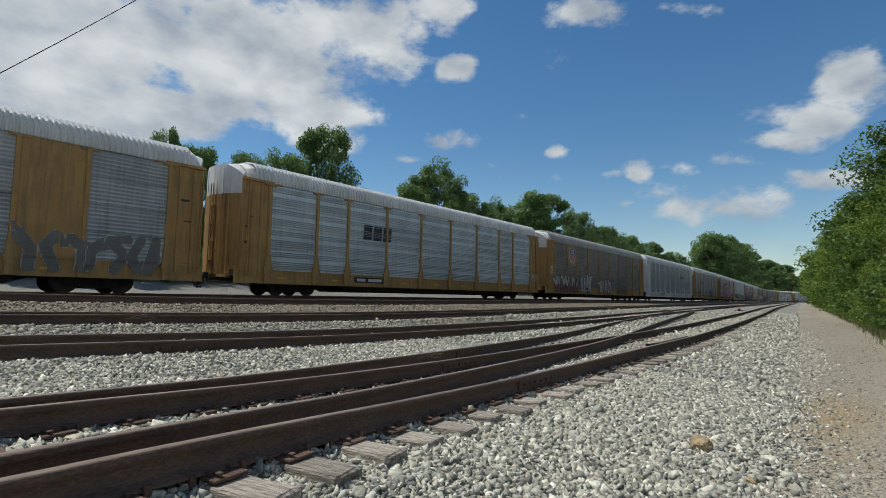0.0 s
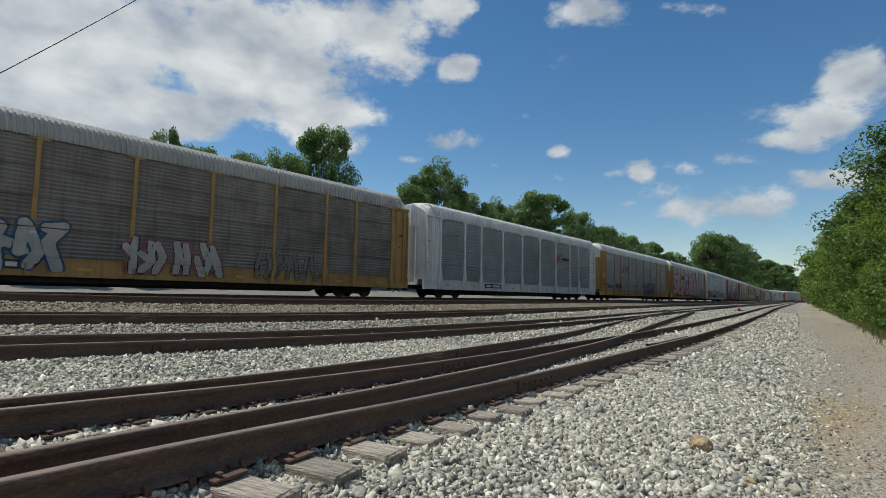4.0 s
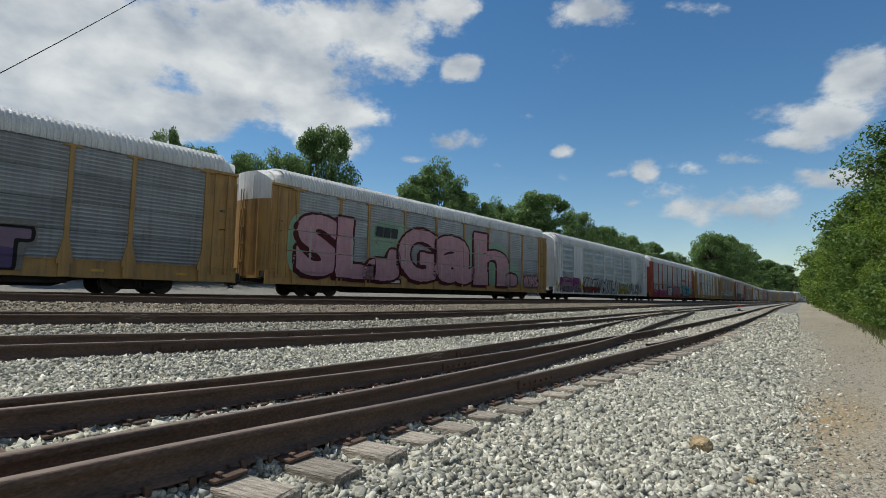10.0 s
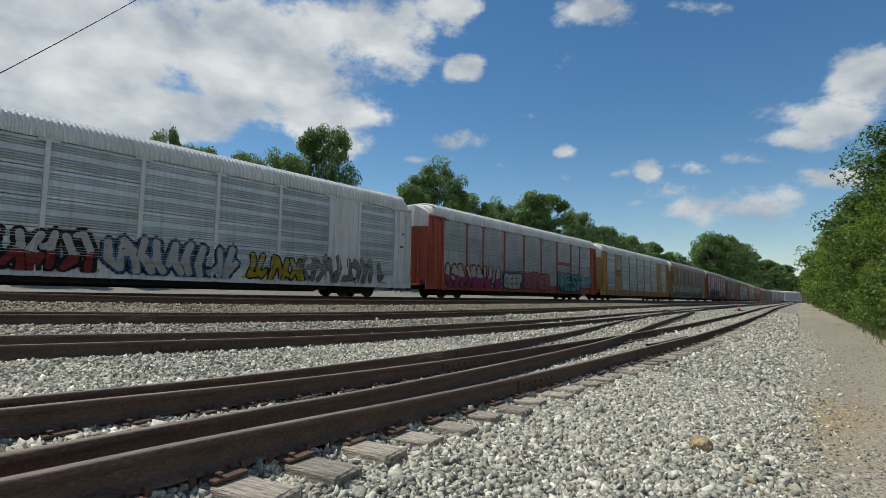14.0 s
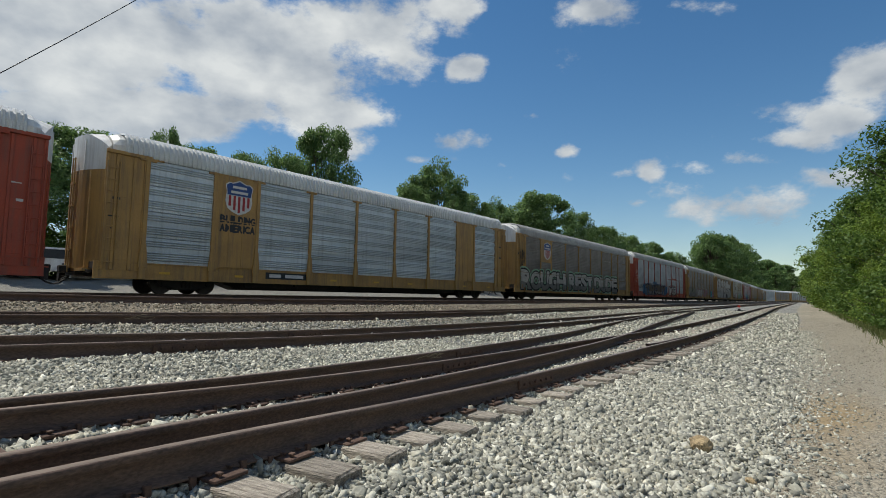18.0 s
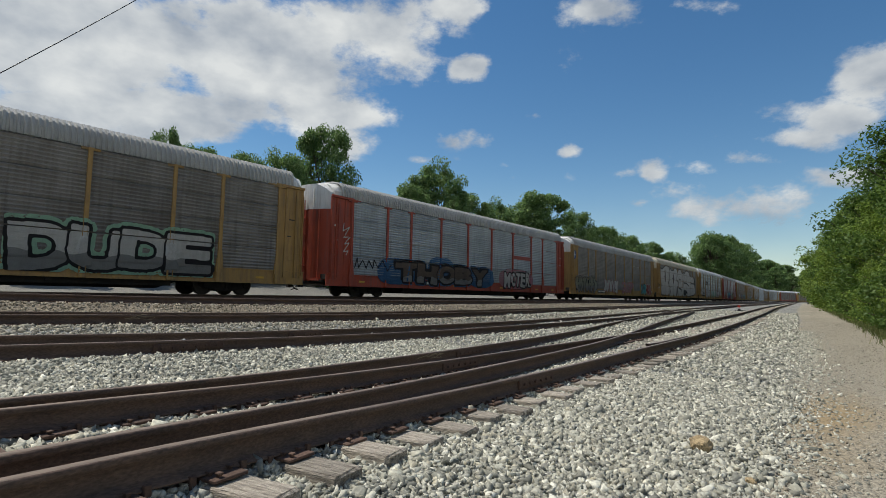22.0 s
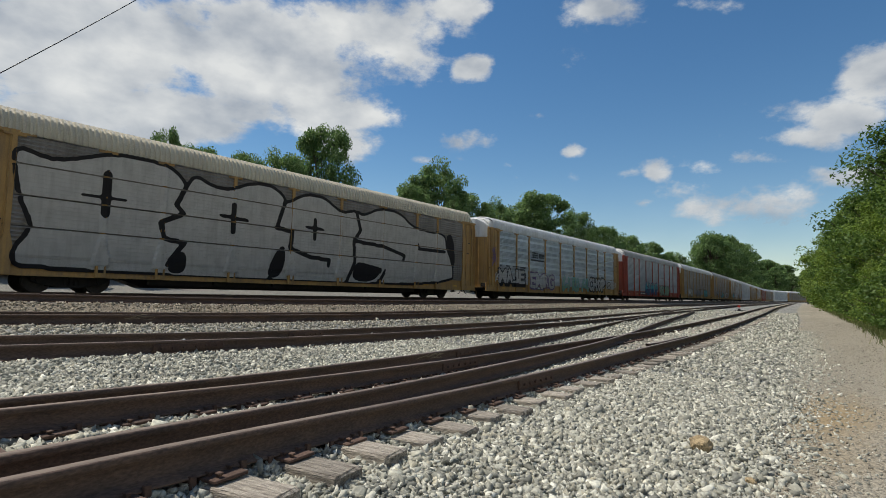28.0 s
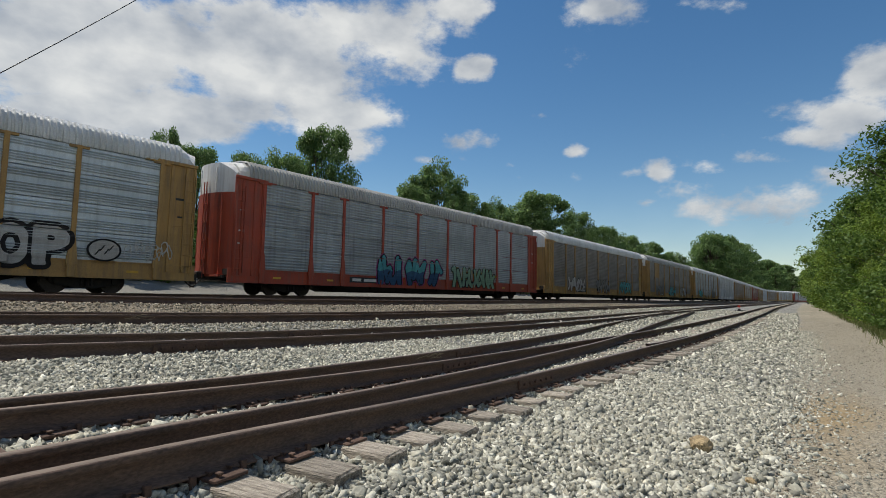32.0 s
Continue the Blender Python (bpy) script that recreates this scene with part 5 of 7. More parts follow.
piece(CARS[0], "white outlined graffiti letters", 7.5, 12.1, 0.75, 2.0, tangle(5, 3, 0.2), (P_STEEL, P_WHITE), grow=(1, 0))
for j, (x, w) in enumerate(((-6.3, 0.62), (-5.55, 0.62), (-4.8, 0.62))):
    plate("emblem_bar", CARS[1], [(x, 3.05), (x + w, 3.05), (x + w + 0.06, 3.85), (x + 0.06, 3.85)], M_INK, 0.05, "dark railroad emblem block")
shield(CARS[2], -8.3, 4.08)
piece(CARS[2], "white and brown wildstyle graffiti", -12.3, -7.0, 0.72, 2.1, tangle(7, 5, 0.16), (P_WHITE, P_BLACK, P_STEEL, P_ROSE), grow=(2, 2), two_tone=0.4)
piece(CARS[2], "white and blue graffiti tag", -6.2, -3.4, 0.75, 2.25, tangle(3, 8, 0.17), (P_WHITE, P_BLUE), grow=(2, 0))
piece(CARS[2], "faded white graffiti", -1.7, 2.0, 0.72, 2.0, tangle(5, 11, 0.13), (P_WHITE, P_BLACK, P_ROSE), grow=(1, 2))
piece(CARS[2], "faded grey graffiti", 3.6, 7.0, 0.75, 1.9, tangle(5, 12, 0.10), (P_STEEL, P_BLACK), grow=(1, 0))
plate("emblem_bar", CARS[3], [(4.5, 3.2), (4.75, 3.2), (5.5, 3.95), (5.25, 3.95)], M_CRIMSON, 0.05, "crimson slanted emblem stroke")
plate("emblem_bar", CARS[3], [(4.5, 3.8), (4.62, 3.95), (5.5, 3.3), (5.4, 3.2)], M_CRIMSON, 0.058)
plate("lettering_bar", CARS[3], rect(5.65, 7.1, 3.45, 3.68), M_INK, 0.05)
for x in (-6.5, -5.85, -5.2):
    plate("emblem_bar", CARS[4], [(x, 3.12), (x + 0.2, 3.12), (x + 0.42, 3.78), (x + 0.22, 3.78)], M_CRIMSON, 0.058, "crimson slanted emblem bar")
plate("emblem_bar", CARS[4], rect(-6.9, -6.3, 3.12, 3.3), M_CRIMSON, 0.054, "crimson slanted emblem bar")
plate("emblem_bar", CARS[4], rect(-5.6, -4.9, 3.6, 3.78), M_CRIMSON, 0.054, "crimson slanted emblem bar")
piece(CARS[4], "lilac block-letter graffiti with white edges", 1.4, 6.4, 0.75, 2.05, letters("MYST", 0.05, 2, 0.05, 2), (P_LILAC, P_BLACK, P_STEEL, P_VIOLET), grow=(3, 5), two_tone=0.45)
piece(CARS[4], "thin black marker scribble", -2.8, -1.6, 1.5, 1.85, strokes([(0, 0.2), (0.1, 0.9), (0.2, 0.1), (0.35, 0.8), (0.5, 0.2), (0.65, 0.8), (0.8, 0.3), (1, 0.7)], 0.03), (P_BLACK,), grow=(0, 0))
PINK_WORD = "huge pink graffiti letters with maroon shading"
for x0, x1, z0, z1, lobes in ((-12.5, -10.8, 0.95, 3.9, [(0.8, 1.45, 0.85, 1.5)]), (-7.2, -4.0, 1.9, 4.2, [(1.6, 1.15, 1.7, 1.2)]),
                              (1.5, 4.2, 1.4, 4.5, [(1.3, 1.6, 1.3, 1.4)]), (4.2, 8.7, 0.95, 4.0, [(1.3, 1.5, 1.8, 1.55), (3.2, 0.8, 1.4, 1.0)])):
    piece(CARS[5], "mint-green spray background", x0, x1, z0, z1, bubbles(lobes, []), (P_MINT, P_MINT), grow=(0, 0), lift=0.0)
for text, x0, x1, z1 in (("SL", -12.0, -7.0, 4.0), ("G", -4.9, -1.55, 4.15), ("a", -1.5, 2.5, 4.0)):
    piece(CARS[5], PINK_WORD, x0, x1, 0.95, z1, letters(text, 0.05, 2, 0.04, 4, 1.06), (P_PINK, P_MAROON), cell=0.045, grow=(3, 0), shade=(-5, -3))
piece(CARS[5], PINK_WORD, -7.5, -4.9, 0.95, 2.6, bubbles([(1.3, 0.55, 1.35, 0.6), (2.1, 1.0, 0.5, 0.75)], []), (P_PINK, P_MAROON), cell=0.045, grow=(3, 0), shade=(-5, -3))
piece(CARS[5], PINK_WORD, 2.65, 7.3, 0.95, 4.5, letters("h", 0.035, 0.1, 0.0, 4, 1.0), (P_PINK, P_MAROON), cell=0.045, grow=(3, 0), shade=(-4, -3))
piece(CARS[5], PINK_WORD, 6.9, 8.6, 0.95, 1.85, bubbles([(0.8, 0.45, 0.9, 0.45)], []), (P_PINK, P_MAROON), cell=0.045, grow=(3, 0))
for x, z0, z1 in ((-11.3, 1.6, 3.4), (-8.6, 1.4, 3.2), (-4.4, 1.5, 3.2), (-1.0, 1.3, 2.2), (3.1, 1.4, 3.9), (6.6, 1.2, 2.0)):
    piece(CARS[5], "pale highlight stroke", x, x + 0.14, z0, z1, bubbles([(0.07, (z1 - z0) / 2, 0.07, (z1 - z0) / 2)], []), (P_WHITE,), grow=(0, 0), lift=0.012)
piece(CARS[5], "white and maroon graffiti letters", 9.45, 11.9, 0.95, 1.85, letters("MOMS", 0.06, 2, 0.06, 3, 1.02), (P_PINK, P_MAROON, P_STEEL), grow=(2, 2))
for j, x in enumerate((-6.9, -6.3, -5.7)):
    plate("emblem_bar", CARS[5], [(x, 3.3), (x + 0.5, 3.3), (x + 0.56, 3.85), (x + 0.06, 3.85)], M_INK, 0.13, "dark railroad emblem block")
piece(CARS[6], "yellow spray flames", -13.2, -7.0, 0.75, 1.5, tangle(9, 3, 0.3), (P_YELLOW, P_YELLOW), grow=(1, 0), lift=0.0)
piece(CARS[6], "pink and violet graffiti letters", -12.3, -7.7, 0.72, 1.95, letters("KEBER", 0.045, 6, 0.1, 6, 1.08), (P_MAGENTA, P_BLACK, P_PINK, P_LILAC), grow=(2, 1), two_tone=0.5)
piece(CARS[6], "red and black graffiti", -7.3, -3.0, 0.72, 2.05, tangle(6, 21, 0.17), (P_WHITE, P_BLACK, P_BLACK, P_RED), grow=(2, 2), two_tone=0.45)
piece(CARS[6], "white graffiti letters with dark shadow", -2.6, 2.4, 0.75, 1.95, tangle(6, 22, 0.17), (P_WHITE, P_BLUE, P_BLACK), grow=(2, 2))
piece(CARS[6], "yellow and grey graffiti", 3.0, 6.0, 0.72, 1.75, tangle(5, 23, 0.2), (P_YELLOW, P_BLACK), grow=(2, 0))
piece(CARS[6], "grey outlined graffiti", 5.6, 11.2, 0.75, 1.95, tangle(7, 24, 0.12), (P_STEEL, P_BLACK), grow=(1, 0))
piece(CARS[7], "white graffiti letters on blue spray", -4.6, -1.8, 0.8, 1.95, letters("SEEP", 0.07, 10, 0.15, 3, 1.1), (P_WHITE, P_BLACK, P_BLUE), grow=(2, 6))
piece(CARS[7], "rose bubble-letter graffiti", -1.4, 3.3, 0.75, 2.1, letters("SIPER", 0.075, 4, 0.1, 5, 1.15), (P_ROSE, P_MAROON, P_PINK), grow=(2, 1))
piece(CARS[7], "teal block-letter graffiti", 4.5, 10.2, 0.78, 2.35, letters("KESR", 0.035, 3, 0.06, 7, 0.93), (P_TEAL, P_BLACK), grow=(2, 0), shade=(-4, -2))
piece(CARS[7], "white outlined graffiti letters", -11.6, -5.2, 0.75, 2.1, tangle(6, 31, 0.2), (P_WHITE, P_RED, P_BLACK, P_MAGENTA), grow=(2, 2), two_tone=0.5)
shield(CARS[8], -8.3, 4.15, 0.98)
for word, z in (("BUILDING", 3.02), ("AMERICA", 2.64)):
    piece(CARS[8], "black stencilled slogan", -9.12, -7.48, z, z + 0.3, letters(word, 0.02, 0, 0, 1, 0.85), (M_INK,), cell=0.02, margin=0.05, grow=(0, 0))
shield(CARS[9], -8.15, 4.08)
for word, a, b, sd in (("ROUGH", -12.6, -4.6, 3), ("REST", -3.6, 1.8, 5), ("DUDE", 2.5, 8.9, 8)):
    piece(CARS[9], "silver block graffiti with black edges on mint spray", a, b, 0.78, 2.35, letters(word, 0.055, 5, 0.1, sd, 1.12), (P_WHITE, P_BLACK, P_MINT, P_STEEL), grow=(3, 4), two_tone=0.35)
for x0, x1, z1, lob in ((-9.9, -6.9, 2.2, [(1.2, 0.7, 1.4, 0.75)]), (-5.6, -3.0, 2.3, [(1.2, 0.9, 1.4, 0.9)]), (-1.2, 1.6, 2.1, [(1.4, 0.7, 1.5, 0.75)])):
    piece(CARS[10], "blue spray background", x0, x1, 0.75, z1, bubbles(lob, []), (P_BLUE, P_BLUE), grow=(0, 0), lift=0.0)
piece(CARS[10], "brown and grey block graffiti with black shadow", -8.6, 0.9, 0.85, 2.0, letters("THOBY", 0.07, 4, 0.08, 12, 1.04), (P_UMBER, P_BLACK, P_BLUE, P_STEEL), grow=(3, 2), two_tone=0.3, shade=(-5, 4))
piece(CARS[10], "thin black marker scrawl", -11.8, -9.0, 1.35, 2.1, strokes([(0, 0.2), (0.06, 0.9), (0.1, 0.2), (0.2, 0.8), (0.3, 0.2), (0.36, 0.8), (0.48, 0.2), (0.5, 0.9), (0.62, 0.3), (0.75, 0.9), (0.85, 0.1), (1, 0.6)], 0.03), (P_BLACK,), grow=(0, 0))
piece(CARS[10], "rust-brown spray background", 2.6, 7.5, 0.78, 2.2, bubbles([(2.4, 0.7, 2.5, 0.75)], []), (P_ROSE, P_BLACK), grow=(1, 0), lift=0.0)
piece(CARS[10], "white graffiti letters with thick black edges", 3.2, 7.2, 0.85, 2.05, letters("MOTER", 0.04, 7, 0.15, 9, 0.92), (P_WHITE, P_BLACK), grow=(3, 0), shade=(-2, -2))
piece(CARS[10], "thin white scribble", -12.75, -12.1, 2.1, 3.75, strokes([(0.2, 1), (0.1, 0.75), (0.8, 0.9), (0.2, 0.55), (0.9, 0.6), (0.3, 0.35), (0.8, 0.4), (0.2, 0.1), (0.7, 0.15), (0.5, 0)], 0.025), (P_WHITE,), grow=(0, 0), cell=0.025)
plate("placard", CARS[10], rect(4.6, 7.2, 3.02, 3.3), M_RED, 0.05, "red band across the ribbed panels")
plate("placard", CARS[7], rect(4.6, 7.2, 3.02, 3.3), M_RED, 0.05, "red band across the ribbed panels")
piece(CARS[11], "pale sage graffiti letters", -12.5, -7.4, 0.75, 2.2, tangle(6, 51, 0.2, False), (P_SAGE, P_BLACK, P_STEEL, P_STEEL), grow=(2, 2), two_tone=0.4)
piece(CARS[11], "white graffiti letters", -5.0, -0.7, 0.9, 2.15, tangle(6, 52, 0.14), (P_WHITE, P_STEEL, P_ROSE), grow=(1, 2))
piece(CARS[11], "rose outlined graffiti letters", 0.4, 4.4, 0.78, 2.2, letters("GASP", 0.02, 5, 0.1, 9, 1.0), (P_ROSE, P_WHITE), grow=(1, 0))
piece(CARS[11], "teal, white and red graffiti", 7.4, 9.4, 0.75, 1.95, tangle(3, 53, 0.25), (P_TEAL, P_BLACK), grow=(2, 0))
piece(CARS[11], "teal, white and red graffiti", 9.4, 11.8, 0.75, 1.95, tangle(3, 54, 0.25), (P_RED, P_WHITE), grow=(2, 0))
ring = [(-12.75 + 0.33 * math.cos(a * math.pi / 12), 4.2 + 0.42 * math.sin(a * math.pi / 12)) for a in range(24)]
disc = plate("emblem", CARS[11], ring, M_BLUE, 0.05, "round blue railroad emblem")
plate("emblem_bar", disc, rect(-12.98, -12.52, 4.15, 4.25), M_MARK, 0.058)
plate("emblem_bar", disc, rect(-12.8, -12.7, 3.92, 4.48), M_MARK, 0.058)
# four swollen white letters that run into one another, their tops horned and sagging
THROW = [(-12.0, 4.6), (-11.1, 4.25), (-10.2, 4.5), (-9.2, 4.92), (-7.3, 4.88), (-6.8, 4.5), (-6.6, 4.2), (-6.2, 4.7), (-5.5, 4.35), (-4.7, 4.33), (-3.8, 4.78),
         (-2.8, 4.9), (-2.1, 4.55), (-1.85, 4.15), (-0.9, 4.8), (0.3, 4.82), (1.1, 4.35), (1.6, 4.2), (2.5, 4.47), (2.9, 4.2), (4.2, 4.82), (5.8, 4.8), (6.9, 4.1),
         (8.1, 3.95), (10.1, 4.0), (10.15, 3.1), (10.9, 2.2), (10.9, 0.75), (-11.6, 0.75), (-11.9, 1.2), (-11.3, 2.1), (-11.7, 2.85), (-11.9, 3.8)]
SEAMS = [[(-6.4, 4.6), (-6.9, 3.45), (-6.6, 3.15), (-7.45, 2.7), (-7.3, 2.1), (-6.5, 2.0), (-6.8, 1.6), (-7.15, 1.1)],
         [(-1.95, 4.35), (-2.35, 3.05), (-1.5, 3.0), (-1.6, 2.2), (-0.4, 1.85), (0.75, 1.8), (0.7, 1.5)], [(-2.0, 1.9), (-2.6, 0.8)],
         [(2.5, 4.4), (2.8, 3.5), (2.35, 2.9), (4.5, 2.8), (6.3, 2.4), (6.2, 2.1)], [(2.35, 2.9), (2.45, 1.8), (1.95, 0.75)], [(7.5, 3.15), (7.55, 2.9), (10.1, 2.9)],
         [(4.7, 1.5), (4.2, 0.8)]]
crosses = [((-9.35, 2.75), (-9.35, 4.2), 0.13), ((-10.1, 3.35), (-8.7, 3.35), 0.07), ((-4.5, 2.65), (-4.5, 3.8), 0.12), ((-5.1, 3.3), (-3.8, 3.2), 0.07),
           ((-0.2, 2.75), (-0.2, 3.7), 0.1), ((-0.75, 3.3), (0.35, 3.25), 0.07)]
cuts = crosses + [(p, q, 0.1) for line in SEAMS for p, q in zip(line, line[1:])]
piece(CARS[12], "huge white bubble graffiti with black outline", -12.1, 11.1, 0.7, 4.95, swollen(THROW, cuts, -12.1, 0.7), (P_WHITE, P_BLACK), cell=0.05, grow=(3, 0))
for pts in ([(-7.3, 0.8), (-6.5, 1.95), (-6.3, 0.8)], [(-2.9, 0.8), (-2.2, 2.3), (-1.75, 2.2), (-2.0, 0.8)], [(2.2, 0.8), (2.5, 1.9), (3.6, 1.7), (4.6, 1.6), (3.9, 0.8)], [(10.15, 4.0), (10.9, 4.1), (11.2, 2.6), (11.0, 1.6), (10.4, 2.9)]):
    piece(CARS[12], "solid black spray shadow", min(p[0] for p in pts), max(p[0] for p in pts), min(p[1] for p in pts), max(p[1] for p in pts),
          swollen(pts, [], min(p[0] for p in pts), min(p[1] for p in pts)), (P_BLACK,), cell=0.05, grow=(0, 0), lift=0.012)
piece(CARS[13], "white block-letter graffiti with black shadow", -12.05, -8.1, 1.15, 2.25, letters("MAJE", 0.035, 2, 0.06, 2, 1.04), (P_WHITE, P_BLACK), grow=(3, 0), shade=(6, -9))
piece(CARS[13], "white graffiti letters with violet edges", -7.2, -2.8, 0.88, 2.1, letters("EMRG", 0.04, 6, 0.12, 4, 1.04), (P_WHITE, P_VIOLET, P_LILAC), grow=(2, 2))
piece(CARS[13], "teal outlined graffiti letters", -1.2, 4.8, 0.8, 2.0, tangle(5, 61, 0.14, False), (P_MINT, P_TEAL), grow=(2, 0))
piece(CARS[13], "white block-letter graffiti on black", 5.0, 9.3, 0.88, 2.2, letters("CHOP", 0.05, 2, 0.06, 3, 0.95), (P_WHITE, P_BLACK), grow=(4, 0))
ring = [(10.3 + 0.55 * math.cos(a * math.pi / 12), 1.5 + 0.4 * math.sin(a * math.pi / 12)) for a in range(24)]
tag = plate("graffiti", CARS[13], ring, P_BLACK, 0.115, "round white spray tag with black edge")
plate("spray_fill", tag, [(10.3 + (x - 10.3) * 0.87, 1.5 + (z - 1.5) * 0.85) for x, z in ring], P_WHITE, 0.124, thick=0.004)
for dx, dz in ((-0.22, -0.08), (-0.08, 0.06), (0.06, -0.05), (0.2, 0.08)):
    plate("spray_line", tag, [(10.22 + dx, 1.4 + dz), (10.27 + dx, 1.4 + dz), (10.4 + dx, 1.6 + dz), (10.35 + dx, 1.6 + dz)], P_BLACK, 0.130, thick=0.004)
for z in (3.7, 3.52, 3.34):
    plate("emblem_bar", CARS[13], [(-7.0, z), (-5.9, z - 0.05), (-5.8, z + 0.07), (-6.7, z + 0.12)], M_INK, 0.05, "black slanted emblem bar")
plate("emblem_bar", CARS[13], rect(-5.7, -4.7, 3.35, 3.72), M_INK, 0.05, "black emblem block")
plate("lettering_bar", CARS[13], rect(-7.0, -4.75, 3.08, 3.2), M_INK, 0.05)
piece(CARS[14], "blue and black graffiti letters", -5.2, 0.8, 0.75, 2.2, tangle(6, 71, 0.17), (P_TEAL, P_BLACK, P_MAGENTA, P_BLUE), grow=(2, 2), two_tone=0.5)
piece(CARS[14], "yellow-green graffiti letters", 2.0, 7.0, 0.75, 1.95, tangle(6, 72, 0.15), (P_MINT, P_BLACK, P_YELLOW), grow=(2, 1))
for k in (15, 16, 17):
    for j in range(3):
        piece(CARS[k], "pale graffiti tag", -9 + 7 * j, -5 + 7 * j, 0.8, 2.0, tangle(4, 80 + k * 3 + j, 0.14), ((P_WHITE, P_STEEL, P_TEAL)[(j + k) % 3], P_BLACK), grow=(2, 0))

scrawl(CARS[1], "white marker tag on the end plate", 12.25, 13.3, 1.35, 2.0, P_WHITE, 2)
scrawl(CARS[2], "white marker tag on the end plate", -13.0, -12.35, 2.0, 2.9, P_WHITE, 3)
scrawl(CARS[4], "white marker tag on the end plate", -13.1, -12.3, 2.2, 3.0, P_WHITE, 4)
scrawl(CARS[4], "black marker tag on the end plate", -13.1, -12.35, 1.55, 1.8, P_BLACK, 5)
scrawl(CARS[4], "black marker scrawl on the panels", -11.8, -9.9, 1.25, 1.75, P_BLACK, 6)
scrawl(CARS[4], "black marker scrawl on the panels", -9.2, -7.2, 1.2, 1.9, P_BLACK, 7, 0.03)
scrawl(CARS[9], "black marker tag on the end plate", -13.2, -12.2, 2.5, 4.1, P_BLACK, 8, 0.03)
scrawl(CARS[11], "black marker tag on the end plate", -13.1, -12.3, 1.75, 2.1, P_BLACK, 9)
scrawl(CARS[12], "black marker tag on the end plate", -13.2, -12.2, 2.0, 2.35, P_BLACK, 10, 0.03)
scrawl(CARS[12], "white marker tag on the end plate", -13.2, -12.4, 1.5, 1.95, P_WHITE, 11)
scrawl(CARS[13], "violet marker tag on the end plate", -12.95, -12.3, 2.3, 3.7, P_VIOLET, 12, 0.03)
scrawl(CARS[13], "pale marker tag beside the ladder", -12.5, -12.1, 1.2, 1.9, P_WHITE, 13)
scrawl(CARS[13], "white marker scrawl on the panels", 11.0, 12.6, 1.2, 2.0, P_WHITE, 14)
scrawl(CARS[7], "teal marker scrawl beside the letters", 10.5, 12.0, 1.1, 2.3, P_TEAL, 15, 0.05)

CAR_PITCH = 28.58
FIRST = 25.72 - 28.58


def rolled(t):
    """Metres that the train has rolled after t seconds."""
    return 11.134 * t + 0.0152 * t * t

# ---- trees ----


def tree_parts(seed, height, radius, leaves, leaf, low=0.22, slim=1.0, sprays=95, dome=False):
    """Trunk with limbs, and a crown of leaf sprays gathered in clumps: returns two meshes."""
    rng = np.random.default_rng(seed)
    bm = bmesh.new()
    top = height * 0.82
    p, r = Vector((0, 0, -0.4)), height * 0.018 + 0.05
    spine = [p]
    n = 7
    for i in range(n):
        q = Vector((rng.normal(0, 0.12) * height * 0.04, rng.normal(0, 0.12) * height * 0.04, top * (i + 1) / n))
        tube(bm, p, q, r, 8, r * 0.82)
        p, r = q, r * 0.82
        spine.append(q)
    clumps = []
    count = sprays
    for i in range(count):
        f = rng.uniform(low, 1.0)
        prof = math.sin(math.pi * min(1, (f - low) / (1 - low) * 0.82 + 0.16)) ** 0.75
        if dome:
            f = 0.3 + 0.66 * rng.uniform() ** 0.8
            prof = math.sqrt(max(0.02, 1 - ((f - 0.58) / 0.42) ** 2))
        a = rng.uniform(0, 2 * math.pi)
        d = radius * prof * (0.5 + 0.55 * math.sqrt(rng.uniform())) * (1 + 0.22 * math.sin(3 * a + seed)) * slim
        c = Vector((d * math.cos(a), d * math.sin(a), height * f + rng.normal(0, 0.03) * height))
        clumps.append((c, radius * rng.uniform(0.13, 0.29)))
        if i % 2 == 0:
            k = min(n, max(1, int((f * 0.8) * n)))
            tube(bm, spine[k], c, r * rng.uniform(0.5, 1.1) + 0.01, 5, 0.012)
    trunk = bpy.data.meshes.new("trunk")
    bm.to_mesh(trunk)
    bm.free()
    trunk.materials.append(M_BARK)
    per = leaves // len(clumps)
    cen = np.repeat(np.array([c for c, _ in clumps]), per, 0)
    rad = np.repeat(np.array([q for _, q in clumps]), per)
    m = len(cen)
    d = rng.normal(size=(m, 3))
    d /= np.linalg.norm(d, axis=1)[:, None]
    rr = rad * (0.25 + 0.85 * rng.uniform(size=m) ** 0.5)
    pos = cen + d * rr[:, None] * np.array([1.15, 1.15, 0.75])
    nrm = d * 0.6 + rng.normal(size=(m, 3)) * 0.7 + np.array([0, 0, 0.7])
    nrm /= np.linalg.norm(nrm, axis=1)[:, None]
    t1 = np.cross(nrm, rng.normal(size=(m, 3)))
    t1 /= np.linalg.norm(t1, axis=1)[:, None]
    t2 = np.cross(nrm, t1)
    sz = leaf * rng.uniform(0.6, 1.35, m)[:, None]
    v = np.stack([pos - t1 * sz, pos - t2 * sz * 0.5 + nrm * sz * 0.15, pos + t1 * sz, pos + t2 * sz * 0.5 + nrm * sz * 0.15], 1)
    f = np.arange(m * 4).reshape(m, 4)
    crown = mesh_from("crown", v.reshape(-1, 3), f, M_LEAF)
    return trunk, crown


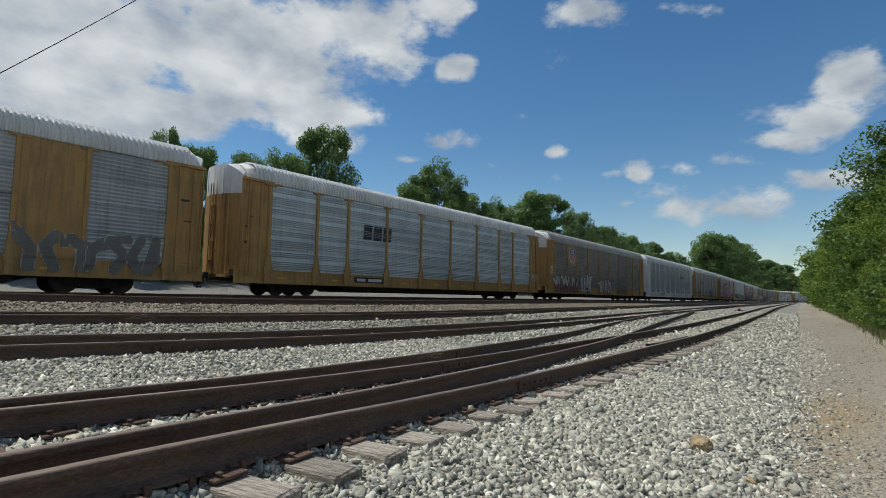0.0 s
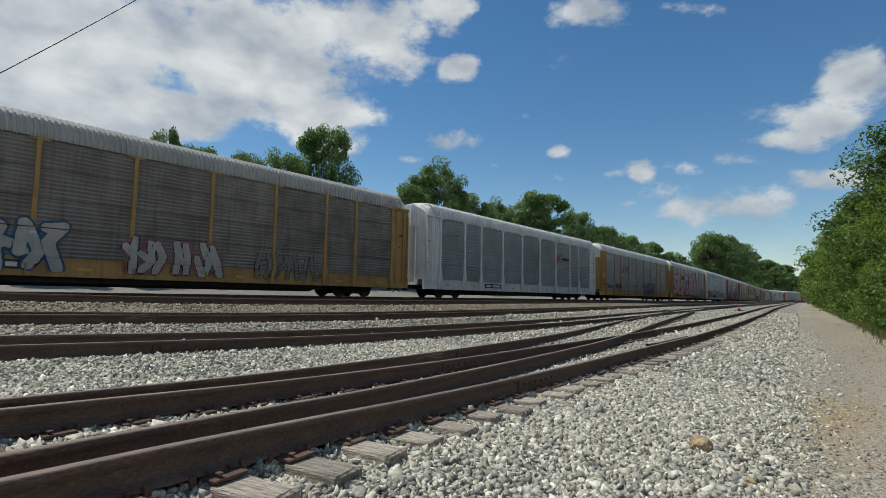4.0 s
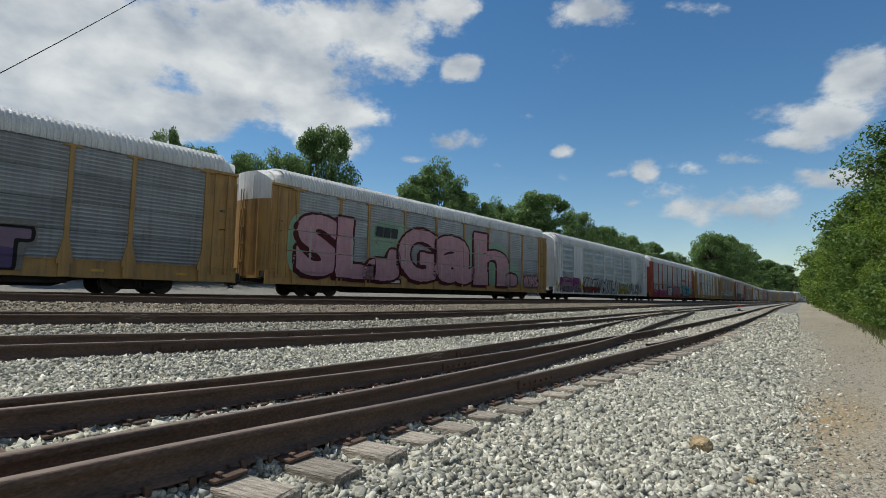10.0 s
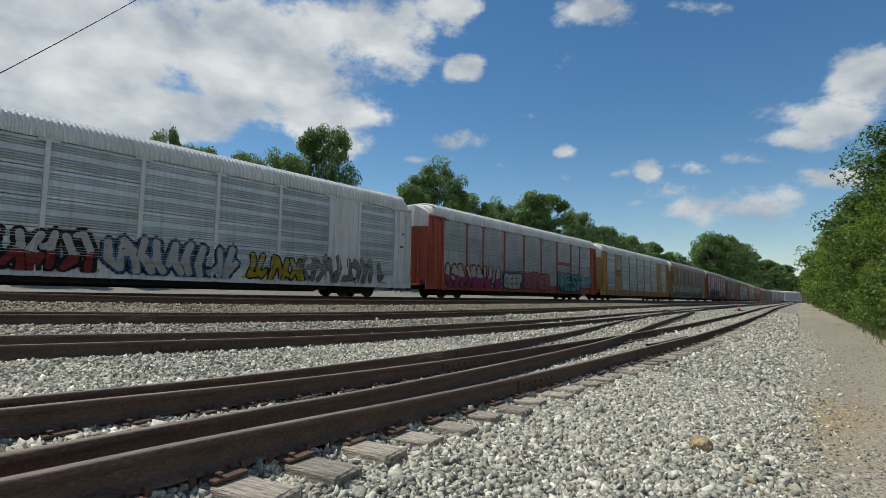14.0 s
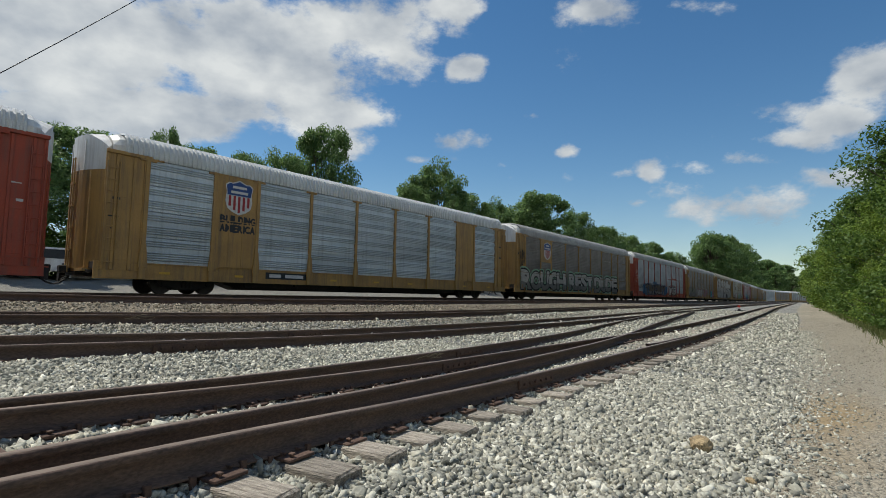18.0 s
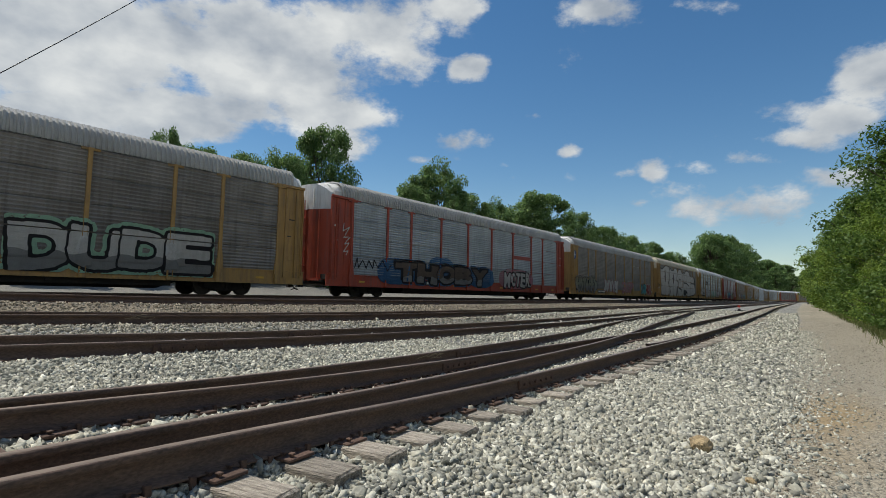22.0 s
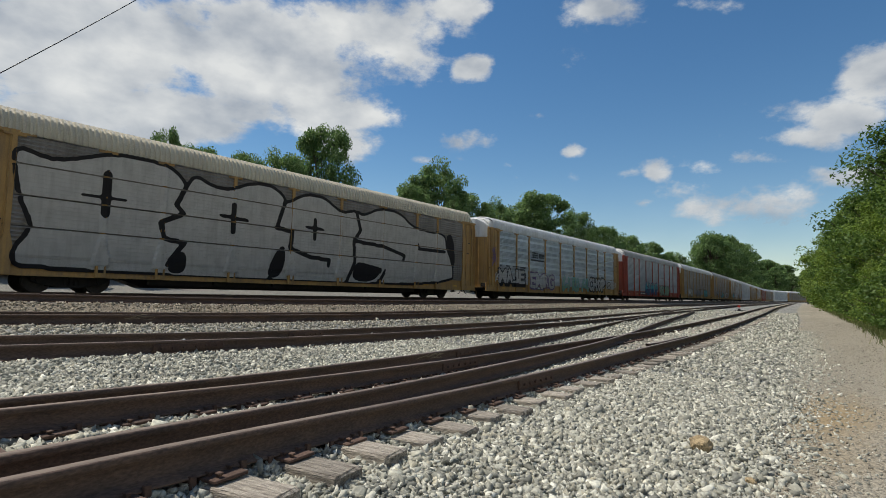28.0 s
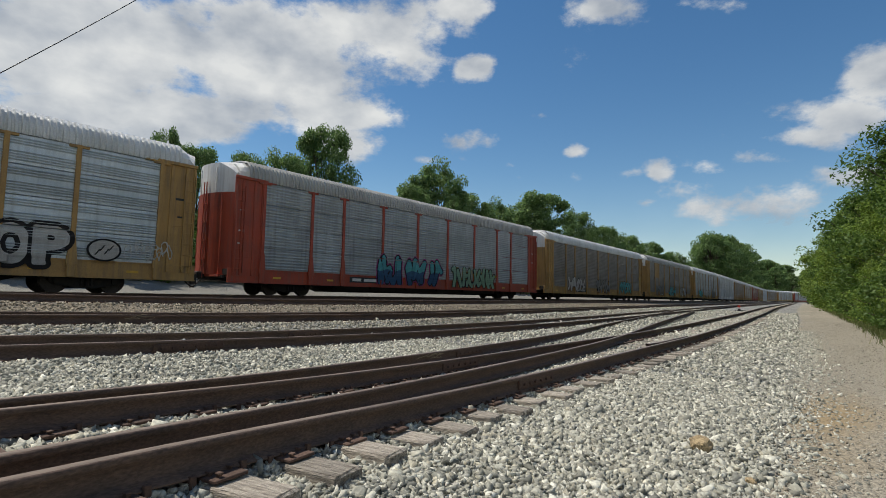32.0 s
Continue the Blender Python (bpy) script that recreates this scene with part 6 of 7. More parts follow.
def tree(kind, x, y, z, scale, turn, label, group, mat=None, stretch=1.0):
    trunk, crown = kind
    t = tagged(new("tree"), label, "tree", group)
    for name, me, mt in (("trunk", trunk, M_BARK), ("crown", crown, mat or M_LEAF)):
        part(name, me, mt, t)
    t.matrix_basis = Matrix.Translation((x, y, z)) @ pose(0, 0, 0, 0, 0, turn) @ Matrix.Diagonal((scale, scale, scale * stretch, 1))
    return t


KINDS = [tree_parts(1, 10.0, 3.6, 15000, 0.16), tree_parts(2, 10.0, 3.2, 15000, 0.16, 0.3), tree_parts(5, 10.0, 4.0, 16000, 0.17, 0.18),
         tree_parts(7, 10.0, 2.5, 12000, 0.15, 0.2)]
FULL = [tree_parts(41, 10.0, 2.6, 9000, 0.2, 0.04, 1.0, 120), tree_parts(42, 10.0, 2.9, 9000, 0.2, 0.04, 1.0, 120)]
# x, y, height of the top and width of each tree that stands out above the train
DOMES = [tree_parts(61, 10.0, 3.4, 22000, 0.13, 0.3, 1.0, 110, True), tree_parts(64, 10.0, 3.4, 22000, 0.13, 0.3, 1.0, 80, True), tree_parts(67, 10.0, 3.4, 18000, 0.13, 0.3, 1.0, 60, True)]
FAR_TREES = [(8.6, 42, 10.7, 6), (13, 44, 12.2, 6), (16.5, 46, 11.4, 5), (20.3, 47, 14.6, 2.6), (23.2, 47, 13.8, 4), (28, 48, 14.4, 4.6), (32.5, 48, 15.0, 5.2),
             (39.3, 50, 20.2, 6.2), (46, 52, 15.0, 5), (63.3, 52, 20.3, 9), (57.5, 52, 16.6, 6.5), (70.5, 52, 17.6, 7), (83, 54, 17.8, 7), (96, 52, 21.8, 11.5), (92, 54, 19, 8),
             (118, 54, 20.8, 7.5), (136, 56, 19.8, 9), (150, 57, 19.5, 8), (163, 58, 19.8, 9), (185, 58, 20.0, 9), (207, 58, 18.4, 10), (226, 48, 26.0, 14), (236, 48, 26.8, 14),
             (262, 48, 27.4, 15), (282, 48, 27.0, 14), (300, 48, 25.5, 13), (420, 54, 28, 24), (470, 56, 29, 24), (520, 54, 30, 26)]
rt = random.Random(4)
for i, (x, y, h, w) in enumerate(FAR_TREES):
    kind = DOMES[2] if w < 3 else DOMES[i % 3] if x < 400 else FULL[i % 2]
    wide = 6.6
    t = tree(kind, x, y, 2.4, 1.0, rt.uniform(0, 360), "leafy green broadleaf tree behind the railway", "trees behind the train")
    t.matrix_basis = t.matrix_basis @ Matrix.Diagonal((w / wide, w / wide, (h - 2.4) / 9.9, 1))
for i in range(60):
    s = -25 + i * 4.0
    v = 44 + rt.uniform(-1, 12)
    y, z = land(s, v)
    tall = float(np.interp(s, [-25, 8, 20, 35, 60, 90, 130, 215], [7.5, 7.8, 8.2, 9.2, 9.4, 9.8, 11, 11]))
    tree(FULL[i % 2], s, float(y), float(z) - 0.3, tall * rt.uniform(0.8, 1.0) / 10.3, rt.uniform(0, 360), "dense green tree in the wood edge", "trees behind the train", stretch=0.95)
for i in range(40):
    s = 215 + i * 6.5
    y, z = land(s, 46 + rt.uniform(0, 22))
    tree(FULL[i % 2], s, float(y), 2.0, rt.uniform(1.2, 1.6), rt.uniform(0, 360), "distant green tree in the wood edge", "distant trees")
for i in range(46):
    a = i / 45
    x, y = 330 + 190 * a + rt.uniform(-14, 14), 115 - 150 * a + rt.uniform(-16, 16)
    tree(FULL[i % 2], x, y, 1.0, rt.uniform(1.7, 2.2), rt.uniform(0, 360), "distant green tree where the line curves away", "distant trees")
# undergrowth that fills the foot of the woods
UNDER_BUSH = [tree_parts(31 + i, 3.4, 2.4, 5000, 0.13, 0.02) for i in range(2)]
for i in range(84):
    s = -22 + i * 2.7 + rt.uniform(-0.8, 0.8)
    y, z = land(s, 41.5 + rt.uniform(-0.8, 2.5))
    u = tree(UNDER_BUSH[i % 2], s, float(y), float(z) - 0.3, rt.uniform(0.9, 1.5), rt.uniform(0, 360), "dark green undergrowth at the foot of the wood", "wood undergrowth", M_LEAF_SHADED)
    u.name, u["category"] = "bush", "bush"
# woods along the service road
NEAR = [tree_parts(11, 10.0, 3.3, 42000, 0.075, 0.06, 1.0, 130), tree_parts(12, 10.0, 3.0, 42000, 0.075, 0.08, 1.0, 130)]
ROADSIDE_DOMES = [tree_parts(71, 10.0, 3.6, 20000, 0.12, 0.05, 1.0, 120), tree_parts(72, 10.0, 3.4, 20000, 0.12, 0.1, 1.0, 90, True)]
for i in range(44):
    s = 17.5 + i * 4.1 + rt.uniform(-1, 1)
    e = -4.4 - rt.uniform(0, 0.9) - (i % 2) * 1.8 - (0.9 if i < 2 else 0)
    y, z = land(s, e)
    k = float(np.interp(s, [18, 25, 36, 55, 100, 200], [1.22, 1.12, 1.0, 1.08, 1.15, 1.3])) * rt.uniform(0.84, 1.06)
    kind = NEAR[i % 2] if i < 7 else ROADSIDE_DOMES[i % 2]
    tree(kind, s, float(y), float(z) - 0.1, k, rt.uniform(0, 360), "thick-leaved roadside tree with branches to the ground", "trees beside the road", M_LEAF_SHADED if i % 3 == 2 else M_LEAF_SUNLIT)
BUSH = [tree_parts(21 + i, 2.6, 1.5, 9000, 0.06, 0.05) for i in range(2)]
for i in range(44):
    s = 17.5 + i * 2.6 + rt.uniform(-0.8, 0.8)
    e = -2.75 - rt.uniform(0, 0.7) - 0.012 * s
    y, z = land(s, e)
    b = tree(BUSH[i % 2], s, float(y), float(z) - 0.1, rt.uniform(0.7, 1.25), rt.uniform(0, 360), "leafy green bush at the road's edge", "roadside bushes", M_LEAF_SHADED if i % 2 else M_LEAF_SUNLIT)
    b.name, b["category"] = "bush", "bush"


def grass(count, seed):
    rng = np.random.default_rng(seed)
    s = 12 + 90 * rng.uniform(size=count) ** 1.6
    v = -1.65 - 0.012 * s + rng.normal(0, 0.28, count) - 0.25 * rng.uniform(size=count)
    y, z = land(s, v)
    h = rng.uniform(0.12, 0.42, count)
    a = rng.uniform(0, 2 * np.pi, count)
    lean = rng.normal(0, 0.35, (count, 2)) * h[:, None]
    base = np.stack([s, y, z], -1)
    w = 0.012 * np.stack([np.cos(a), np.sin(a), 0 * a], -1)
    tip = base + np.stack([lean[:, 0], lean[:, 1], h], -1)
    v3 = np.stack([base - w, base + w, tip], 1)
    tagged(new("grass", mesh_from("grass", v3.reshape(-1, 3), np.arange(count * 3).reshape(-1, 3), M_GRASS)), "ragged grass along the road's edge", "grass", kind="stuff")


grass(16000, 5)

# ---- drifting clouds: a far shell of sky that turns slowly ----


def cloud_material():
    m = bpy.data.materials.new("cloud_layer")
    m.use_nodes = True
    t = m.node_tree
    n, k = t.nodes, t.links
    n.remove(n["Principled BSDF"])
    tc = n.new("ShaderNodeTexCoord")
    nv = n.new("ShaderNodeVectorMath")
    nv.operation = "NORMALIZE"
    k.new(tc.outputs["Object"], nv.inputs[0])

    def math_node(op, a, b=None, c=None, clamp=False):
        x = n.new("ShaderNodeMath")
        x.operation, x.use_clamp = op, clamp
        for i, v in enumerate((a, b, c)):
            if v is None:
                continue
            if isinstance(v, (int, float)):
                x.inputs[i].default_value = v
            else:
                k.new(v, x.inputs[i])
        return x.outputs[0]

    def dot(vec):
        x = n.new("ShaderNodeVectorMath")
        x.operation = "DOT_PRODUCT"
        x.inputs[1].default_value = vec
        k.new(nv.outputs[0], x.inputs[0])
        return x.outputs["Value"]
    f = Vector(AIM) - Vector(EYE)
    r = f.cross(Vector((0, 0, 1))).normalized()
    u = r.cross(f)
    c, s = math.cos(radians(ROLL)), math.sin(radians(ROLL))
    df = math_node("MAXIMUM", dot(f), 0.05)
    px = math_node("DIVIDE", dot(r * c + u * s), df)
    py = math_node("DIVIDE", dot(u * c - r * s), df)
    cb = n.new("ShaderNodeCombineXYZ")
    k.new(px, cb.inputs[0])
    k.new(py, cb.inputs[1])
    total = None
    # centre (x, y), half widths and strength of each bank, as tangents of the angle off the camera's aim, placed to fit
    # its view
    for x, y, a, b, w in CLOUDS:
        ma = n.new("ShaderNodeVectorMath")
        ma.operation = "MULTIPLY_ADD"
        ma.inputs[1].default_value, ma.inputs[2].default_value = (1 / a, 1 / b, 0), (-x / a, -y / b, 0)
        k.new(cb.outputs[0], ma.inputs[0])
        ln = n.new("ShaderNodeVectorMath")
        ln.operation = "LENGTH"
        k.new(ma.outputs[0], ln.inputs[0])
        mr = n.new("ShaderNodeMapRange")
        mr.interpolation_type = "SMOOTHSTEP"
        mr.inputs["From Min"].default_value, mr.inputs["From Max"].default_value = 0.0, 1.25
        mr.inputs["To Min"].default_value, mr.inputs["To Max"].default_value = w, 0.0
        k.new(ln.outputs["Value"], mr.inputs["Value"])
        total = mr.outputs[0] if total is None else math_node("MAXIMUM", total, mr.outputs[0])
    # unseen cloud cover behind the camera, added as neutral fill light
    behind = n.new("ShaderNodeMapRange")
    behind.inputs["From Min"].default_value, behind.inputs["From Max"].default_value = 0.45, 0.1
    behind.inputs["To Min"].default_value, behind.inputs["To Max"].default_value = 0.0, 0.45
    k.new(dot(f), behind.inputs["Value"])
    total = math_node("MAXIMUM", total, behind.outputs[0])
    no = n.new("ShaderNodeTexNoise")
    no.inputs["Scale"].default_value, no.inputs["Detail"].default_value, no.inputs["Roughness"].default_value = 9.0, 12, 0.62
    st = n.new("ShaderNodeMapping")
    st.inputs["Scale"].default_value = (1.0, 1.0, 1.7)
    k.new(nv.outputs[0], st.inputs["Vector"])
    k.new(st.outputs[0], no.inputs["Vector"])
    dens = math_node("ADD", total, math_node("MULTIPLY", math_node("SUBTRACT", no.outputs["Fac"], 0.5), 1.5))
    mask = n.new("ShaderNodeMapRange")
    mask.interpolation_type = "SMOOTHSTEP"
    mask.inputs["From Min"].default_value, mask.inputs["From Max"].default_value = 0.24, 0.58
    k.new(dens, mask.inputs["Value"])
    # grey bellies and bright tops
    n2 = n.new("ShaderNodeTexNoise")
    n2.inputs["Scale"].default_value, n2.inputs["Detail"].default_value = 8.0, 9
    sh = n.new("ShaderNodeMapping")
    sh.inputs["Location"].default_value = (0.3, 0.1, 0.35)
    k.new(st.outputs[0], sh.inputs["Vector"])
    k.new(sh.outputs[0], n2.inputs["Vector"])
    ramp = n.new("ShaderNodeValToRGB")
    ramp.color_ramp.elements[0].position, ramp.color_ramp.elements[1].position = 0.33, 0.66
    ramp.color_ramp.elements[0].color, ramp.color_ramp.elements[1].color = (0.38, 0.425, 0.50, 1), (0.80, 0.815, 0.83, 1)
    k.new(n2.outputs["Fac"], ramp.inputs[0])
    em = n.new("ShaderNodeEmission")
    em.inputs["Strength"].default_value = CLOUD_GLOW
    k.new(ramp.outputs[0], em.inputs["Color"])
    tr = n.new("ShaderNodeBsdfTransparent")
    mx = n.new("ShaderNodeMixShader")
    sz = n.new("ShaderNodeSeparateXYZ")
    k.new(nv.outputs[0], sz.inputs[0])
    haze = n.new("ShaderNodeMapRange")
    haze.interpolation_type = "SMOOTHSTEP"
    haze.inputs["From Min"].default_value, haze.inputs["From Max"].default_value = 0.24, 0.0
    haze.inputs["To Min"].default_value, haze.inputs["To Max"].default_value = 0.0, 0.15
    k.new(sz.outputs["Z"], haze.inputs["Value"])
    k.new(math_node("MAXIMUM", math_node("MULTIPLY", mask.outputs[0], 0.94), haze.outputs[0]), mx.inputs[0])
    k.new(tr.outputs[0], mx.inputs[1])
    k.new(em.outputs[0], mx.inputs[2])
    k.new(mx.outputs[0], n["Material Output"].inputs["Surface"])
    return m


CLOUD_GLOW = 0.96
CLOUDS = [(-0.703, 0.403, 0.444, 0.18, 0.95), (-0.375, 0.371, 0.339, 0.159, 0.95), (-0.142, 0.403, 0.212, 0.116, 0.8), (-0.237, 0.255, 0.18, 0.074, 0.7), (-0.565, 0.255, 0.402, 0.095, 0.85), (-0.766, 0.255, 0.275, 0.095, 0.8), (-0.025, 0.446, 0.116, 0.053, 0.6), (0.028, 0.342, 0.063, 0.04, 0.62), (-0.205, 0.197, 0.101, 0.058, 0.72), (-0.253, 0.207, 0.063, 0.037, 0.6), (0.758, 0.308, 0.116, 0.079, 0.7), (0.694, 0.239, 0.138, 0.063, 0.62), (0.647, 0.202, 0.116, 0.044, 0.62), (0.567, 0.167, 0.085, 0.023, 0.55), (0.52, 0.085, 0.26, 0.062, 0.52), (0.737, 0.133, 0.138, 0.038, 0.62), (0.578, 0.086, 0.169, 0.048, 0.4), (0.213, 0.181, 0.044, 0.023, 0.5), (0.366, 0.141, 0.038, 0.028, 0.55), (0.091, 0.158, 0.03, 0.013, 0.42), (0.102, 0.133, 0.028, 0.015, 0.4), (0.207, 0.139, 0.025, 0.019, 0.36), (0.345, 0.084, 0.047, 0.021, 0.42), (0.26, 0.446, 0.127, 0.038, 0.42), (-0.062, 0.168, 0.042, 0.015, 0.45), (-0.004, 0.213, 0.063, 0.032, 0.36), (0.07, 0.202, 0.053, 0.025, 0.34), (0.303, 0.139, 0.053, 0.015, 0.34), (0.451, 0.149, 0.049, 0.019, 0.34), (0.44, 0.451, 0.095, 0.023, 0.4), (0.144, 0.25, 0.042, 0.015, 0.32), (0.292, 0.197, 0.063, 0.023, 0.28)]


def cloud_shell():
    az = np.radians(np.arange(0, 360, 4))
    el = np.radians(np.arange(-1, 49, 2.5))
    A, E2 = np.meshgrid(az, el, indexing="ij")
    v = 4200 * np.stack([np.cos(E2) * np.cos(A), np.cos(E2) * np.sin(A), np.sin(E2)], -1).reshape(-1, 3)
    na, ne = A.shape
    i, j = np.meshgrid(np.arange(na), np.arange(ne - 1), indexing="ij")
    p, q = i * ne + j, ((i + 1) % na) * ne + j
    f = np.stack([p, p + 1, q + 1, q], -1).reshape(-1, 4)
    ob = new("cloud_backdrop", mesh_from("cloud_backdrop", v, f, cloud_material()))
    ob.location = EYE
    return tagged(ob, "scattered white cumulus clouds in a blue sky", "clouds", kind="structure")


clouds = cloud_shell()

# ---- the overhead wire ----
curve = bpy.data.curves.new("overhead_wire", "CURVE")
curve.dimensions, curve.bevel_depth, curve.bevel_resolution = "3D", 0.014, 2
spl = curve.splines.new("POLY")
spl.points.add(12)
for i, pt in enumerate(spl.points):
    q = Vector((0.27, 14.0, 2.73)).lerp(Vector((12.01, 22.0, 16.82)), i / 12)
    pt.co = (q.x, q.y, q.z - 0.2 * 4 * (i / 12) * (1 - i / 12), 1)
wire_ob = bpy.data.objects.new("wire_path", curve)
wire_mesh = bpy.data.meshes.new_from_object(wire_ob)
bpy.data.objects.remove(wire_ob)
wire_mesh.materials.clear()
tagged(part("overhead_wire", wire_mesh, M_INK, None), "thin dark overhead utility wire", "wire")

# ---- small things ----


def boulder(name, x, y, z, r, mat, label, category, seed):
    bm = bmesh.new()
    bmesh.ops.create_icosphere(bm, subdivisions=3, radius=1.0)
    for v in bm.verts:
        v.co *= 1 + 0.22 * noise.noise(v.co * 1.6 + Vector((seed, 0, 0))) + 0.06 * noise.noise(v.co * 5 + Vector((0, seed, 0)))
    bmesh.ops.scale(bm, vec=(r * 1.5, r * 1.05, r * 0.8), verts=bm.verts[:])
    ob = tagged(part(name, bm, mat, None), label, category)
    ob.matrix_basis = pose(x, y, z, 0, 0, 25 * seed)
    return ob


M_SAND_ROCK = material("tan_rock", (0.36, 0.27, 0.15), 0.9, spots=(0.16, 0.115, 0.07), scale=14, amount=0.8, fine=90, fine_amount=0.4, bump=0.8, bump_scale=40)
boulder("rock", 4.52, 1.06, float(land(4.52, 1.2)[1]) + 0.05, 0.075, M_SAND_ROCK, "rough tan rock lying on the grey ballast", "rock", 1)
boulder("rock", 3.95, 0.64, float(land(3.95, 0.8)[1]) + 0.01, 0.026, M_SAND_ROCK, "small brown stone in the ballast", "rock", 2)
boulder("rock", 2.7, 1.1, float(land(2.7, 1.4)[1]) + 0.01, 0.026, M_SAND_ROCK, "small brown stone in the ballast", "rock", 3)
boulder("pebble", 3.35, float(side_place(3.35, Y_C)) - 0.7525, float(rail_top(Y_C, 3.35)) + 0.008, 0.016, M_MARK, "white pebble resting on a rail", "pebble", 2)

# switch stand with a red target
M_TARGET = material("red_target", (0.55, 0.05, 0.04), 0.5, bump=0)
sx, sy = (62.0, 10.6)
stand = tagged(new("switch_stand"), "low black switch stand with a red target", "switch stand")
stand.matrix_basis = pose(sx, sy, float(land(sx, 6.2)[1])) @ Matrix.Scale(0.62, 4)
bm = bmesh.new()
box(bm, -0.25, 0.25, -0.6, 0.6, -0.03, 0.1, 0.02)
box(bm, -0.14, 0.14, -0.2, 0.2, 0.1, 0.36, 0.03)
part("base", bm, M_BLACK, stand)
bm = bmesh.new()
tube(bm, (0, 0, 0.3), (0, 0, 0.9), 0.03, 8)
part("mast", bm, M_BLACK, stand)
bm = bmesh.new()
prism(bm, [(-0.28, 0.75), (0, 0.52), (0.28, 0.75), (0, 0.98)], "x", -0.03, 0.03)
part("target", bm, M_TARGET, stand)
bm = bmesh.new()
tube(bm, (0, -0.2, 0.16), (0, -0.95, 0.1), 0.022, 6)
part("lever", bm, M_BLACK, stand)


def truck(name, x, y, z, turn, paint_mat, label):
    """A parked utility truck: cab, bed, wheels, windows and lights."""
    t = tagged(new(name), label, "truck")
    t.matrix_basis = pose(x, y, z, 0, 0, turn)
    bm = bmesh.new()
    prism(bm, [(-2.7, 0.45), (2.6, 0.45), (2.75, 0.7), (2.7, 1.05), (1.5, 1.15), (0.95, 1.85), (-0.6, 1.88), (-0.75, 1.15), (-2.7, 1.12)], "y", -0.95, 0.95)
    bmesh.ops.bevel(bm, geom=bm.edges[:], offset=0.05, segments=2, affect="EDGES")
    part("body", bm, paint_mat, t)
    for side in (-0.965, 0.965):
        bm = bmesh.new()
        prism(bm, [(1.3, 1.2), (0.9, 1.74), (-0.5, 1.76), (-0.55, 1.2)], "y", side - 0.01, side + 0.01)
        part("side_window", bm, M_INK, t)
    bm = bmesh.new()
    prism(bm, [(-0.8, 0), (0.8, 0), (0.7, 0.62), (-0.7, 0.62)], "x", -0.01, 0.01)
    w = part("windscreen", bm, M_INK, t)
    w.matrix_basis = pose(1.5, 0, 1.2, 0, -38, 0)
    for wx in (-1.75, 1.75):
        for wy in (-0.88, 0.88):
            bm = bmesh.new()
            tube(bm, (0, -0.13, 0), (0, 0.13, 0), 0.38, 20)
            ty = part("wheel", bm, M_BLACK, t)
            ty.matrix_basis = pose(wx, wy, 0.38)
            bm = bmesh.new()
            tube(bm, (0, -0.15, 0), (0, 0.15, 0), 0.2, 14)
            part("rim", bm, M_STEEL, ty)
    for wy in (-0.7, 0.7):
        bm = bmesh.new()
        box(bm, 2.66, 2.76, wy - 0.16, wy + 0.16, 0.75, 0.92, 0.02)
        part("headlight", bm, M_MARK, t)
    bm = bmesh.new()
    box(bm, 2.62, 2.82, -0.95, 0.95, 0.45, 0.62, 0.03)
    part("bumper", bm, M_STEEL, t)
    return t


truck("utility_truck", 10.6, 39.6, float(land(10.6, 39.6)[1]), 186, M_HOOD, "white utility truck parked behind the railway")
shed = tagged(new("shed"), "small white gabled shed at the wood's edge", "shed")
shed.matrix_basis = pose(6.2, 43.5, float(land(6.2, 43.0)[1]) - 0.1, 0, 0, 8)
bm = bmesh.new()
prism(bm, [(-1.6, 0), (1.6, 0), (1.6, 1.9), (0, 2.75), (-1.6, 1.9)], "x", -2.2, 2.2)
part("wall", bm, M_HOOD, shed)
for k in (-1, 1):
    bm = bmesh.new()
    prism(bm, [(0, 2.76), (k * 1.85, 1.77), (k * 1.85, 1.85), (0, 2.85)], "x", -2.4, 2.4)
    part("roof", bm, M_ROOF_GREY, shed)
bm = bmesh.new()
box(bm, -0.45, 0.45, -1.64, -1.6, 0, 1.75, 0.01)
part("door", bm, M_PANEL_MID, shed)
M_DARK_PAINT = material("dark_truck_paint", (0.03, 0.03, 0.035), 0.35, bump=0, fine_amount=0.1)
ty0 = float(land(215.0, -1.6)[0])
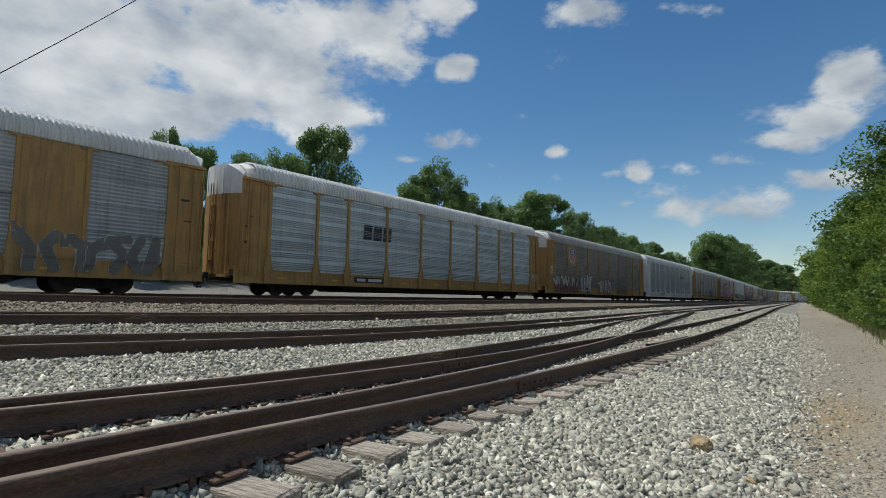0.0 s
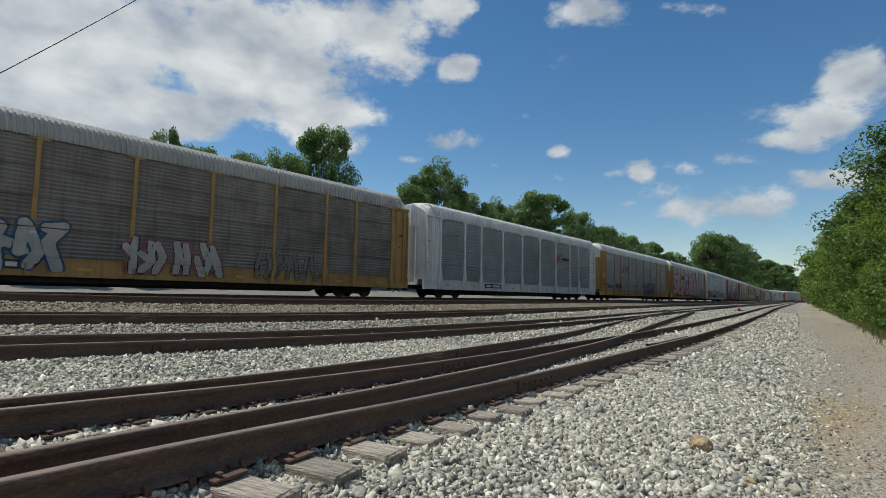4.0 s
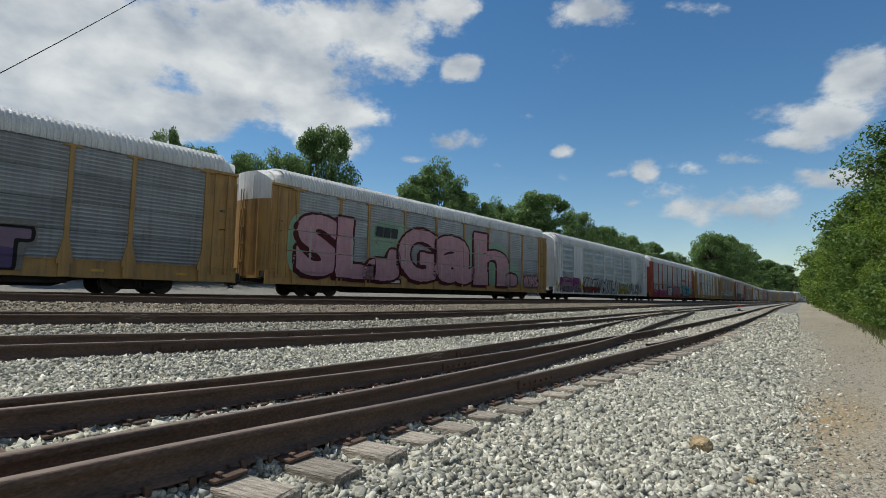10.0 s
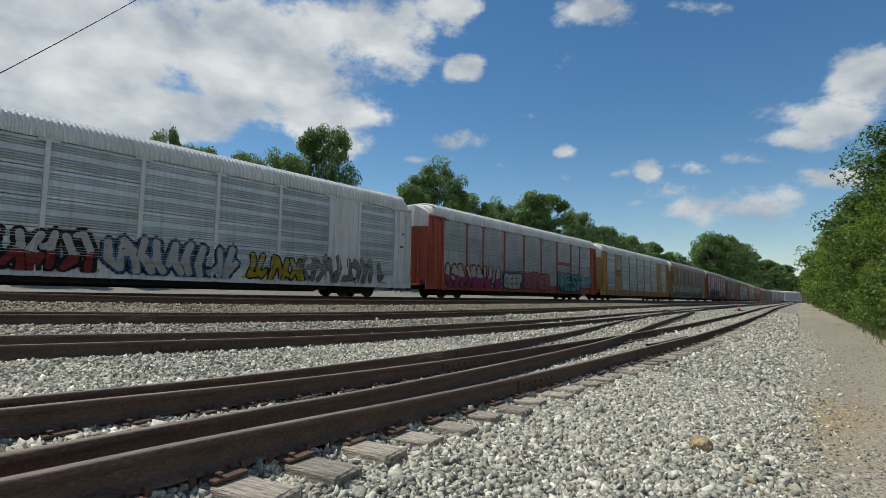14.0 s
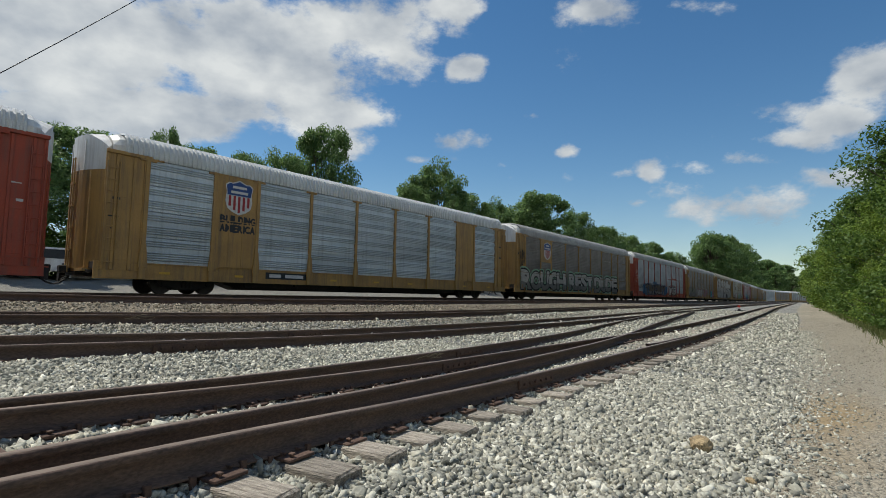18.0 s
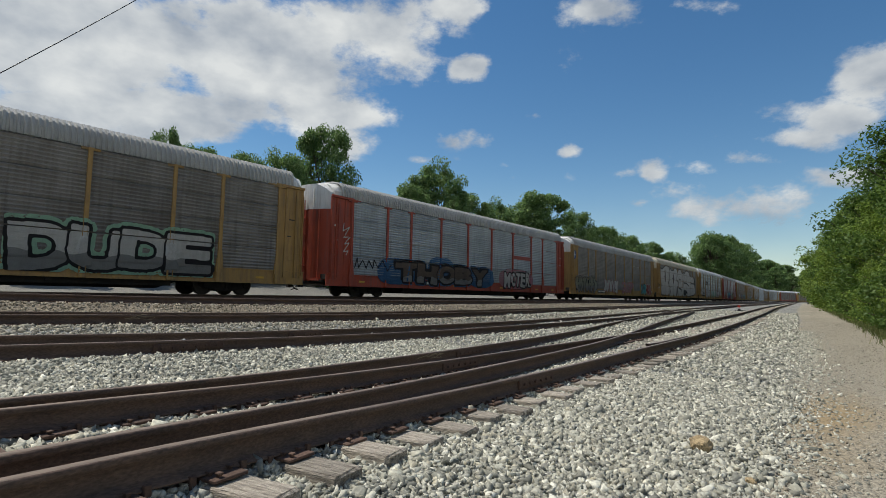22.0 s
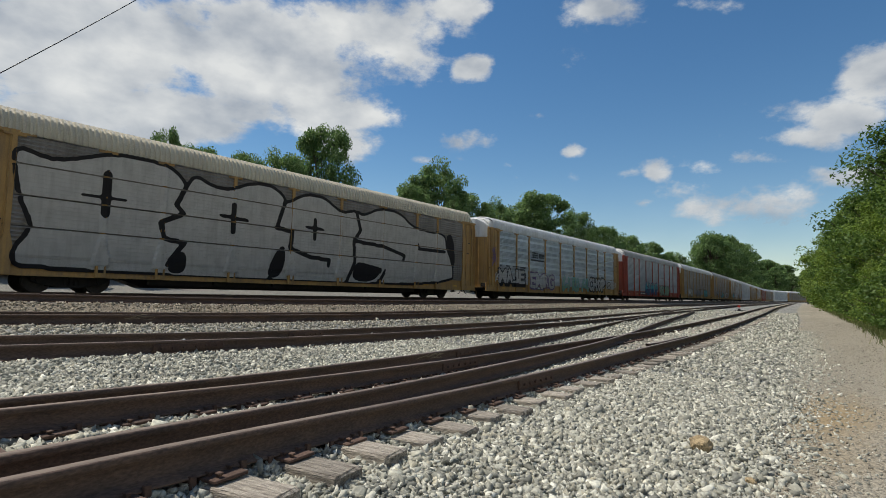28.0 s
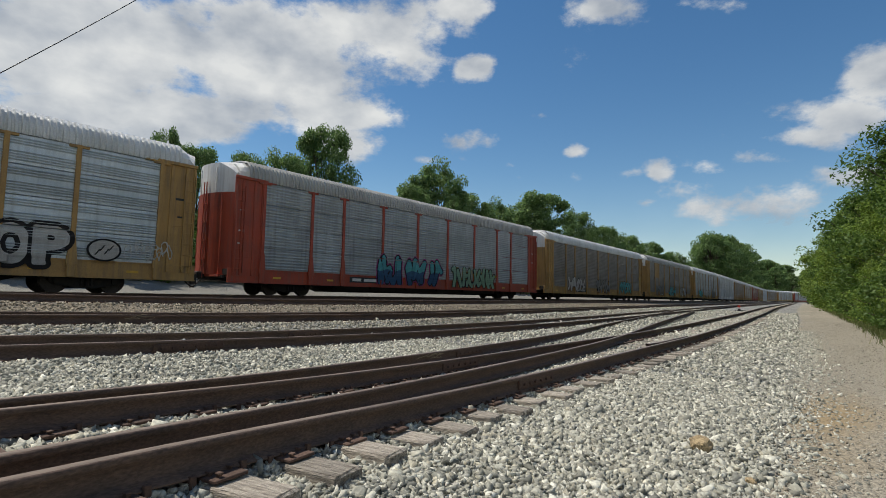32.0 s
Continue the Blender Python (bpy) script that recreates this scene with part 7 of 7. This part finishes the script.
truck("pickup_truck", 215.0, ty0, float(land(215.0, -1.6)[1]), 184, M_DARK_PAINT, "dark pickup truck parked far down the gravel road")

# dry stalks caught on the far rails
M_STRAW = material("dry_straw", (0.24, 0.2, 0.13), 0.9, bump=0)
for tag, (px0, py0, pz0), seed in (("dry_stalk", (4.3, 10.62, float(rail_top(Y_D, 4.3)) - 0.06), 1), ("dry_stalk", (11.5, 20.6, Z_E - 0.02), 2), ("dry_stalk", (6.2, 5.28, float(rail_top(Y_A, 6.2)) - 0.05), 3)):
    rs = random.Random(seed)
    bm = bmesh.new()
    for i in range(5):
        a = Vector((px0 + rs.uniform(-0.3, 0.3), py0 + rs.uniform(-0.1, 0.1), pz0))
        for j in range(4):
            q = a + Vector((rs.uniform(0.03, 0.14), rs.uniform(-0.06, 0.06), rs.uniform(-0.02, 0.03)))
            tube(bm, a, q, 0.0025, 5)
            a = q
    tagged(part(tag, bm, M_STRAW, None), "tangle of dry straw-coloured stalks beside a rail", "dry stalks")


def motions():
    """The train rolls by, its wheels turn, and the clouds drift."""
    times = [i * 1.0 for i in range(33)]
    for i, car in enumerate(CARS):
        rows = []
        for t in times:
            s = FIRST + i * CAR_PITCH - rolled(t)
            x0, y0, _ = main_at(s - 10.05)
            x1, y1, _ = main_at(s + 10.05)
            rows.append((t, pose((x0 + x1) / 2, (y0 + y1) / 2, Z_E, 0, 0, math.degrees(math.atan2(y1 - y0, x1 - x0)))))
        walk(car, rows)
    for dx, wheels in WHEELS.items():
        rows = [(f / FPS, pose(dx, 0, 0.419, 0, -math.degrees(rolled(f / FPS) / 0.419) % 360.0, 0)) for f in range(32 * FPS + 1)]
        walk(wheels[0], rows)
        keys = wheels[0].animation_data
        for w in wheels[1:]:
            w.rotation_mode = "QUATERNION"
            w.animation_data_create()
            w.animation_data.action = keys.action
            w.animation_data.action_slot = keys.action_slot
    walk(clouds, [(t, pose(*EYE, 0, 0, -2.0 * t / 32.0)) for t in (0.0, 16.0, 32.0)])


motions()
